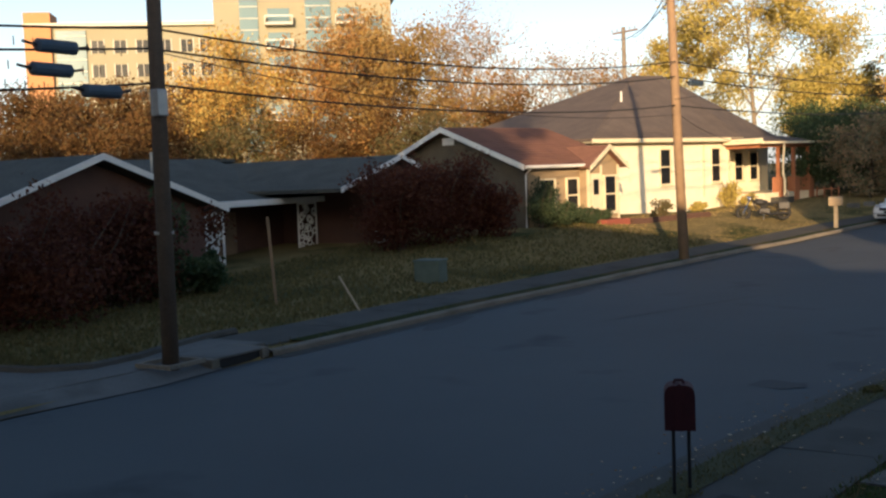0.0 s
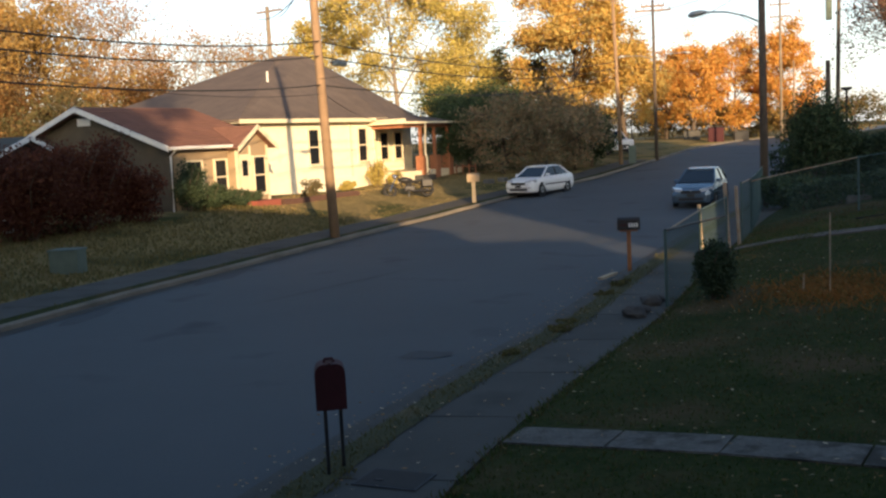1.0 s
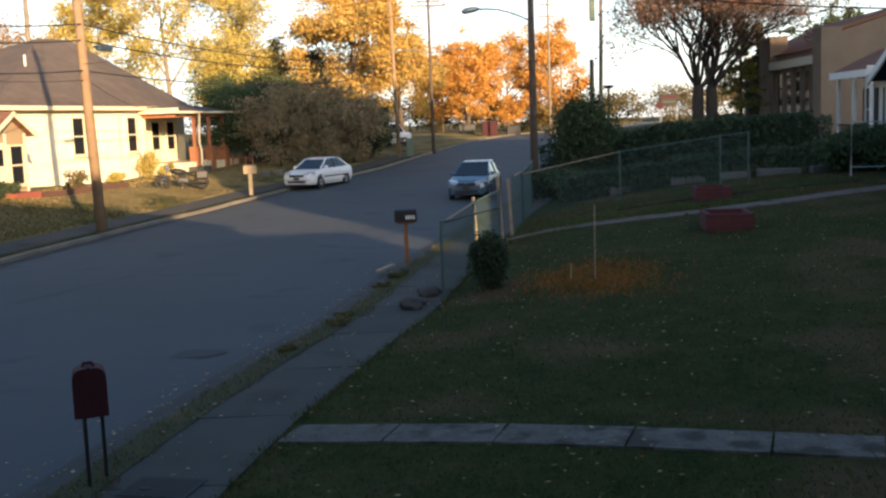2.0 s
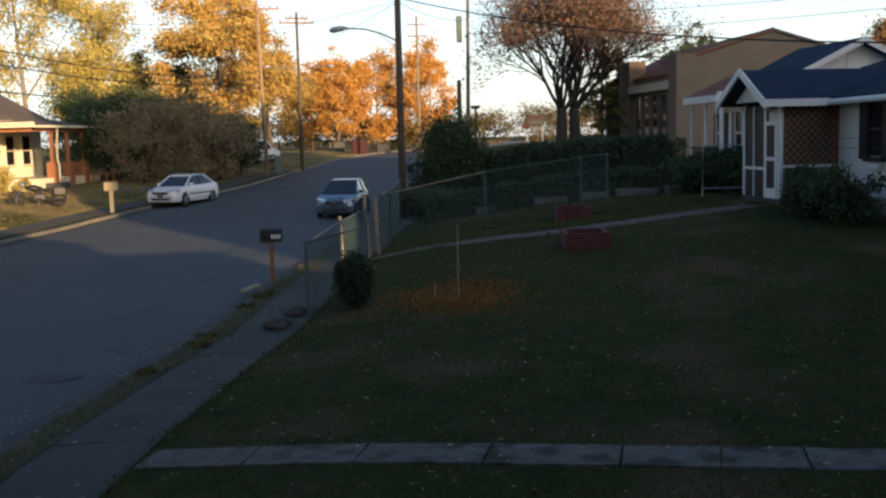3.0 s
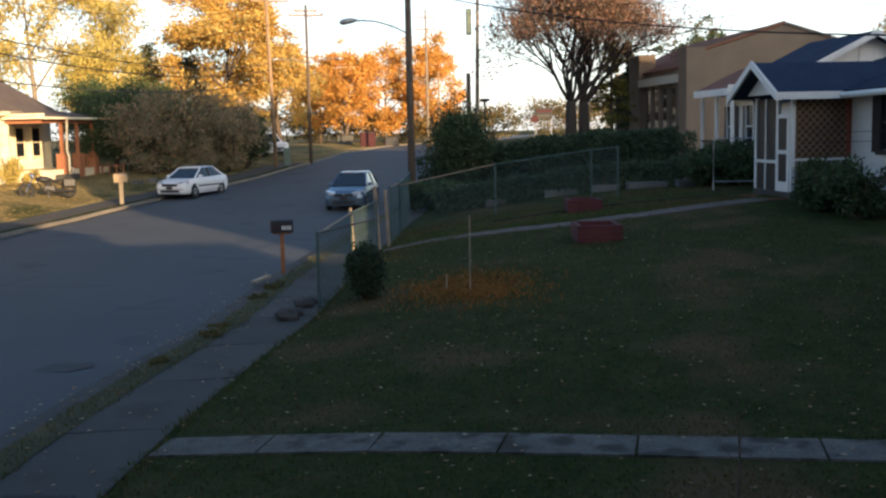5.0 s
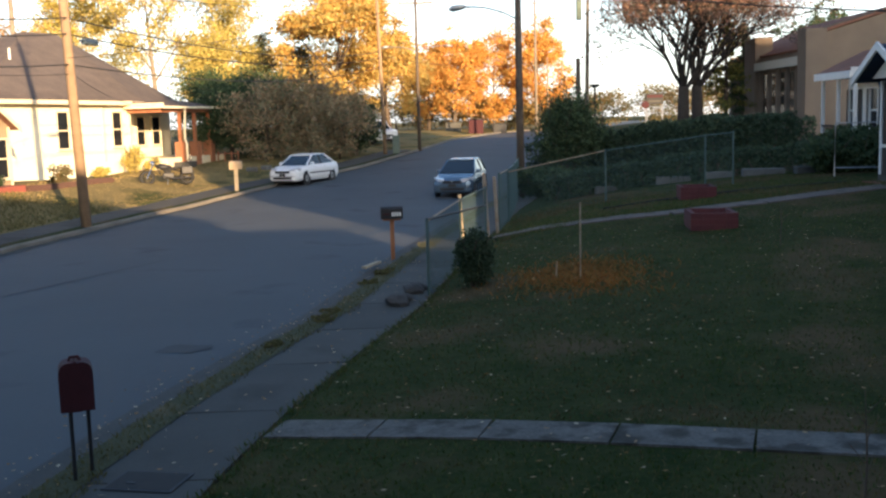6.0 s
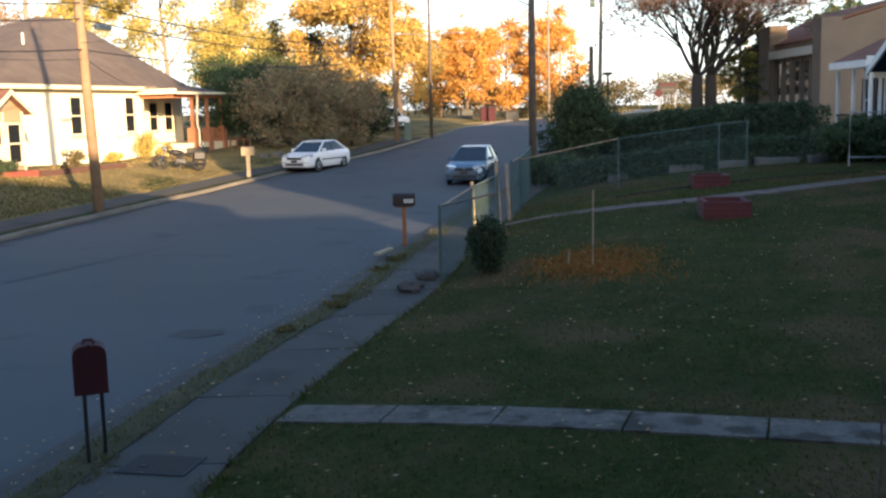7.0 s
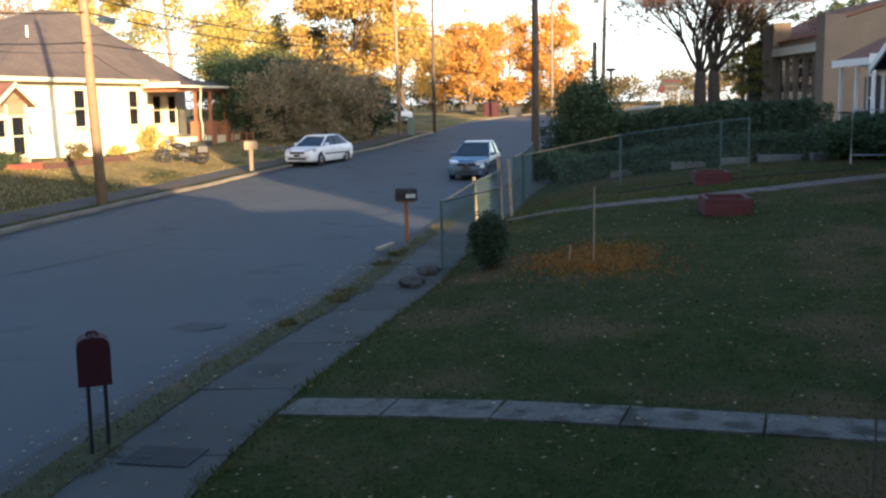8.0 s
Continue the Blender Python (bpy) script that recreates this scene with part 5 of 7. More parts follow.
def hedge(name, pts, w, h, seed, leaf, label, n, size=0.07):
    """A clipped hedge along a line: leaves over a slightly uneven box."""
    rng = np.random.default_rng(seed)
    t = thing(name, pose(0, 0, 0), label, "hedge")
    allp = []
    for i in range(len(pts) - 1):
        a, b = np.array(pts[i]), np.array(pts[i + 1])
        L = np.linalg.norm(b - a)
        d = (b - a) / L
        nn = np.array([-d[1], d[0]])
        m = int(n * L / sum(np.linalg.norm(np.array(pts[j + 1]) - np.array(pts[j])) for j in range(len(pts) - 1)))
        u = rng.uniform(0, L, m)
        side = rng.choice([0, 1, 2], size=m, p=[0.4, 0.2, 0.4])
        v = np.where(side == 0, -w / 2, np.where(side == 2, w / 2, rng.uniform(-w / 2, w / 2, m)))
        z = np.where(side == 1, h, rng.uniform(0.02, h, m))
        wob = np.array([0.22 * noise.noise((uu * 0.8, seed, 0)) + 0.1 * noise.noise((uu * 2.5, seed, 3)) for uu in u])
        z = z * (1 + wob) + rng.normal(size=m) * 0.05
        v = v * (1 + wob) + rng.normal(size=m) * 0.07
        x, y = a[0] + d[0] * u + nn[0] * v, a[1] + d[1] * u + nn[1] * v
        g = np.array([ground_z(p, q) for p, q in zip(x[::1], y[::1])])
        allp.append(np.stack([x, y, g + np.maximum(z, 0.03)], 1))
        for k in range(max(1, int(L / 0.6))):
            c = a + d * (k + 0.5) * 0.6
            gz = ground_z(c[0], c[1])
            part("stem", Shape().tube([(c[0], c[1], gz - 0.05), (c[0] + rng.normal() * 0.1, c[1] + rng.normal() * 0.1, gz + h * 0.5), (c[0] + rng.normal() * 0.2, c[1] + rng.normal() * 0.2, gz + h * 0.9)], [0.05, 0.035, 0.01], 5), M["bark"], t)
    ob = new("foliage", quads("foliage", leaves_at(rng, np.concatenate(allp), size), M[leaf]))
    ob.parent = t


# the row of rust-coloured trees behind the dark house
spots = [(-70, 38, 7.6), (-62, 44, 8.0), (-55, 48, 8.3), (-50, 54, 11), (-45.5, 57, 10.4), (-41, 60, 11.2), (-66, 52, 8.6), (-58, 58, 9.8), (-46.5, 64, 13.2)]
for i, (x, y, hh) in enumerate(spots):
    tree("autumn_tree", x, y, hh, 5.2, 20 + i, ("lf_rust_shaded", "lf_rust_shaded", "lf_rust_shaded", "lf_oak", "lf_rust", "lf_mix", "lf_rust_shaded", "lf_rust_shaded", "lf_rust")[i], "rust-orange or shade-darkened autumn tree behind the houses", n=13000, size=0.115, clumps=44, limbs=10, trunk_r=0.16, crown_low=0.6, tuft=0.22, bare=1, group="tree row behind the houses")
for i, (x, y, hh) in enumerate([(-61, 37, 6), (-56, 42, 6.4), (-51, 46, 6), (-47, 50, 6.6), (-43, 53.5, 6.2), (-39, 57, 6.6), (-35, 55, 6), (-66, 33, 6), (-32, 62, 6.5)]):
    tree("undergrowth_tree", x, y, hh, 3.6, 270 + i, ("lf_olive", "lf_rust_shaded", "lf_rust_shaded")[i % 3], "low olive or shade-darkened undergrowth tree behind the ranch roof", n=9000, size=0.1, clumps=34, crown_low=0.2, trunk_r=0.1, tuft=0.26, group="undergrowth behind the houses")
for i, (x, y, hh, n) in enumerate([(-39, 68, 12.5, 900), (-33, 76, 9.5, 1100), (-36, 70, 9.0, 1300), (-42, 70, 13, 1200), (-30.5, 75, 8.5, 900), (-37, 64, 7.5, 1500)]):
    tree("thin_tree", x, y, hh, 4.2, 50 + i, "lf_rust", "half-bare tree with a few rust-brown leaves", n=n * 3, size=0.1, bare=1, limbs=14, bark="bark_pale", group="half-bare trees")
# yellow sycamore behind the white house and its neighbours
tree("yellow_tree", -22, 84, 18.5, 6.6, 61, "lf_yellow", "tall yellow-green autumn tree behind the hip roof", n=27000, size=0.125, clumps=52, bark="bark_pale", crown_low=4, tuft=0.2, bare=1)
tree("yellow_tree", -17.5, 90, 11.5, 4.2, 62, "lf_yellow", "yellow autumn tree with open branches", n=9000, size=0.12, clumps=34, bark="bark_pale", bare=1, crown_low=4, tuft=0.24)
tree("yellow_tree", -29, 88, 13, 4.5, 63, "lf_yellow", "yellow autumn tree with open branches", n=18000, size=0.12, clumps=30, bark="bark_pale", crown_low=3, tuft=0.25)
tree("orange_oak", -6.2, 75, 12.6, 4.4, 64, "lf_oak", "orange and yellow autumn oak above the shrubs", n=40000, size=0.115, clumps=56, trunk_r=0.25, crown_low=2.2, tuft=0.24)
tree("yellow_tree", -15, 79, 7.6, 3.6, 67, "lf_yellow", "yellow-green tree above the shady shrubs", n=20000, size=0.115, clumps=36, crown_low=2.5, tuft=0.24)
tree("orange_oak", -10.5, 80, 7.2, 3.4, 65, "lf_olive", "olive-brown autumn oak behind the shrubs", n=13000, size=0.11, clumps=30, crown_low=2.0, tuft=0.26)
tree("yellow_tree", -3.0, 84, 9.0, 3.6, 66, "lf_oak", "orange autumn tree by the street", n=12000, size=0.11, clumps=26, crown_low=1.5, tuft=0.26)
# bright orange pair at the top of the street
for i, (x, y, hh, sp) in enumerate([(3.5, 122, 10.5, 4.2), (8.3, 124, 11.2, 4.6), (13.6, 122, 12.2, 4.0), (0.5, 128, 9.5, 3.5)]):
    tree("orange_tree", x, y, hh, sp, 70 + i, "lf_orange", "glowing orange autumn tree at the top of the street", n=17000, size=0.14, clumps=46, crown_low=1.6, tuft=0.24, group="orange trees up the street")
# the big half-bare tree with twin trunks
def twin_tree(x, y, h, seed):
    """Two trunks side by side, limbs that fan upward and fork again and again, fine twigs and small leaves."""
    rng = np.random.default_rng(seed)
    t = thing("twin_trunk_tree", pose(x, y, ground_z(x, y) - 0.1), "large twin-trunked tree with thinning reddish leaves", "tree")
    limbs, ends = Shape(), []

    def grow(p, d, r, length, level):
        mid = p + d * length * 0.5 + Vector(rng.normal(size=3)) * length * 0.035
        d2 = (d + Vector((0, 0, 0.12)) + Vector(rng.normal(size=3)) * 0.1).normalized()
        e = mid + d2 * length * 0.5
        limbs.tube([p, mid, e], [r, r * 0.85, r * 0.68], 7 if level < 2 else 4, cap=False)
        if level >= 1:
            ends.append(e)
            ends.append(mid)
        elif d.z < 0.75:
            ends.append(e)
        if level == 5:
            return
        for k in range(3 if level < 4 else 2):
            a = rng.uniform(0, 2 * math.pi)
            side = d2.orthogonal().normalized()
            side.rotate(Matrix.Rotation(a, 3, d2))
            grow(e if k else mid.lerp(e, 0.6), (d2 + side * rng.uniform(0.3, 0.75)).normalized(), r * (0.62 if k else 0.45), length * rng.uniform(0.66, 0.9), level + 1)

    for k, ox in enumerate((-0.4, 0.4)):
        top = Vector((ox * 0.95, 0.1 * k, 3.2))
        part("trunk", Shape().tube([(ox * 1.1, 0, 0), (ox, 0, 1.2), tuple(top)], [0.44, 0.35, 0.29], 12), M["bark_dark"], t, smooth=True)
        for j in range(10):
            a = 2 * math.pi * (j + 0.4 * k) / 10 * 2.4 + rng.uniform(-0.3, 0.3)
            lean = (0.1, 0.3, 0.5, 0.75, 1.1)[j % 5]
            grow(top - Vector((0, 0, 0.7 * rng.uniform())), Vector((math.cos(a) * lean + ox * 0.3, math.sin(a) * lean, 1.0)).normalized(), 0.11, h * 0.16, 0)
    part("branchwork", limbs, M["bark_dark"], t)
    c = np.array([tuple(e) for e in ends])
    c = c[rng.integers(0, len(c), size=40000)] + rng.normal(size=(40000, 3)) * np.array([0.3, 0.3, 0.28])
    ob = new("crown", quads("crown", leaves_at(rng, c, 0.072), M["lf_pink"]))
    ob.parent = t
    return t


twin_tree(15.05, 58, 14.4, 80)
tree("far_tree", 40.0, 64.5, 8.6, 2.7, 81, "lf_rust", "brown-leaved tree beyond the rooftops", n=20000, size=0.1, clumps=40, crown_low=3.5)
for i, (x, y, hh) in enumerate([(27.2, 73, 6.6), (29.4, 74, 7.4)]):
    tree("dark_tree", x, y, hh, 1.9, 85 + i, "lf_green", "dark evergreen tree behind the brick hall", n=3500, size=0.14, clumps=20, crown_low=2)


def conifer(x, y, h, w, seed, label, leaf="lf_sunlit_conifer"):
    rng = np.random.default_rng(seed)
    t = thing("conifer", pose(x, y, ground_z(x, y) - 0.1), label, "tree")
    part("trunk", Shape().tube([(0, 0, 0), (0, 0, h * 0.6), (0.05, 0, h)], [0.16, 0.09, 0.02], 8), M["bark"], t)
    s, pts = Shape(), []
    for i in range(70):
        f = rng.uniform(0.08, 0.98)
        a = rng.uniform(0, 2 * math.pi)
        r = w * (1.04 - f) * rng.uniform(0.7, 1.1)
        z = h * f
        e = (r * math.cos(a), r * math.sin(a), z - 0.18 * r)
        s.tube([(0, 0, z), e], [0.03, 0.008], 4, cap=False)
        for u in rng.uniform(0.25, 1, 50):
            pts.append((e[0] * u + rng.normal() * 0.12, e[1] * u + rng.normal() * 0.12, z + (e[2] - z) * u + rng.normal() * 0.08))
    part("branchwork", s, M["bark"], t)
    ob = new("crown", quads("crown", leaves_at(rng, np.array(pts), 0.11), M[leaf]))
    ob.parent = t


conifer(17.8, 60.5, 7.4, 2.3, 5, "conifer beside the big tree, sun yellow put into its needles")
conifer(19.6, 63, 6.6, 2.2, 6, "dark conifer beside the brick hall", "lf_green")

# shady shrubs and low trees between the red porch and the street
for i, (x, y, hh, w, lf) in enumerate([(-11.6, 62, 4.2, 2.4, "lf_green"), (-9.4, 60.5, 4.3, 2.5, "lf_olive"), (-7.0, 61.5, 4.6, 2.4, "lf_olive"), (-12.6, 66, 4.6, 2.4, "lf_green"), (-10, 66, 5.0, 2.8, "lf_green"), (-5.4, 64, 4.2, 2.0, "lf_olive"), (-4.6, 67, 3.2, 1.6, "lf_green"), (-14.5, 69, 5.2, 2.6, "lf_green")]):
    tree("small_tree", x, y, hh, w, 100 + i, "lf_green" if i in (0, 3, 4, 6, 7) else "lf_shrub", "dense shady small tree beside the street", n=9000, size=0.085, clumps=34, crown_low=0.4, trunk_r=0.1, tuft=0.3, group="shady small trees")
# dark red shrubs before the ranch house
for i, (x, y, w, d, hh) in enumerate([(-20.4, 15.2, 2.9, 3.2, 3.2), (-20.6, 17.6, 2.4, 2.4, 2.9), (-20.6, 12.6, 2.6, 2.6, 2.8), (-19.9, 29.0, 2.5, 2.7, 3.3), (-19.1, 31.0, 2.4, 2.6, 3.4), (-18.7, 32.8, 1.7, 1.7, 2.6)]):
    bush("red_maple_bush", x, y, w * 1.5, d * 1.5, hh, 120 + i, "lf_red", "dark red-leaved bush in the shade of the house", n=12000, size=0.06, group="red-leaved bushes")
for i, (x, y, w, hh) in enumerate([(-21.2, 19.1, 1.4, 3.1), (-20.6, 20.3, 1.3, 1.2), (-20.9, 18.9, 2.0, 1.6)]):
    bush("evergreen_bush", x, y, w, w, hh, 140 + i, "lf_green", "dark evergreen bush by the house", n=3800, size=0.08)
for i, (x, y, w, hh) in enumerate([(-18.0, 36.3, 1.3, 2.0), (-17.5, 37.4, 1.3, 1.1), (-17.2, 38.6, 1.2, 0.7), (-16.9, 39.6, 1.0, 0.6)]):
    bush("foundation_bush", x, y, w, w, hh, 150 + i, "lf_hedge", "clipped dark bush under the cottage windows", n=5200, size=0.05, group="cottage bushes")
for i, (x, y, w, hh) in enumerate([(-15.8, 55.2, 1.1, 1.8), (-16.8, 52.6, 0.9, 0.5), (-15.1, 56.2, 0.8, 0.7)]):
    bush("sunlit_shrub", x, y, w, w, hh, 160 + i, "lf_yellow", "yellow-green shrub in full sun by the white wall", n=1500, size=0.07)
bush("dark_shrub", -15.9, 44.6, 0.9, 0.9, 0.9, 165, "lf_olive", "small dark shrub on the sunlit yard", n=900, size=0.06)
# neighbour's garden
bush("round_evergreen", 0.82, 18.0, 0.7, 0.7, 1.05, 170, "lf_hedge", "round clipped evergreen inside the wire fence", n=14000, size=0.034, tight=True)
for i, (x, y, w, hh) in enumerate([(11.65, 22.3, 1.4, 1.25), (11.75, 20.9, 1.5, 1.3), (12.0, 23.6, 0.9, 1.0)]):
    bush("porch_bush", x, y, w, w, hh, 175 + i, "lf_green", "dark leafy bush against the white house", n=3500, size=0.055, group="porch bushes")
hedge("clipped_hedge", [(4.9, 47), (9.5, 44.5), (14.5, 40.5)], 1.6, 1.75, 181, "lf_hedge", "long clipped dark hedge along the upper garden", 15000, 0.085)
hedge("low_hedge", [(4.0, 34.5), (8, 33.4), (13.5, 32.2)], 1.0, 0.8, 182, "lf_hedge", "low dark hedge in front of the stone wall", 7000, 0.06)
hedge("rear_hedge", [(6, 52), (18, 47)], 1.8, 1.2, 185, "lf_hedge", "dark hedge further up the slope", 7000, 0.09)
for i, (x, y, w, hh) in enumerate([(6.2, 44.5, 2.7, 4.3), (7.4, 47, 2.6, 2.4), (4.4, 39, 1.8, 1.2), (12.4, 30.6, 2.0, 1.3), (13.2, 29.6, 1.6, 1.3)]):
    bush("garden_bush", x, y, w * 1.15, w * 1.15, hh, 190 + i, "lf_green", "dark green garden bush beside the hedge", n=14000, size=0.07, tight=i == 0)
# low trees and scrub closing the far end of the street
for i, (x, y, hh, w, lf) in enumerate([(22, 128, 4.2, 4.5, "lf_olive"), (30, 132, 4.6, 5, "lf_olive"), (38, 136, 4.4, 5, "lf_olive"), (47, 140, 5, 5.5, "lf_rust"), (56, 140, 5, 5.5, "lf_olive"), (17, 146, 5, 4.5, "lf_rust"), (-4, 140, 5, 5, "lf_olive"), (-12, 132, 6, 5, "lf_rust"), (-20, 125, 7, 5, "lf_olive"), (4, 150, 6, 6, "lf_rust"), (0, 136, 3.6, 4, "lf_olive"), (6, 134, 3.4, 4, "lf_mix"), (11, 136, 3.6, 4, "lf_olive"), (16, 134, 3.4, 3.6, "lf_mix"), (66, 140, 5, 6, "lf_rust")]):
    tree("far_scrub", x, y, hh, w, 240 + i, lf, "low hazy scrub tree at the far end of the street", n=3500, size=0.16, clumps=30, crown_low=0.3, trunk_r=0.12, tuft=0.28, group="far scrub")
# Tree added out of view so that its crown dapples the cottage gable.
tree("unseen_shade_tree", 0.6, -16, 15.5, 4.4, 260, "lf_olive", "unseen tall leafy tree behind the roof, added to shade the cottage", n=15000, size=0.26, clumps=46, crown_low=5, tuft=0.28, group="trees behind the viewpoint")
# unseen trees behind the viewpoint, over the roofs, added to shade the left side
for i, (x, y, hh) in enumerate([(-9, -9, 14), (-16, -10, 15), (-24, -12, 15), (-33, -12, 15), (-44, -14, 16), (-56, -14, 16)]):
    tree("unseen_shade_tree", x, y, hh, 5.0, 200 + i, "lf_olive", "unseen leafy tree behind the viewpoint, added to cast shade", n=13000, size=0.28, clumps=34, crown_low=1.0, tuft=0.3, group="trees behind the viewpoint")


# ---- poles and wires ----
def utility_pole(x, y, h, label, r=0.15, lean=(0, 0), z=None, arms=(), material="wood"):
    z = ground_z(x, y) if z is None else z
    p = thing("utility_pole", pose(x, y, z - 0.3), label, "utility pole", "utility poles")
    part("shaft", Shape().tube([(0, 0, 0), (lean[0] * 0.5, lean[1] * 0.5, h / 2), (lean[0], lean[1], h + 0.3)], [r, r * 0.88, r * 0.7], 12), M[material], p, smooth=True)
    for zz, w, az in arms:
        d = Vector((math.cos(radians(az)), math.sin(radians(az)), 0))
        m = pose(0, 0, zz + 0.3, 0, 0, az)
        arm = part("crossarm", Shape().box(-w / 2, w / 2, r * 0.6, r * 0.6 + 0.1, -0.06, 0.06, m), M["wood"], p)
        for k in (-0.46, -0.25, 0.25, 0.46):
            q = d * (k * w)
            part("insulator", Shape().tube([(q.x, q.y, zz + 0.36), (q.x, q.y, zz + 0.46), (q.x, q.y, zz + 0.55)], [0.03, 0.06, 0.02], 8), M["steel"], arm)
    return p


def wire(a, b, sag, r=0.014, label="sagging black overhead wire", group="overhead wires", n=24):
    a, b = Vector(a), Vector(b)
    pts = [a.lerp(b, i / n) - Vector((0, 0, sag * 4 * (i / n) * (1 - i / n))) for i in range(n + 1)]
    return single("overhead_wire", Shape().tube(pts, r, 5), M["cable"], label, "wire", smooth=True, group=group)


p1 = utility_pole(-13.2, 11.85, 9.5, "dark weathered wooden utility pole at the drive mouth", 0.145, (0.25, -0.1), 0.2, (), "bark")
part("meter_box", Shape().box(0.1, 0.28, -0.2, 0.02, 4.55, 5.0), M["steel"], p1, "grey metal box on the pole", bevel=0.02)
part("band", Shape().tube([(0.03, 0, 2.55), (0.03, 0, 2.6)], 0.168, 12), M["steel"], p1)
part("base_frame", Shape().box(-0.42, 0.42, -0.42, -0.34, 0.29, 0.36).box(-0.42, 0.42, 0.34, 0.42, 0.29, 0.36).box(-0.42, -0.34, -0.34, 0.34, 0.29, 0.36).box(0.34, 0.42, -0.34, 0.34, 0.29, 0.36), M["kerb"], p1)
p2 = utility_pole(-11.05, 33.0, 12.0, "tall sunlit wooden utility pole on the verge", 0.17, (-0.35, -0.1))
p3 = utility_pole(3.75, 40.6, 10.5, "dark wooden pole carrying a street lamp", 0.16, (0.0, 0), None, (), "bark")
lampt = part("lamp_arm", Shape().tube([(0, 0, 7.25), (-0.6, 0.0, 7.55), (-1.3, 0.02, 7.75), (-2.1, 0.04, 7.8)], 0.035, 8), M["steel"], p3, "curved grey lamp arm", smooth=True)
part("lamp_head", Shape().tube([(-2.0, 0.04, 7.8), (-2.2, 0.04, 7.79), (-2.55, 0.04, 7.73), (-2.7, 0.04, 7.7)], [0.05, 0.11, 0.13, 0.05], 10), M["steel"], lampt, "cobra-head street lamp", smooth=True)
part("brace", Shape().tube([(0, 0, 7.0), (-0.75, 0, 7.55)], 0.015, 6), M["steel"], lampt)
utility_pole(-2.7, 67.8, 11.2, "wooden pole with a crossarm beside the orange oak", 0.14, (-0.25, 0), None, ((10.7, 2.4, 10),))
p5 = utility_pole(-0.45, 71.9, 10.9, "dark pole with crossarm and street lamp", 0.13, (0, 0), None, ((10.2, 2.4, 5), (10.5, 1.6, 5)), "bark")
for sgn in (1, -1):
    part("lamp_arm", Shape().tube([(0, 0, 7.2), (sgn * 0.9, 0, 7.5), (sgn * 2.0, 0, 7.55)], 0.03, 6), M["steel"], p5)
    part("lamp_head", Shape().tube([(sgn * 1.9, 0, 7.55), (sgn * 2.2, 0, 7.53), (sgn * 2.5, 0, 7.48)], [0.05, 0.11, 0.04], 8), M["steel"], p5, smooth=True)
p6 = utility_pole(9.3, 59.2, 11.0, "tall grey pole with a transformer by the upper hedge", 0.13, (0.2, 0), None, (), "bark_pale")
part("transformer", Shape().box(-0.5, -0.2, -0.15, 0.15, 8.0, 9.5), M["cabinet"], p6, "box transformer", bevel=0.03)
utility_pole(8.6, 57.5, 5.6, "short dark wooden pole beside the taller one", 0.17, (0.02, 0), None, (), "bark")
utility_pole(10.8, 99.5, 13.4, "distant pole with several crossarms", 0.14, (0, 0), None, ((11.5, 1.8, 0), (12.6, 1.8, 0)), "bark_pale")
utility_pole(13.2, 110, 8.0, "distant thin brown pole among the orange trees", 0.12, (0, 0))
utility_pole(-25.9, 66, 11.4, "wooden pole with a crossarm behind the hip roof", 0.19, (0, 0), None, ((11.1, 2.4, -25),), "bark_pale")
utility_pole(-52, 31, 9, "distant thin wooden pole behind the dark house", 0.14, (0, 0))

post = thing("post_lamp", pose(9.8, 59.1, ground_z(9.8, 59.1) - 0.1), "black post lamp above the hedge", "lamp post")
part("pole", Shape().tube([(0, 0, 0), (0, 0, 3.9)], 0.06, 8), M["black"], post)
part("lamp_head", Shape().tube([(0, 0, 3.85), (0, 0, 3.95), (0, 0, 4.05)], [0.12, 0.3, 0.3], 10), M["black"], post)

# long wires along the far kerb
span = [((-13.1, 11.7, 5.92), (-11.15, 32.8, 6.75), 0.45), ((-13.1, 11.7, 5.58), (-11.2, 32.8, 6.25), 0.42), ((-13.15, 11.7, 5.0), (-11.2, 32.8, 5.3), 0.35)]
for a, b, sg in span:
    wire(a, b, sg, 0.02)
wire((-13.1, 11.7, 5.55), (-11.2, 32.8, 5.0), 0.5, 0.01)
for z1, z2, za, zb, sg in ((5.92, 5.5, 6.75, 6.6, 0.3), (5.58, 5.15, 6.25, 6.2, 0.3), (5.0, 4.65, 5.3, 5.6, 0.35)):
    wire((-13.1, 11.7, z1), (-12.9, -12, z1 - 0.2), 0.55, 0.02)
    wire((-11.2, 32.8, za), (-2.85, 67.7, zb + 1.2), 0.7, 0.024)
wire((-11.2, 32.8, 7.8), (-2.85, 67.7, 11.6), 0.8, 0.012)
wire((-11.2, 32.8, 5.1), (-14.6, 56.5, 4.6), 0.5, 0.012)
wire((-11.2, 32.8, 8.9), (-26.6, 66, 12.1), 0.5, 0.022)
wire((-11.2, 32.8, 9.4), (-25.2, 66, 12.1), 0.4, 0.022)
wire((-11.2, 32.8, 5.5), (3.7, 40.6, 8.6), 0.4, 0.01)
wire((-2.85, 67.7, 9.0), (3.75, 40.6, 8.6), 0.6, 0.012)
wire((-2.85, 67.7, 7.5), (10.8, 99.5, 8.5), 0.5, 0.016)
wire((-13.1, 11.7, 5.4), (-28, 25.3, 3.4), 0.2, 0.012)
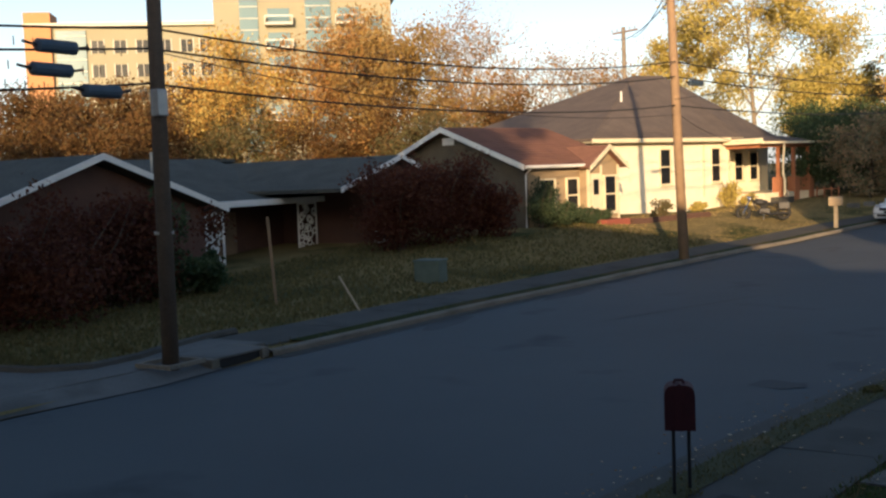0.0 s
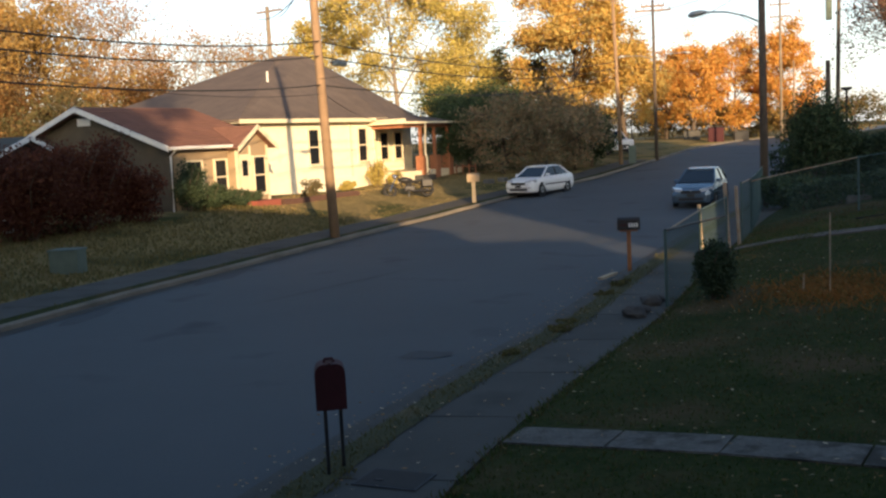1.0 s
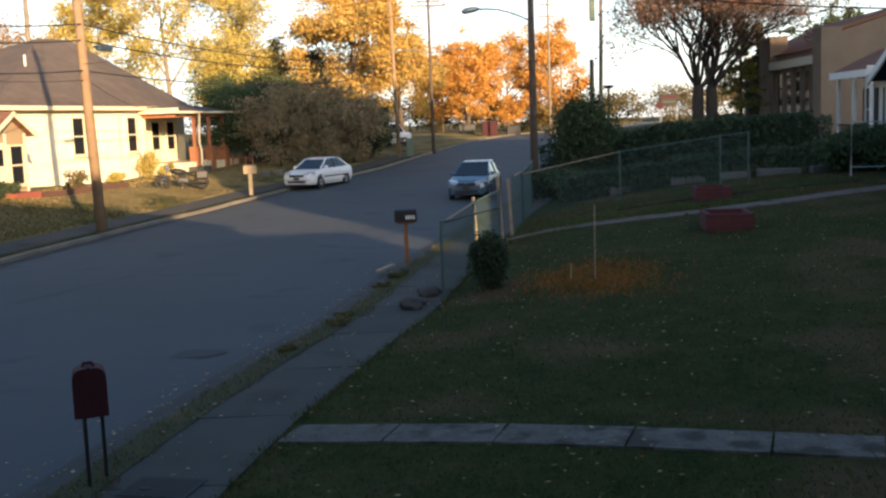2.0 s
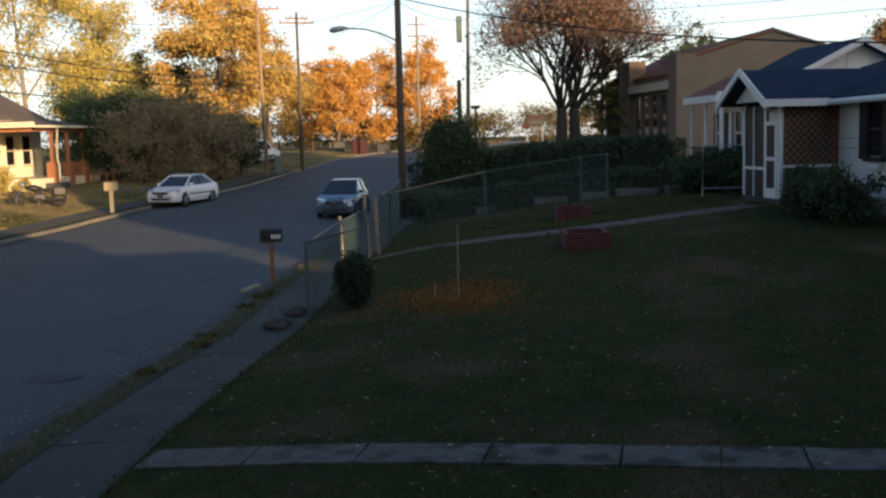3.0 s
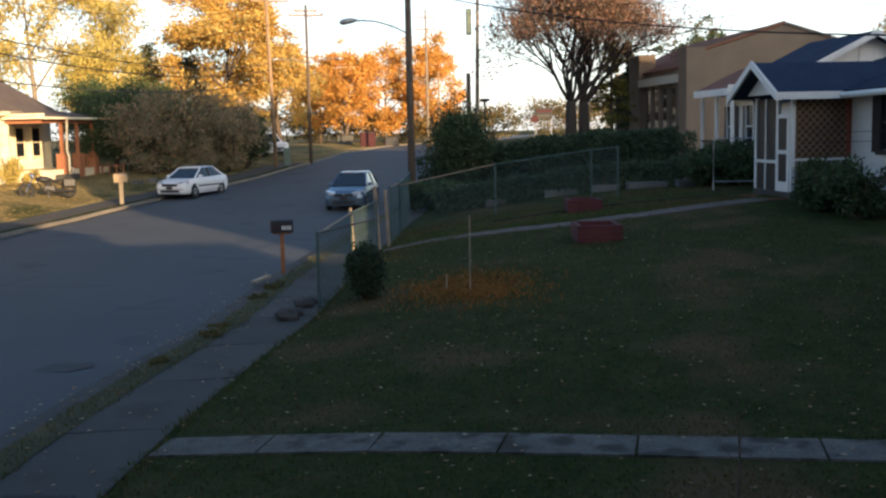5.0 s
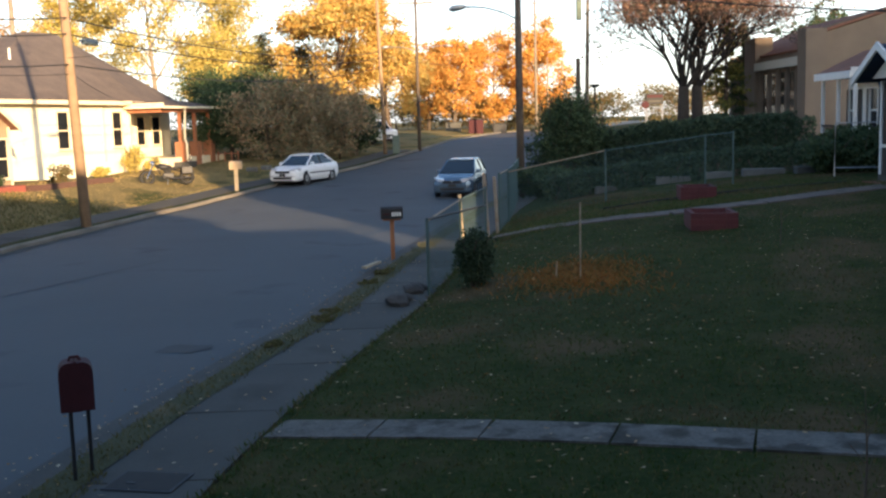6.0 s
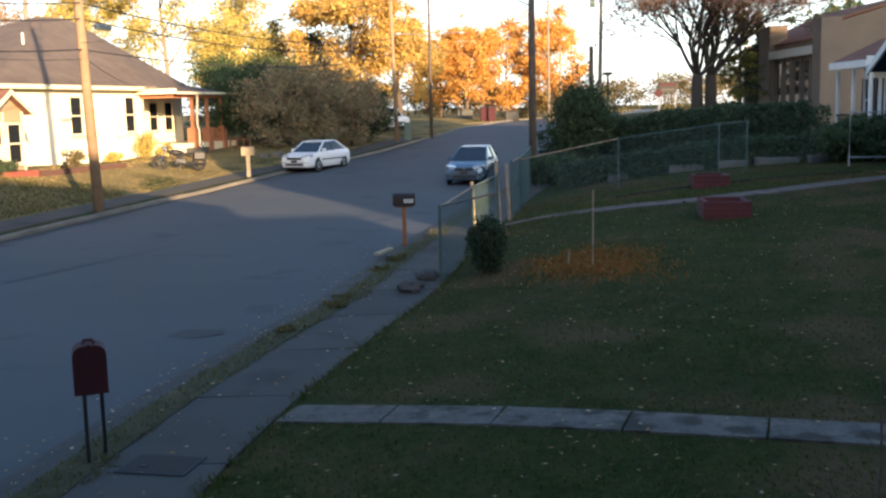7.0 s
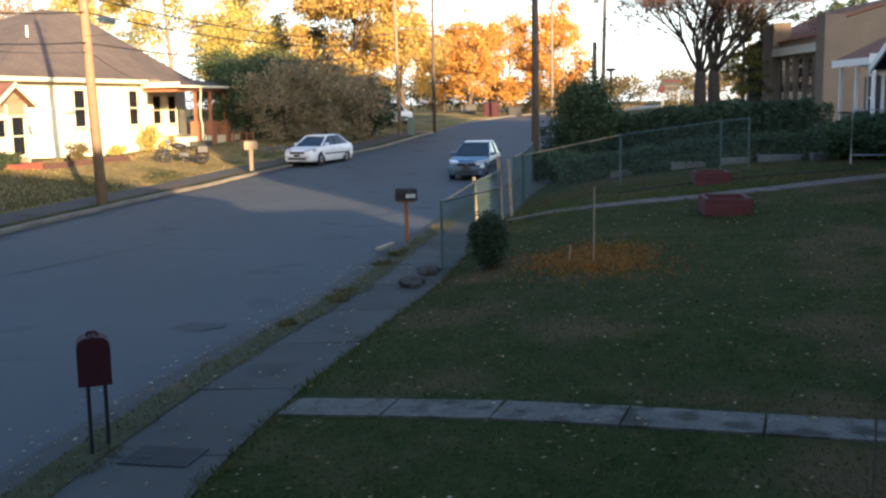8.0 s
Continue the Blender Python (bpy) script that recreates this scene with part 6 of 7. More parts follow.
# the service line to the white house and thin lines over it
wire((3.75, 40.6, 8.75), (14.4, 19.5, 4.9), 0.5, 0.022, "thick twisted service line to the white house")
wire((9.4, 59.2, 10.2), (26, 30, 8.2), 0.4, 0.012)
wire((9.4, 59.2, 9.2), (25, 28, 7.4), 0.4, 0.012)
wire((3.75, 40.6, 8.6), (9.4, 59.2, 10.0), 0.3, 0.014)
wire((12.3, 23.1, 1.95), (12.9, 17.4, 2.1), 0.05, 0.025, "thick black cable across the house front")
wire((11.8, 27.0, 2.95), (13.1, 16.5, 3.15), 0.05, 0.006)
wire((11.8, 27.0, 2.75), (13.1, 16.5, 2.9), 0.05, 0.006)

# sleeves and drop loops on the wires left of the first pole
for i, (x, y, z) in enumerate(((-12.98, 9.75, 5.43), (-13.0, 9.65, 5.08), (-12.98, 10.55, 4.8))):
    sp = thing("splice_case", pose(x, y, z) @ Matrix.Scale(0.78, 4), "blue-grey cylindrical cable splice case on the wire", "splice case", "splice cases")
    part("case", Shape().tube([(0, -0.46, 0), (0, -0.42, 0), (0, 0.42, 0), (0, 0.46, 0)], [0.08, 0.135, 0.135, 0.08], 12), M["splice"], sp, smooth=False)
    for e in (-1, 1):
        part("clamp", Shape().tube([(0, e * 0.75, 0.05), (0, e * 0.46, 0.0)], 0.03, 6), M["black"], sp)
    for k in range(10):
        yy = -2.2 + k * 0.42
        if abs(yy) > 0.5:
            part("hanger", Shape().tube([(0, yy, -0.05), (0, yy, 0.12)], 0.012, 5), M["black"], sp)


mid_case = thing("splice_case", pose(-11.05, 34.6, 6.12, 0, 0, -13.4), "blue-grey cable splice case on the wire past the sunlit pole", "splice case", "splice cases")
part("case", Shape().tube([(0, -0.42, 0), (0, -0.38, 0), (0, 0.38, 0), (0, 0.42, 0)], [0.06, 0.1, 0.1, 0.06], 12), M["splice"], mid_case)
part("clamp", Shape().tube([(0, -0.6, 0.02), (0, -0.42, 0)], 0.03, 6), M["black"], mid_case)


def sapling(x, y, h, seed):
    """A thin bare shoot with a few side twigs."""
    r = random.Random(seed)
    t = thing("bare_sapling", pose(x, y, ground_z(x, y) - 0.03), "thin bare brown sapling standing in the lawn", "sapling")
    part("stem", Shape().tube([(0, 0, 0), (0.02, 0.01, h * 0.5), (-0.01, 0, h)], [0.011, 0.008, 0.003], 6), M["bark"], t)
    for k in range(7):
        z = h * (0.3 + 0.09 * k)
        a = r.uniform(0, 6.28)
        part("twig", Shape().tube([(0.01, 0, z), (0.12 * math.cos(a), 0.12 * math.sin(a), z + 0.14)], [0.005, 0.002], 4), M["bark"], t)


sapling(2.95, 6.75, 1.0, 4)
sapling(6.35, 18.2, 0.8, 5)

# clods of soil and grass that creep over the pavement edge
for i, (x, y, w) in enumerate([(-1.72, 16.0, 0.24), (-1.6, 16.7, 0.18), (-0.95, 20.9, 0.26), (-2.2, 14.2, 0.18), (-1.15, 19.6, 0.18)]):
    bush("grass_clump", x, y, w * 1.6, w * 2.4, w * 0.42, 300 + i, "blade_verge", "ragged clump of dry grass at the pavement edge", n=500, size=0.035, category="grass", stems=3, group="pavement clumps", z=0.12)


single("garden_hose", Shape().tube([(x, y, ground_z(x, y) + 0.03) for x, y in ((4.7, 27.2), (6.0, 26.9), (7.2, 26.75), (8.4, 26.6), (9.6, 26.5), (11.0, 26.6))], 0.022, 6), M["cable"], "dark garden hose lying along the lawn", "hose", smooth=True)


# ---- wire fence of the neighbour's garden ----
def fence_run(f, pts, h, pitch):
    """Posts, rails and a woven wire net along a line of the garden."""
    for i in range(len(pts) - 1):
        (x0, y0), (x1, y1) = pts[i], pts[i + 1]
        z0, z1 = ground_z(x0, y0), ground_z(x1, y1)
        a, b = Vector((x0, y0, z0)), Vector((x1, y1, z1))
        L = (b - a).length
        part("top_rail", Shape().tube([a + Vector((0, 0, h)), b + Vector((0, 0, h))], 0.019, 6), M["rust"] if i == 0 else M["link"], f)
        net = Shape()
        k = -int(h / pitch)
        while k * pitch < L:
            for s in (1, -1):
                t0, t1 = k * pitch, k * pitch + h
                u0, u1 = max(0, t0), min(L, t1)
                if u1 > u0:
                    h0, h1 = (u0 - t0), (u1 - t0)
                    if s < 0:
                        h0, h1 = h - h0, h - h1
                    p, q = a.lerp(b, u0 / L) + Vector((0, 0, h0)), a.lerp(b, u1 / L) + Vector((0, 0, h1))
                    net.tube([p, q], 0.0022, 3, cap=False)
            k += 1
        part("wire_net", net, M["link"], f, "woven green-grey wire mesh")
    for x, y in pts:
        z = ground_z(x, y)
        part("post", Shape().tube([(x, y, z - 0.1), (x, y, z + h + 0.04)], 0.028, 8), M["link"], f)


fence = thing("street_fence", pose(0, 0, 0), "sagging chain-link fence with rusty rails along the pavement", "fence")
fence_run(fence, [(-0.02, 18.0), (0.72, 22.6), (1.5, 26.4)], 1.35, 0.1)
part("bar", Shape().tube([(-0.02, 18.0, 1.48), (1.5, 26.4, 1.0)], 0.025, 6), M["black"], fence, "loose dark bar")
part("post", Shape().tube([(0.78, 22.9, 0.15), (0.72, 22.9, 1.55)], 0.04, 8), M["plank"], fence, "pale painted post")
part("gate_post", Shape().tube([(1.58, 26.9, 0.1), (1.5, 26.9, 1.8)], 0.05, 8), M["rust"], fence, "leaning rusty gate post")
part("gate_post", Shape().tube([(1.85, 27.0, 0.1), (1.78, 27.0, 1.7)], 0.045, 8), M["rust"], fence)
fence2 = thing("street_fence", pose(0, 0, 0), "green chain-link fence running up to the lamp pole", "fence")
fence_run(fence2, [(1.95, 27.6), (2.4, 30.2), (3.0, 35.0), (3.6, 40.0)], 1.55, 0.09)
fence3 = thing("garden_fence", pose(0, 0, 0), "chain-link fence climbing across the garden", "fence")
fence_run(fence3, [(2.4, 30.2), (5.2, 29.6), (7.95, 29.0), (8.7, 28.85)], 1.48, 0.09)
fence4 = thing("side_fence", pose(0, 0, 0), "dark chain-link fence beside the white house corner", "fence")
fence_run(fence4, [(12.45, 18.15), (14.9, 16.4)], 1.6, 0.07)
gatef = thing("garden_gate", pose(0, 0, 0), "tall wire garden gate by the porch", "gate")
z = ground_z(11.7, 28.7)
part("frame", Shape().tube([(11.5, 28.6, z), (11.5, 28.6, z + 1.5), (12.9, 28.2, z + 1.5), (12.9, 28.2, z)], 0.03, 6), M["steel"], gatef)
part("gate_rail", Shape().tube([(11.5, 28.6, z + 0.25), (12.9, 28.2, z + 0.25)], 0.02, 6), M["steel"], gatef)

# stone border blocks
for i, (x, y, w) in enumerate([(8.0, 33.0, 1.1), (9.4, 32.6, 0.9), (10.6, 32.0, 1.3), (11.9, 31.4, 1.0), (5.9, 33.6, 0.7)]):
    zz = ground_z(x, y)
    single("wall_block", Shape().box(-w / 2, w / 2, -0.18, 0.18, -0.1, 0.2), M["block"], "rough pale stone block edging the garden bed", "stone", bevel=0.03, m=pose(x, y, zz, 0, 0, -12 + i * 3), group="stone border")

# red planters on the lawn
def planter(x, y, w, d, h, rz):
    z = ground_z(x, y) + 0.02
    p = thing("brick_planter", pose(x, y, z - 0.05, 0, 0, rz), "low faded-red brick planter box on the lawn", "planter", "red planters")
    part("soil", Shape().box(-w / 2 + 0.1, w / 2 - 0.1, -d / 2 + 0.1, d / 2 - 0.1, 0, 0.06), M["mulch"], p)
    rows = 3
    bh = h / rows
    for r in range(rows):
        for side in range(4):
            L = w if side < 2 else d
            nb = max(2, round(L / 0.24))
            for k in range(nb):
                u = -L / 2 + (k + 0.5) * L / nb
                bl = L / nb - 0.005
                z0 = r * bh
                if side < 2:
                    s = Shape().box(u - bl / 2, u + bl / 2, (-d / 2) if side == 0 else (d / 2 - 0.1), (-d / 2 + 0.1) if side == 0 else d / 2, z0, z0 + bh - 0.004)
                else:
                    if abs(u) > d / 2 - 0.1:
                        continue
                    s = Shape().box((-w / 2) if side == 2 else (w / 2 - 0.1), (-w / 2 + 0.1) if side == 2 else w / 2, u - bl / 2, u + bl / 2, z0, z0 + bh - 0.004)
                part("brick", s, M["redpaint"], p)


planter(5.95, 21.3, 0.95, 1.25, 0.36, -8)
planter(7.05, 26.6, 0.9, 1.1, 0.34, -8)


# low red brick border along the foot of the yard by the entry bay
def brick_border():
    (x0, y0), (x1, y1) = (-16.0, 40.9), (-14.5, 47.6)
    L = math.hypot(x1 - x0, y1 - y0)
    e = thing("brick_border", pose(x0, y0, 0, 0, 0, math.degrees(math.atan2(y1 - y0, x1 - x0))), "low red-brown brick border along the house bed", "garden edging")
    for r in range(3):
        for k in range(int(L / 0.3)):
            u = (k + 0.5 * (r % 2)) * 0.3
            f = u / L
            z = ground_z(x0 + (x1 - x0) * f, y0 + (y1 - y0) * f) - 0.05 + r * 0.09
            part("brick", Shape().box(u, u + 0.29, -0.07, 0.07, z, z + 0.085), M["darkbrick"], e)
    part("bed_soil", Shape().box(0, L, 0.07, 0.7, 0.75, 0.98), M["mulch"], e)


brick_border()


# ---- mailboxes ----
def near_mailbox():
    z = road_z(9) + 0.13
    m = thing("mailbox", pose(-3.17, 8.95, z, 0, 0, 20), "dark maroon metal mailbox on two thin black posts", "mailbox", "mailboxes")
    w, h = 0.145, 0.44
    out = [(-w, 0.0), (w, 0.0)] + [(w * math.copysign(abs(math.cos(a)) ** 0.55, math.cos(a)), h - 0.13 + 0.13 * abs(math.sin(a)) ** 0.75) for a in np.linspace(0.0, math.pi, 14)]
    part("box", Shape().prism([(x, zz + 0.62) for x, zz in out], -0.12, 0.12, "y"), M["maroon"], m, "maroon box with a rounded top", smooth=False)
    part("ridge", Shape().prism([(-0.045, 0.62), (0.03, 0.62), (0.03, 1.05), (0.0, 1.075), (-0.045, 1.05)], -0.135, 0.135, "y"), M["maroon"], m)
    part("handle", Shape().tube([(-0.05, 0, 1.05), (-0.04, 0, 1.09), (0.03, 0, 1.09), (0.05, 0, 1.05)], 0.015, 6), M["maroon"], m)
    for x, y in ((-0.065, -0.09), (0.085, 0.12)):
        part("post", Shape().tube([(x, y, -0.12), (x, y, 0.63)], 0.018, 8), M["black"], m, "thin black post")


near_mailbox()
mb = thing("mailbox", pose(-0.82, 23.0, 0.1, 0, 0, 5), "dark rural mailbox with pale number marks on an orange post", "mailbox", "mailboxes")
part("box", Shape().box(-0.25, 0.25, -0.1, 0.1, 0.94, 1.16).tube([(-0.25, 0, 1.12), (0.25, 0, 1.12)], 0.1, 12), M["black"], mb, "dark arched box")
for k in range(4):
    part("mark", Shape().box(0.0 + k * 0.055, 0.035 + k * 0.055, -0.106, -0.1, 1.0, 1.09), M["trim"], mb, "pale number mark")
part("name_mark", Shape().box(-0.2, -0.05, -0.106, -0.1, 1.03, 1.07), M["maroon"], mb)
part("post", Shape().box(-0.045, 0.045, -0.045, 0.045, -0.1, 0.94), M["wood_orange"], mb, "orange-brown wooden post", bevel=0.006)
part("bracket", Shape().box(-0.2, 0.2, -0.05, 0.05, 0.9, 0.94), M["wood_orange"], mb)
mb3 = thing("mailbox", pose(-8.8, 47.2, road_z(47) + 0.12, 0, 0, 10), "tan mailbox on a pale wooden post in the sun", "mailbox", "mailboxes")
part("box", Shape().box(-0.3, 0.3, -0.14, 0.14, 1.0, 1.28).tube([(-0.3, 0, 1.26), (0.3, 0, 1.26)], 0.14, 12), M["tan"], mb3)
part("post", Shape().box(-0.09, 0.09, -0.07, 0.07, -0.1, 1.0), M["plank"], mb3, bevel=0.006)

# utility box, stakes, rods, debris
ub = thing("utility_box", pose(-15.9, 24.6, ground_z(-15.9, 24.6), 0, 0, 8), "pale green steel utility cabinet on the lawn", "utility box")
part("body", Shape().box(-0.4, 0.4, -0.3, 0.3, -0.05, 0.6), M["cabinet"], ub, bevel=0.02)
part("lid", Shape().box(-0.43, 0.43, -0.33, 0.33, 0.6, 0.66), M["cabinet"], ub, bevel=0.02)
ub2 = thing("utility_box", pose(-2.0, 68.3, ground_z(-2.2, 68.3), 0, 0, 8), "pale green utility pedestal by the pole", "utility box")
part("body", Shape().box(-0.22, 0.22, -0.22, 0.22, -0.05, 1.2), M["cabinet"], ub2, bevel=0.02)
z = ground_z(-16.9, 18.9)
single("survey_stake", Shape().box(-0.035, 0.035, -0.02, 0.02, -0.1, 2.25), M["wood"], "tall pale stake standing in the lawn", "stake", m=pose(-16.9, 18.9, z, 0, -3, 40))
single("leaning_stick", Shape().tube([(0, 0, 0), (-0.95, 0.5, 0.75)], 0.03, 6), M["plank"], "thin pale stick leaning on the lawn edge", "stick", m=pose(-14.4, 19.0, 0.12))
z = ground_z(2.56, 17.1)
rod = single("garden_rod", Shape().tube([(0, 0, -0.1), (0.01, 0, 1.3)], 0.013, 8), M["rust"], "thin rusty garden rod standing in the lawn", "rod", m=pose(2.56, 17.1, z))
single("garden_rod", Shape().tube([(0, 0, -0.1), (0.02, 0, 0.3)], 0.016, 8), M["rust"], "short rusty stub beside the tall rod", "rod", m=pose(2.18, 17.4, ground_z(2.18, 17.4)))
single("broken_plank", Shape().box(-0.45, 0.45, -0.06, 0.06, 0, 0.05), M["plank"], "broken pale plank lying in the gutter", "plank", bevel=0.008, m=pose(-1.25, 21.9, 0.13, 0, 0, 72))
rng = random.Random(3)
for i, (x, y, r) in enumerate([(-0.55, 17.1, 0.22), (-0.3, 18.3, 0.2), (-0.15, 18.6, 0.13), (-0.42, 17.5, 0.12)]):
    bm = bmesh.new()
    bmesh.ops.create_icosphere(bm, subdivisions=2, radius=r)
    for v in bm.verts:
        v.co *= 1 + 0.35 * noise.noise(v.co * 6 + Vector((i * 3, 0, 0)))
        v.co.z *= 0.6
    me = bpy.data.meshes.new("rock")
    bm.to_mesh(me)
    bm.free()
    me.materials.append(M["rock"])
    ob = new("rock", me)
    ob.matrix_world = pose(x, y, 0.15 + r * 0.2)
    tagged(ob, "rough grey rock at the pavement edge", "rock", "pavement rocks")


# ---- vehicles: local x forward, y to the left ----
def loft(sections, close=True):
    n = len(sections[0])
    vs = [p for s in sections for p in s]
    fs = []
    for i in range(len(sections) - 1):
        fs += [(i * n + j, i * n + (j + 1) % n, (i + 1) * n + (j + 1) % n, (i + 1) * n + j) for j in range(n)]
    fs += [tuple(range(n - 1, -1, -1)), tuple(range((len(sections) - 1) * n, len(sections) * n))]
    return Shape().add(vs, fs)


def car(m, paint, label, body_rows, cabin_rows, wheels, r, width, name="car", glass_tint="carglass"):
    c = thing(name, m, label, "car", "parked cars")

    def sec(x, z0, z1, w):
        return [(x, -w * 0.9, z0), (x, -w, z0 + (z1 - z0) * 0.25), (x, -w, z0 + (z1 - z0) * 0.72), (x, -w * 0.9, z1), (x, w * 0.9, z1), (x, w, z0 + (z1 - z0) * 0.72), (x, w, z0 + (z1 - z0) * 0.25), (x, w * 0.9, z0)]
    part("body", loft([sec(*q) for q in body_rows]), M[paint], c, "glossy painted body", smooth=False, bevel=0.03)
    # cabin: glass core, painted roof and pillars
    core = [[(x, -wb, zb), (x, -wt, zt), (x, wt, zt), (x, wb, zb)] for x, zb, zt, wb, wt in cabin_rows]
    part("glazing", loft(core), M[glass_tint], c, "dark tinted glazing")
    x1, zb1, zt1, wb1, wt1 = cabin_rows[1]
    x2, zb2, zt2, wb2, wt2 = cabin_rows[-2]
    xf, zbf, ztf, wbf, wtf = cabin_rows[0]
    xr, zbr, ztr, wbr, wtr = cabin_rows[-1]
    part("roof", loft([[(x1 + 0.05, -wt1, zt1 - 0.03), (x1 + 0.05, -wt1 * 0.9, zt1 + 0.03), (x1 + 0.05, wt1 * 0.9, zt1 + 0.03), (x1 + 0.05, wt1, zt1 - 0.03)],
                       [((x1 + x2) / 2, -wt1 - 0.01, zt1 + 0.01), ((x1 + x2) / 2, -wt1 * 0.9, zt1 + 0.07), ((x1 + x2) / 2, wt1 * 0.9, zt1 + 0.07), ((x1 + x2) / 2, wt1 + 0.01, zt1 + 0.01)],
                       [(x2 - 0.05, -wt2, zt2 - 0.03), (x2 - 0.05, -wt2 * 0.9, zt2 + 0.03), (x2 - 0.05, wt2 * 0.9, zt2 + 0.03), (x2 - 0.05, wt2, zt2 - 0.03)]]), M[paint], c)
    for s in (1, -1):
        part("pillar", Shape().tube([(xf, s * wbf * 1.0, zbf), (x1, s * wt1 * 1.0, zt1)], 0.04, 6), M[paint], c)
        part("pillar", Shape().tube([(xr, s * wbr, zbr), (x2, s * wt2, zt2)], 0.05, 6), M[paint], c)
        part("pillar", Shape().tube([((x1 + x2) / 2, s * (wb1 + 0.005), zb1), ((x1 + x2) / 2, s * (wt1 + 0.005), zt1)], 0.035, 6), M["black"], c)
        part("mirror", Shape().box(xf - 0.42, xf - 0.27, s * (width + 0.02) - 0.09, s * (width + 0.02) + 0.09, zbf + 0.02, zbf + 0.16), M[paint], c, bevel=0.03)
        fx = body_rows[0][0]
        hl = part("headlight", loft([[(fx - 0.02, s * (width - 0.5), 0.6), (fx - 0.02, s * (width - 0.5), 0.74), (fx - 0.06, s * (width - 0.2), 0.78), (fx - 0.06, s * (width - 0.2), 0.62)],
                                     [(fx - 0.35, s * (width - 0.42), 0.68), (fx - 0.35, s * (width - 0.42), 0.8), (fx - 0.42, s * (width - 0.02), 0.84), (fx - 0.42, s * (width - 0.02), 0.7)]]), M["lens"], c, "clear headlamp")
        part("tail_light", Shape().box(body_rows[-1][0] + 0.0, body_rows[-1][0] + 0.1, s * (width - 0.28) - 0.12, s * (width - 0.28) + 0.12, 0.72, 0.9), M["maroon"], c)
        part("side_strip", Shape().box(-1.2, 1.0, s * (width + 0.003) - 0.012, s * (width + 0.003) + 0.012, 0.52, 0.58), M["black"], c)
        for k in (0.35, -0.6):
            part("door_handle", Shape().box(k - 0.09, k + 0.09, s * (width - 0.01) - 0.025, s * (width - 0.01) + 0.025, 0.8, 0.84), M[paint], c)
        for wx in wheels:
            y = s * (width - 0.1)
            part("wheel_arch", Shape().tube([(wx, y + s * 0.085, r), (wx, y + s * 0.095, r)], r + 0.06, 20), M["black"], c)
            wh = part("wheel", Shape().ring((wx, y + s * 0.02, r), "y", r - 0.1, 0.1, 24, 8), M["rubber"], c, "black tyre", smooth=True)
            part("rim", Shape().tube([(wx, y + s * 0.04, r), (wx, y + s * 0.1, r)], r - 0.1, 16), M["steel"], wh)
            part("hub", Shape().tube([(wx, y + s * 0.1, r), (wx, y + s * 0.115, r)], 0.06, 10), M["black"], wh)
    fx = body_rows[0][0]
    part("grille", Shape().box(fx - 0.06, fx + 0.012, -0.4, 0.4, 0.58, 0.7), M["black"], c, "dark grille", bevel=0.01)
    part("badge", Shape().tube([(fx + 0.01, 0, 0.68), (fx + 0.022, 0, 0.68)], 0.045, 10), M["chrome"], c)
    part("lower_intake", Shape().box(fx - 0.05, fx + 0.02, -0.5, 0.5, 0.3, 0.4), M["black"], c, bevel=0.01)
    part("number_plate", Shape().box(fx, fx + 0.03, -0.16, 0.16, 0.46, 0.56), M["concrete"], c, "plain dull number plate")
    part("bumper_line", Shape().box(fx - 0.03, fx + 0.018, -width * 0.85, width * 0.85, 0.425, 0.445), M["black"], c)
    return c


sed = pose(-6.15, 51.7, road_z(51.7) + 0.0, 0, 0, -113)
car(sed, "carwhite", "white four-door sedan parked facing downhill at the kerb",
    [(2.24, 0.24, 0.66, 0.62), (2.12, 0.2, 0.76, 0.78), (1.5, 0.18, 0.88, 0.84), (0.95, 0.18, 0.94, 0.85), (-1.3, 0.18, 0.97, 0.85), (-1.95, 0.2, 0.98, 0.82), (-2.2, 0.26, 0.9, 0.72)],
    [(1.15, 0.92, 0.94, 0.74, 0.7), (0.3, 0.93, 1.4, 0.76, 0.58), (-0.9, 0.94, 1.4, 0.76, 0.58), (-1.75, 0.95, 0.98, 0.72, 0.66)], (1.32, -1.28), 0.31, 0.85)
blu = pose(1.5, 43.9, road_z(44), 0, 0, -103)
car(blu, "carblue", "slate-blue compact hatchback parked facing downhill behind the fence",
    [(2.12, 0.26, 0.6, 0.6), (2.04, 0.2, 0.7, 0.78), (1.75, 0.18, 0.82, 0.83), (1.3, 0.18, 0.92, 0.845), (0.95, 0.18, 0.99, 0.845), (-1.4, 0.18, 1.03, 0.84), (-1.95, 0.22, 1.0, 0.76)],
    [(1.1, 0.94, 0.99, 0.76, 0.72), (0.1, 0.97, 1.47, 0.78, 0.58), (-1.2, 0.98, 1.49, 0.78, 0.58), (-1.9, 1.0, 1.04, 0.72, 0.66)], (1.3, -1.25), 0.31, 0.845)
suv = pose(-4.0, 79.0, ground_z(-4.0, 79.0), 0, 0, -60)
car(suv, "carwhite", "white pickup parked under the trees up the street",
    [(2.4, 0.35, 0.95, 0.75), (2.2, 0.32, 1.05, 0.9), (1.2, 0.3, 1.12, 0.93), (-2.2, 0.3, 1.12, 0.93), (-2.5, 0.36, 1.08, 0.88)],
    [(1.2, 1.08, 1.1, 0.8, 0.78), (0.6, 1.1, 1.75, 0.82, 0.7), (-0.9, 1.1, 1.75, 0.82, 0.7), (-1.3, 1.1, 1.14, 0.8, 0.76)], (1.5, -1.5), 0.38, 0.93)


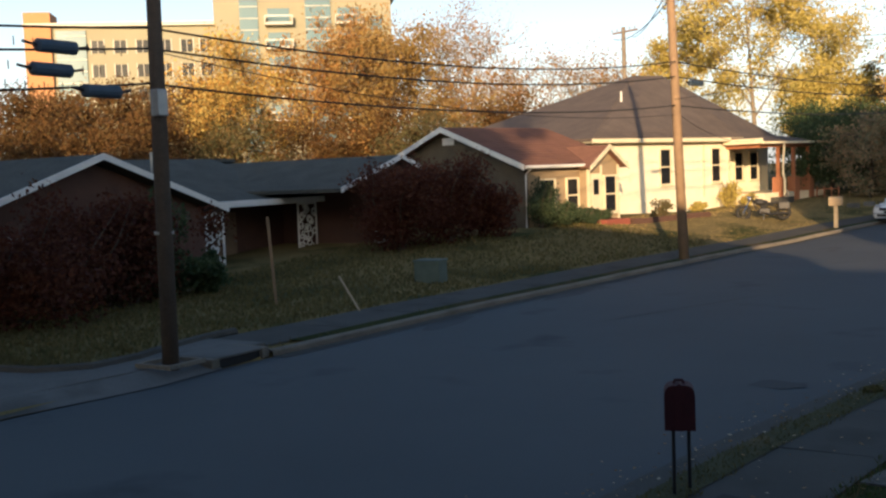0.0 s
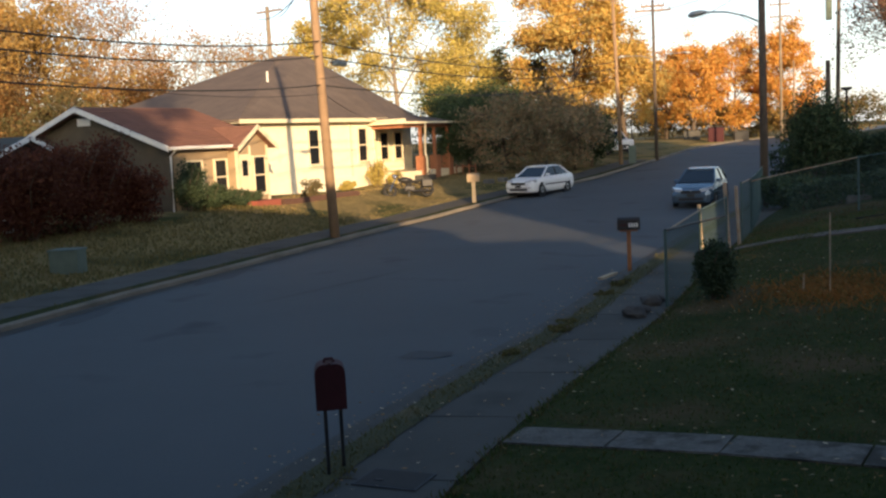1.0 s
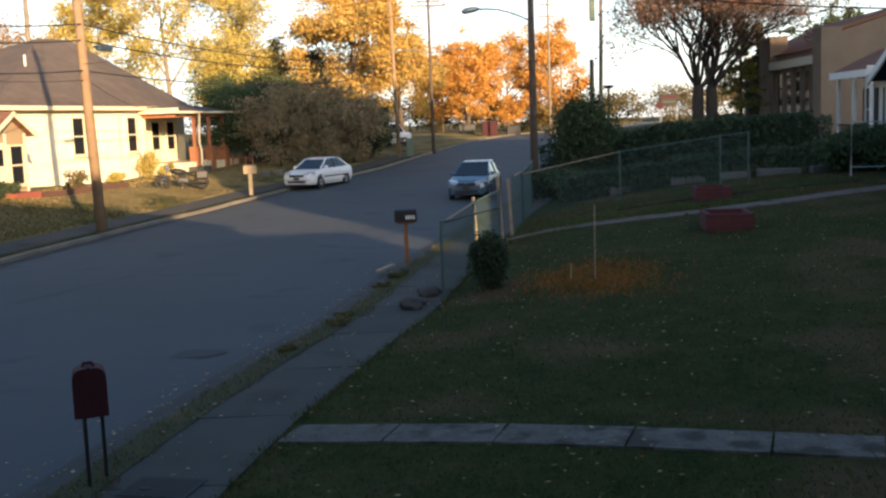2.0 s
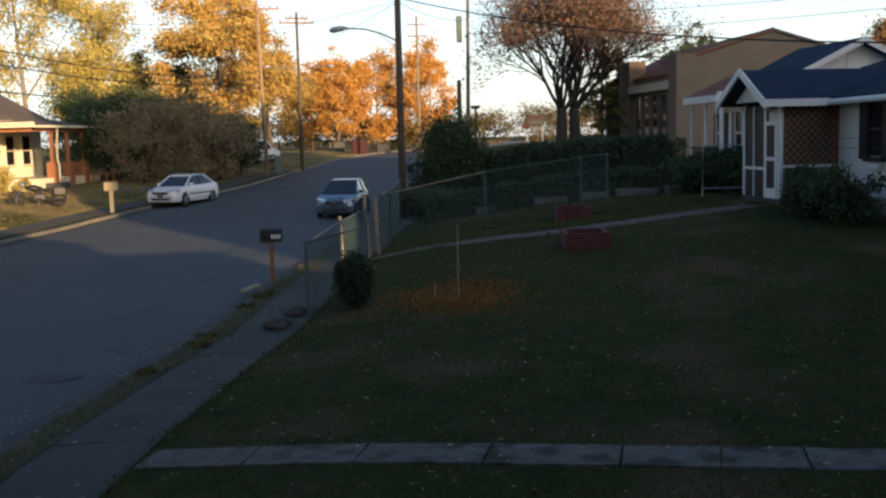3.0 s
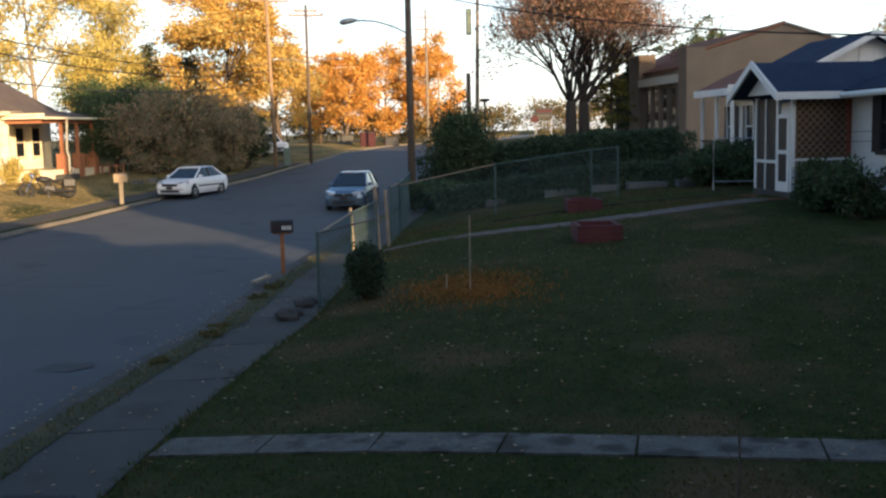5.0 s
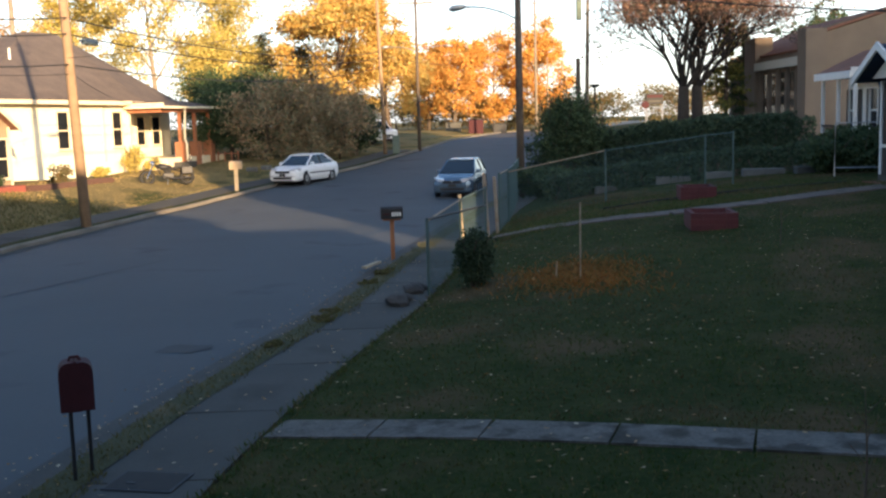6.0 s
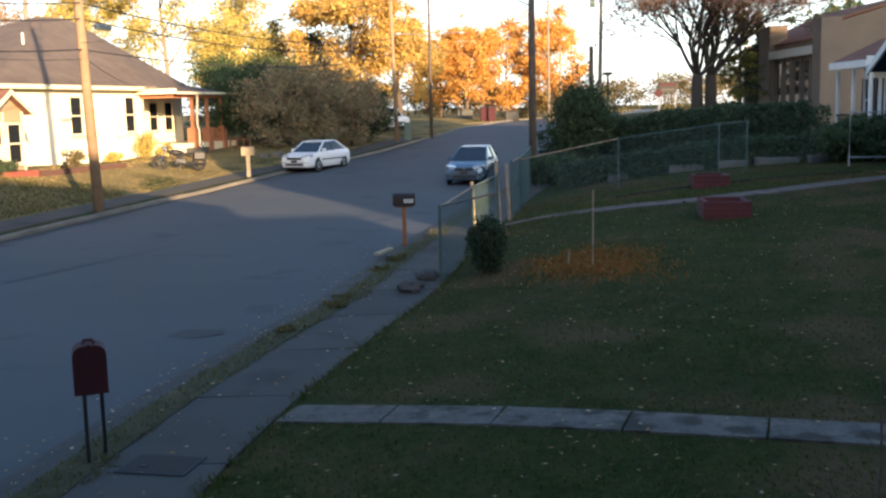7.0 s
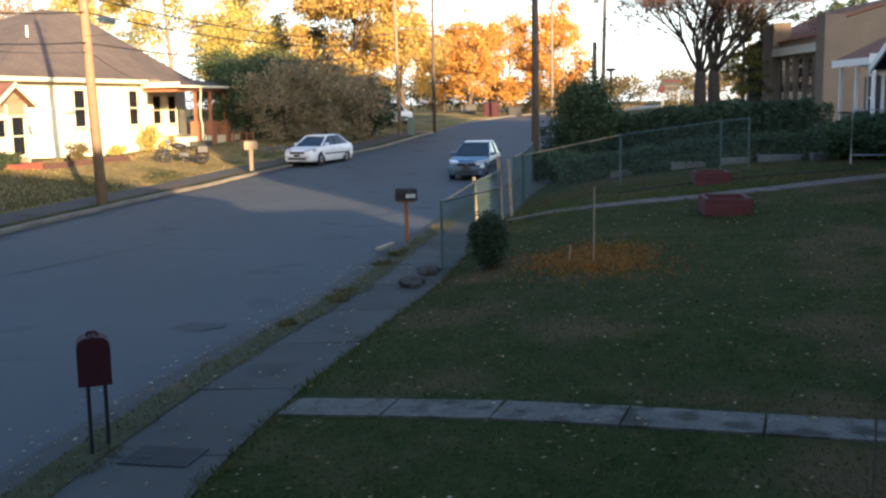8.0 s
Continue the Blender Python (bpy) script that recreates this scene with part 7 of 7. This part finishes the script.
def motorcycle(m):
    b = thing("motorcycle", m, "black and chrome cruiser motorcycle parked on the sunlit yard", "motorcycle")
    for x, r in ((0.82, 0.32), (-0.78, 0.31)):
        w = part("wheel", Shape().ring((x, 0, r), "y", r - 0.07, 0.07, 24, 8), M["rubber"], b, "black tyre", smooth=True)
        part("rim", Shape().ring((x, 0, r), "y", r - 0.13, 0.014, 20, 6), M["black"], w)
        part("hub", Shape().tube([(x, -0.07, r), (x, 0.07, r)], 0.05, 10), M["black"], w)
        sp = Shape()
        for k in range(12):
            a = 2 * math.pi * k / 12
            sp.tube([(x, 0.0, r), (x + (r - 0.13) * math.cos(a), 0.0, r + (r - 0.13) * math.sin(a))], 0.006, 4)
        part("spoke_set", sp, M["black"], w)
        part("fender", loft([[(x + (r + 0.03) * math.cos(a), -0.08, r + (r + 0.03) * math.sin(a)), (x + (r + 0.06) * math.cos(a), 0, r + (r + 0.06) * math.sin(a)), (x + (r + 0.03) * math.cos(a), 0.08, r + (r + 0.03) * math.sin(a))] for a in np.linspace(0.5, 2.7, 10)]), M["black"], b)
    for s in (1, -1):
        part("fork", Shape().tube([(0.82, s * 0.1, 0.32), (0.5, s * 0.1, 0.95)], 0.025, 8), M["chrome"], b)
        part("handlebar", Shape().tube([(0.5, 0, 0.9), (0.5, s * 0.15, 0.96), (0.35, s * 0.38, 0.98), (0.22, s * 0.4, 0.94)], 0.016, 6), M["black"], b)
        part("mirror", Shape().tube([(0.42, s * 0.36, 0.97), (0.42, s * 0.42, 1.1)], 0.01, 5).box(0.4, 0.43, s * 0.42 - 0.05, s * 0.42 + 0.05, 1.08, 1.15), M["black"], b)
        part("exhaust", Shape().tube([(0.15, s * 0.14, 0.35), (-0.2, s * 0.2, 0.24), (-1.0, s * 0.22, 0.26)], [0.03, 0.04, 0.045], 8), M["black"], b)
        part("saddlebag", Shape().box(-1.0, -0.55, s * 0.22 - 0.08, s * 0.22 + 0.08, 0.42, 0.72), M["black"], b, bevel=0.03)
    part("frame", Shape().tube([(0.48, 0, 0.85), (0.2, 0, 0.3), (-0.3, 0, 0.28), (-0.75, 0, 0.32)], 0.03, 8).tube([(0.48, 0, 0.88), (0, 0, 0.68), (-0.75, 0, 0.5)], 0.03, 8), M["black"], b)
    part("tank", loft([[(0.42 - t * 0.6, wy * math.cos(a), 0.78 - 0.06 * t + 0.14 * hz * math.sin(a)) for a in np.linspace(0, 2 * math.pi, 12, endpoint=False)] for t, wy, hz in ((0, 0.05, 0.4), (0.25, 0.14, 1), (0.6, 0.15, 1), (1, 0.06, 0.5))]), M["black"], b, smooth=True)
    part("seat", loft([[(-0.15 - t * 0.75, -w, 0.64 + h), (-0.15 - t * 0.75, -w, 0.74 + h), (-0.15 - t * 0.75, w, 0.74 + h), (-0.15 - t * 0.75, w, 0.64 + h)] for t, w, h in ((0, 0.08, 0), (0.35, 0.16, 0), (0.6, 0.13, 0.04), (1, 0.12, 0.1))]), M["rubber"], b, "black leather seat", bevel=0.03)
    part("backrest", Shape().tube([(-0.75, 0, 0.8), (-0.95, 0, 1.15)], 0.02, 6).box(-1.0, -0.92, -0.1, 0.1, 0.98, 1.2), M["black"], b)
    eng = part("engine", Shape().box(-0.25, 0.2, -0.16, 0.16, 0.25, 0.5), M["black"], b, bevel=0.04)
    for x0, x1 in ((0.0, 0.16), (0.0, -0.16)):
        part("cylinder", Shape().tube([(x0, 0.0, 0.48), (x1, 0.0, 0.72)], 0.08, 10), M["rubber"], eng)
    part("headlight", Shape().tube([(0.5, 0, 0.93), (0.6, 0, 0.93), (0.66, 0, 0.93)], [0.05, 0.1, 0.1], 12), M["chrome"], b)
    part("kickstand", Shape().tube([(0.0, 0.1, 0.3), (0.05, 0.3, 0.0)], 0.015, 6), M["steel"], b)


motorcycle(pose(-12.4, 49.0, ground_z(-12.4, 49.0) - 0.01, 7, 0, 200) @ Matrix.Scale(1.16, 4))

# ---- clutter at the top of the street ----
for i, (x, y, w, h, mt, lb) in enumerate([(5.5, 112, 1.6, 1.5, "maroon", "dark red bin by the far kerb"), (8.4, 116, 1.5, 0.9, "black", "black bin by the far kerb"), (3.2, 118, 1.8, 1.0, "concrete", "grey container standing by the far kerb")]):
    z = ground_z(x, y)
    b = thing("street_bin", pose(x, y, z), lb, "bin")
    part("body", Shape().box(-w / 2, w / 2, -0.5, 0.5, -0.05, h), M[mt], b, bevel=0.05)
    part("lid", Shape().box(-w / 2 - 0.05, w / 2 + 0.05, -0.55, 0.55, h, h + 0.1), M["black"], b, bevel=0.03)
sg = thing("stop_sign", pose(25.4, 118, ground_z(25.4, 118) + 0.1), "small red octagonal street sign on a post", "street sign")
part("post", Shape().tube([(0, 0, -0.3), (0, 0, 2.2)], 0.04, 6), M["steel"], sg)
part("plate", Shape().prism([(0.45 * math.cos(a), 2.2 + 0.45 * math.sin(a)) for a in np.linspace(math.pi / 8, 2 * math.pi + math.pi / 8, 8, endpoint=False)], -0.05, 0.0, "y"), M["maroon"], sg)
bd = thing("roadside_sign", pose(26.7, 119, ground_z(26.7, 119)), "roadside sign board on posts, coloured dark as if shaded", "sign")
part("post", Shape().tube([(-0.9, 0, 0), (-0.9, 0, 3.6)], 0.08, 6), M["steel"], bd)
part("post", Shape().tube([(0.9, 0, 0), (0.9, 0, 3.6)], 0.08, 6), M["steel"], bd)
# Board and stripes get dark colours that stand in for the sign's shade.
part("board", Shape().box(-1.0, 1.0, -0.15, 0.15, 2.3, 3.6), M["cable"], bd)
part("stripe", Shape().box(-0.9, 0.9, -0.17, -0.15, 3.1, 3.4), M["maroon"], bd)
part("stripe", Shape().box(-0.8, 0.7, -0.17, -0.15, 2.55, 2.8), M["concrete"], bd)
# low rail fence and shed by the porch
rf = thing("rail_fence", pose(-12.3, 60.6, ground_z(-12.3, 60.6), 0, 0, -20), "low reddish rail fence beside the porch", "fence")
for k in range(4):
    part("post", Shape().box(k * 0.45 - 0.03, k * 0.45 + 0.03, -0.03, 0.03, -0.1, 0.6), M["porchred"], rf)
part("rail", Shape().box(0, 1.35, -0.02, 0.02, 0.44, 0.5), M["porchred"], rf)
for i, (x, y) in enumerate([(-9.6, 56.2), (-8.2, 57.5), (-6.3, 59.0), (-9.0, 57.4)]):
    single("garden_stone", Shape().box(-0.3, 0.3, -0.2, 0.2, -0.1, 0.22), M["block"], "pale stone at the edge of the bank", "stone", bevel=0.05, m=pose(x, y, ground_z(x, y), 0, 0, 25 * i), group="bank stones")

# tar patches on the road
for i, (x, y, a, b, r) in enumerate([(-3.6, 14.6, 0.42, 0.3, 10), (-11.6, 18.5, 0.3, 1.1, 4), (-11.2, 24, 0.35, 1.5, -5), (-7.4, 22, 0.05, 3.0, -22), (-11.2, 27.5, 0.3, 0.9, -8)]):
    n = 14
    rr = random.Random(40 + i)
    o = []
    for k in range(n):
        q = rr.uniform(0.75, 1.15)
        o.append((a * q * math.cos(2 * math.pi * k / n), b * q * math.sin(2 * math.pi * k / n)))
    cx = (x - kerb_left(y)) / (kerb_right(y) - kerb_left(y))
    single("tar_patch", Shape().add([(u, v, 0.0) for u, v in o], [tuple(range(n))]), M["tar"], "dark tar repair on the asphalt", kind="structure", m=pose(x, y, road_z(y) + 0.05 * (1 - (2 * cx - 1) ** 2) + 0.006, 0, 0, r))


# ---- grass blades and fallen leaves ----
def grass():
    rng = np.random.default_rng(9)
    out = []

    def scatter(n, x0, x1, y0, y1, keep, hmin, hmax):
        x, y = rng.uniform(x0, x1, n), y0 + (y1 - y0) * rng.uniform(0, 1, n) ** 1.35
        for p, q in zip(x, y):
            if keep(p, q):
                z = ground_z(p, q)
                out.append((p, q, z, rng.uniform(hmin, hmax)))
    lawn = lambda p, q: p > kerb_right(q) + 1.76 and not (abs(q - (8.9 - 0.37 * (p - 2.0))) < 0.36)
    scatter(80000, -2.5, 10.5, 6.8, 25, lawn, 0.015, 0.05)
    scatter(26000, 1.5, 12, 24.4, 32, lawn, 0.02, 0.07)
    verge = lambda p, q: kerb_right(q) + 0.13 + 0.12 * noise.noise((q * 1.3, 0, 0)) < p < kerb_right(q) + 0.56 + 0.2 * noise.noise((q * 1.1, 5, 0)) or kerb_right(q) + 1.62 + 0.14 * noise.noise((q * 1.4, 9, 0)) < p < kerb_right(q) + 1.85
    scatter(60000, -4.4, 1.2, 7, 26, verge, 0.025, 0.08)
    scatter(9000, -17, -8, 14, 50, lambda p, q: kerb_left(q) - 0.62 < p < kerb_left(q) - 0.16 or kerb_left(q) - 2.6 < p < kerb_left(q) - 2.3, 0.04, 0.12)
    a = np.array(out)
    n = len(a)
    th = rng.uniform(0, 2 * np.pi, n)
    dx, dy = np.cos(th), np.sin(th)
    h = a[:, 3]
    w = 0.006 + 0.006 * rng.uniform(size=n)
    lx, ly = rng.normal(size=n) * h * 0.5, rng.normal(size=n) * h * 0.5
    z = a[:, 2] - 0.01
    v = np.stack([np.stack([a[:, 0] - dx * w, a[:, 1] - dy * w, z], 1), np.stack([a[:, 0] + dx * w, a[:, 1] + dy * w, z], 1),
                  np.stack([a[:, 0] + dx * w * 0.3 + lx, a[:, 1] + dy * w * 0.3 + ly, z + h], 1), np.stack([a[:, 0] - dx * w * 0.3 + lx, a[:, 1] - dy * w * 0.3 + ly, z + h], 1)], 1)
    # three kinds of growth: green lawn, brown worn patches, olive verge
    worn = np.array([noise.noise((p * 0.45, q * 0.45, 3)) + 0.5 * noise.noise((p * 1.6, q * 1.6, 7)) for p, q in a[:, :2]]) + 0.25 * rng.normal(size=n) > 0.16
    edge = np.array([p < kerb_right(q) + 1.4 for p, q in a[:, :2]])
    tagged(new("grass_blades", quads("grass_blades", v[~worn & ~edge], M["blade"])), "short uneven green lawn grass", "grass", kind="stuff")
    tagged(new("worn_grass", quads("worn_grass", v[worn & ~edge], M["blade_brown"])), "brown worn patches of lawn grass", "grass", kind="stuff")
    tagged(new("verge_grass", quads("verge_grass", v[edge], M["blade_verge"])), "low olive grass along the kerb edges", "grass", kind="stuff")
    pts = []
    for _ in range(1300):
        y = 7 + 16 * rng.uniform() ** 1.2
        x = rng.uniform(kerb_right(y) - 0.4, 8.5)
        z = ground_z(x, y) + (0.04 if x > kerb_right(y) + 1.7 else 0.03)
        pts.append((x, y, z))
    for _ in range(260):
        y = rng.uniform(8, 24)
        x = kerb_right(y) - abs(rng.normal()) * 0.5
        pts.append((x, y, road_z(y) + 0.03))
    q = leaves_at(rng, np.array(pts), 0.032)
    c = q.mean(axis=1, keepdims=True)
    q[:, :, 2] = c[:, :, 2] + (q[:, :, 2] - c[:, :, 2]) * 0.25
    tagged(new("fallen_leaves", quads("fallen_leaves", q, M["fallen"])), "scattered pale fallen leaves on lawn and gutter", "leaves", kind="stuff")
    out.clear()
    scatter(66000, -24, -8.5, 10.9, 60, lambda p, q: p < kerb_left(q) - 2.4 and q < 40 + 3 * noise.noise((p * 0.4, q * 0.4, 1)) and not (p < -23 or (p < -17.5 and 33 < q) or (p < -15.5 and 42 < q)), 0.05, 0.12)
    a = np.array(out)
    n = len(a)
    th = rng.uniform(0, 2 * np.pi, n)
    w, h = 0.02 + 0.02 * rng.uniform(size=n), a[:, 3]
    dx, dy = np.cos(th) * w, np.sin(th) * w
    lx, ly = rng.normal(size=n) * 0.03, rng.normal(size=n) * 0.03
    z = a[:, 2] - 0.01
    v = np.stack([np.stack([a[:, 0] - dx, a[:, 1] - dy, z], 1), np.stack([a[:, 0] + dx, a[:, 1] + dy, z], 1),
                  np.stack([a[:, 0] + dx * 0.4 + lx, a[:, 1] + dy * 0.4 + ly, z + h], 1), np.stack([a[:, 0] - dx * 0.4 + lx, a[:, 1] - dy * 0.4 + ly, z + h], 1)], 1)
    tagged(new("dry_grass_tufts", quads("dry_grass_tufts", v, M["blade_dry"])), "dry tan grass tufts on the far lawns", "grass", kind="stuff")
    out.clear()
    # Dry tufts only on the sunlit yard; their gold boosts the low sun.
    scatter(16000, -19, -5.5, 39, 60, lambda p, q: p < kerb_left(q) - 2.4 and not (p < -17.0 or (p < -16.0 and 46 < q)), 0.01, 0.03)
    a = np.array(out)
    n = len(a)
    w, h = 0.02 + 0.02 * rng.uniform(size=n), a[:, 3]
    th = rng.uniform(0, 2 * np.pi, n)
    dx, dy = np.cos(th) * w, np.sin(th) * w
    z = a[:, 2] - 0.01
    v = np.stack([np.stack([a[:, 0] - dx, a[:, 1] - dy, z], 1), np.stack([a[:, 0] + dx, a[:, 1] + dy, z], 1),
                  np.stack([a[:, 0] + dx * 0.5, a[:, 1] + dy * 0.5, z + h], 1), np.stack([a[:, 0] - dx * 0.5, a[:, 1] - dy * 0.5, z + h], 1)], 1)
    tagged(new("straw_tufts", quads("straw_tufts", v, M["blade_sun_straw"])), "dry straw grass, coloured brighter to add sun glow on the yard", "grass", kind="stuff")
    # weeds round the garden rod; their orange paints in the patch of sun
    pts = np.stack([2.6 + rng.normal(size=2600) * 0.55, 17.4 + rng.normal(size=2600) * 0.8, np.zeros(2600)], 1)
    vs = []
    for p in pts:
        z = ground_z(p[0], p[1])
        h = rng.uniform(0.02, 0.08)
        l = rng.normal(size=2) * 0.06
        vs.append([(p[0] - 0.012, p[1], z), (p[0] + 0.012, p[1], z), (p[0] + l[0] + 0.006, p[1] + l[1], z + h), (p[0] + l[0] - 0.006, p[1] + l[1], z + h)])
    tagged(new("dry_weeds", quads("dry_weeds", np.array(vs), M["lf_sunlit_weed"])), "weeds round the garden rod, coloured orange as sunlit", "weeds", kind="stuff")


grass()
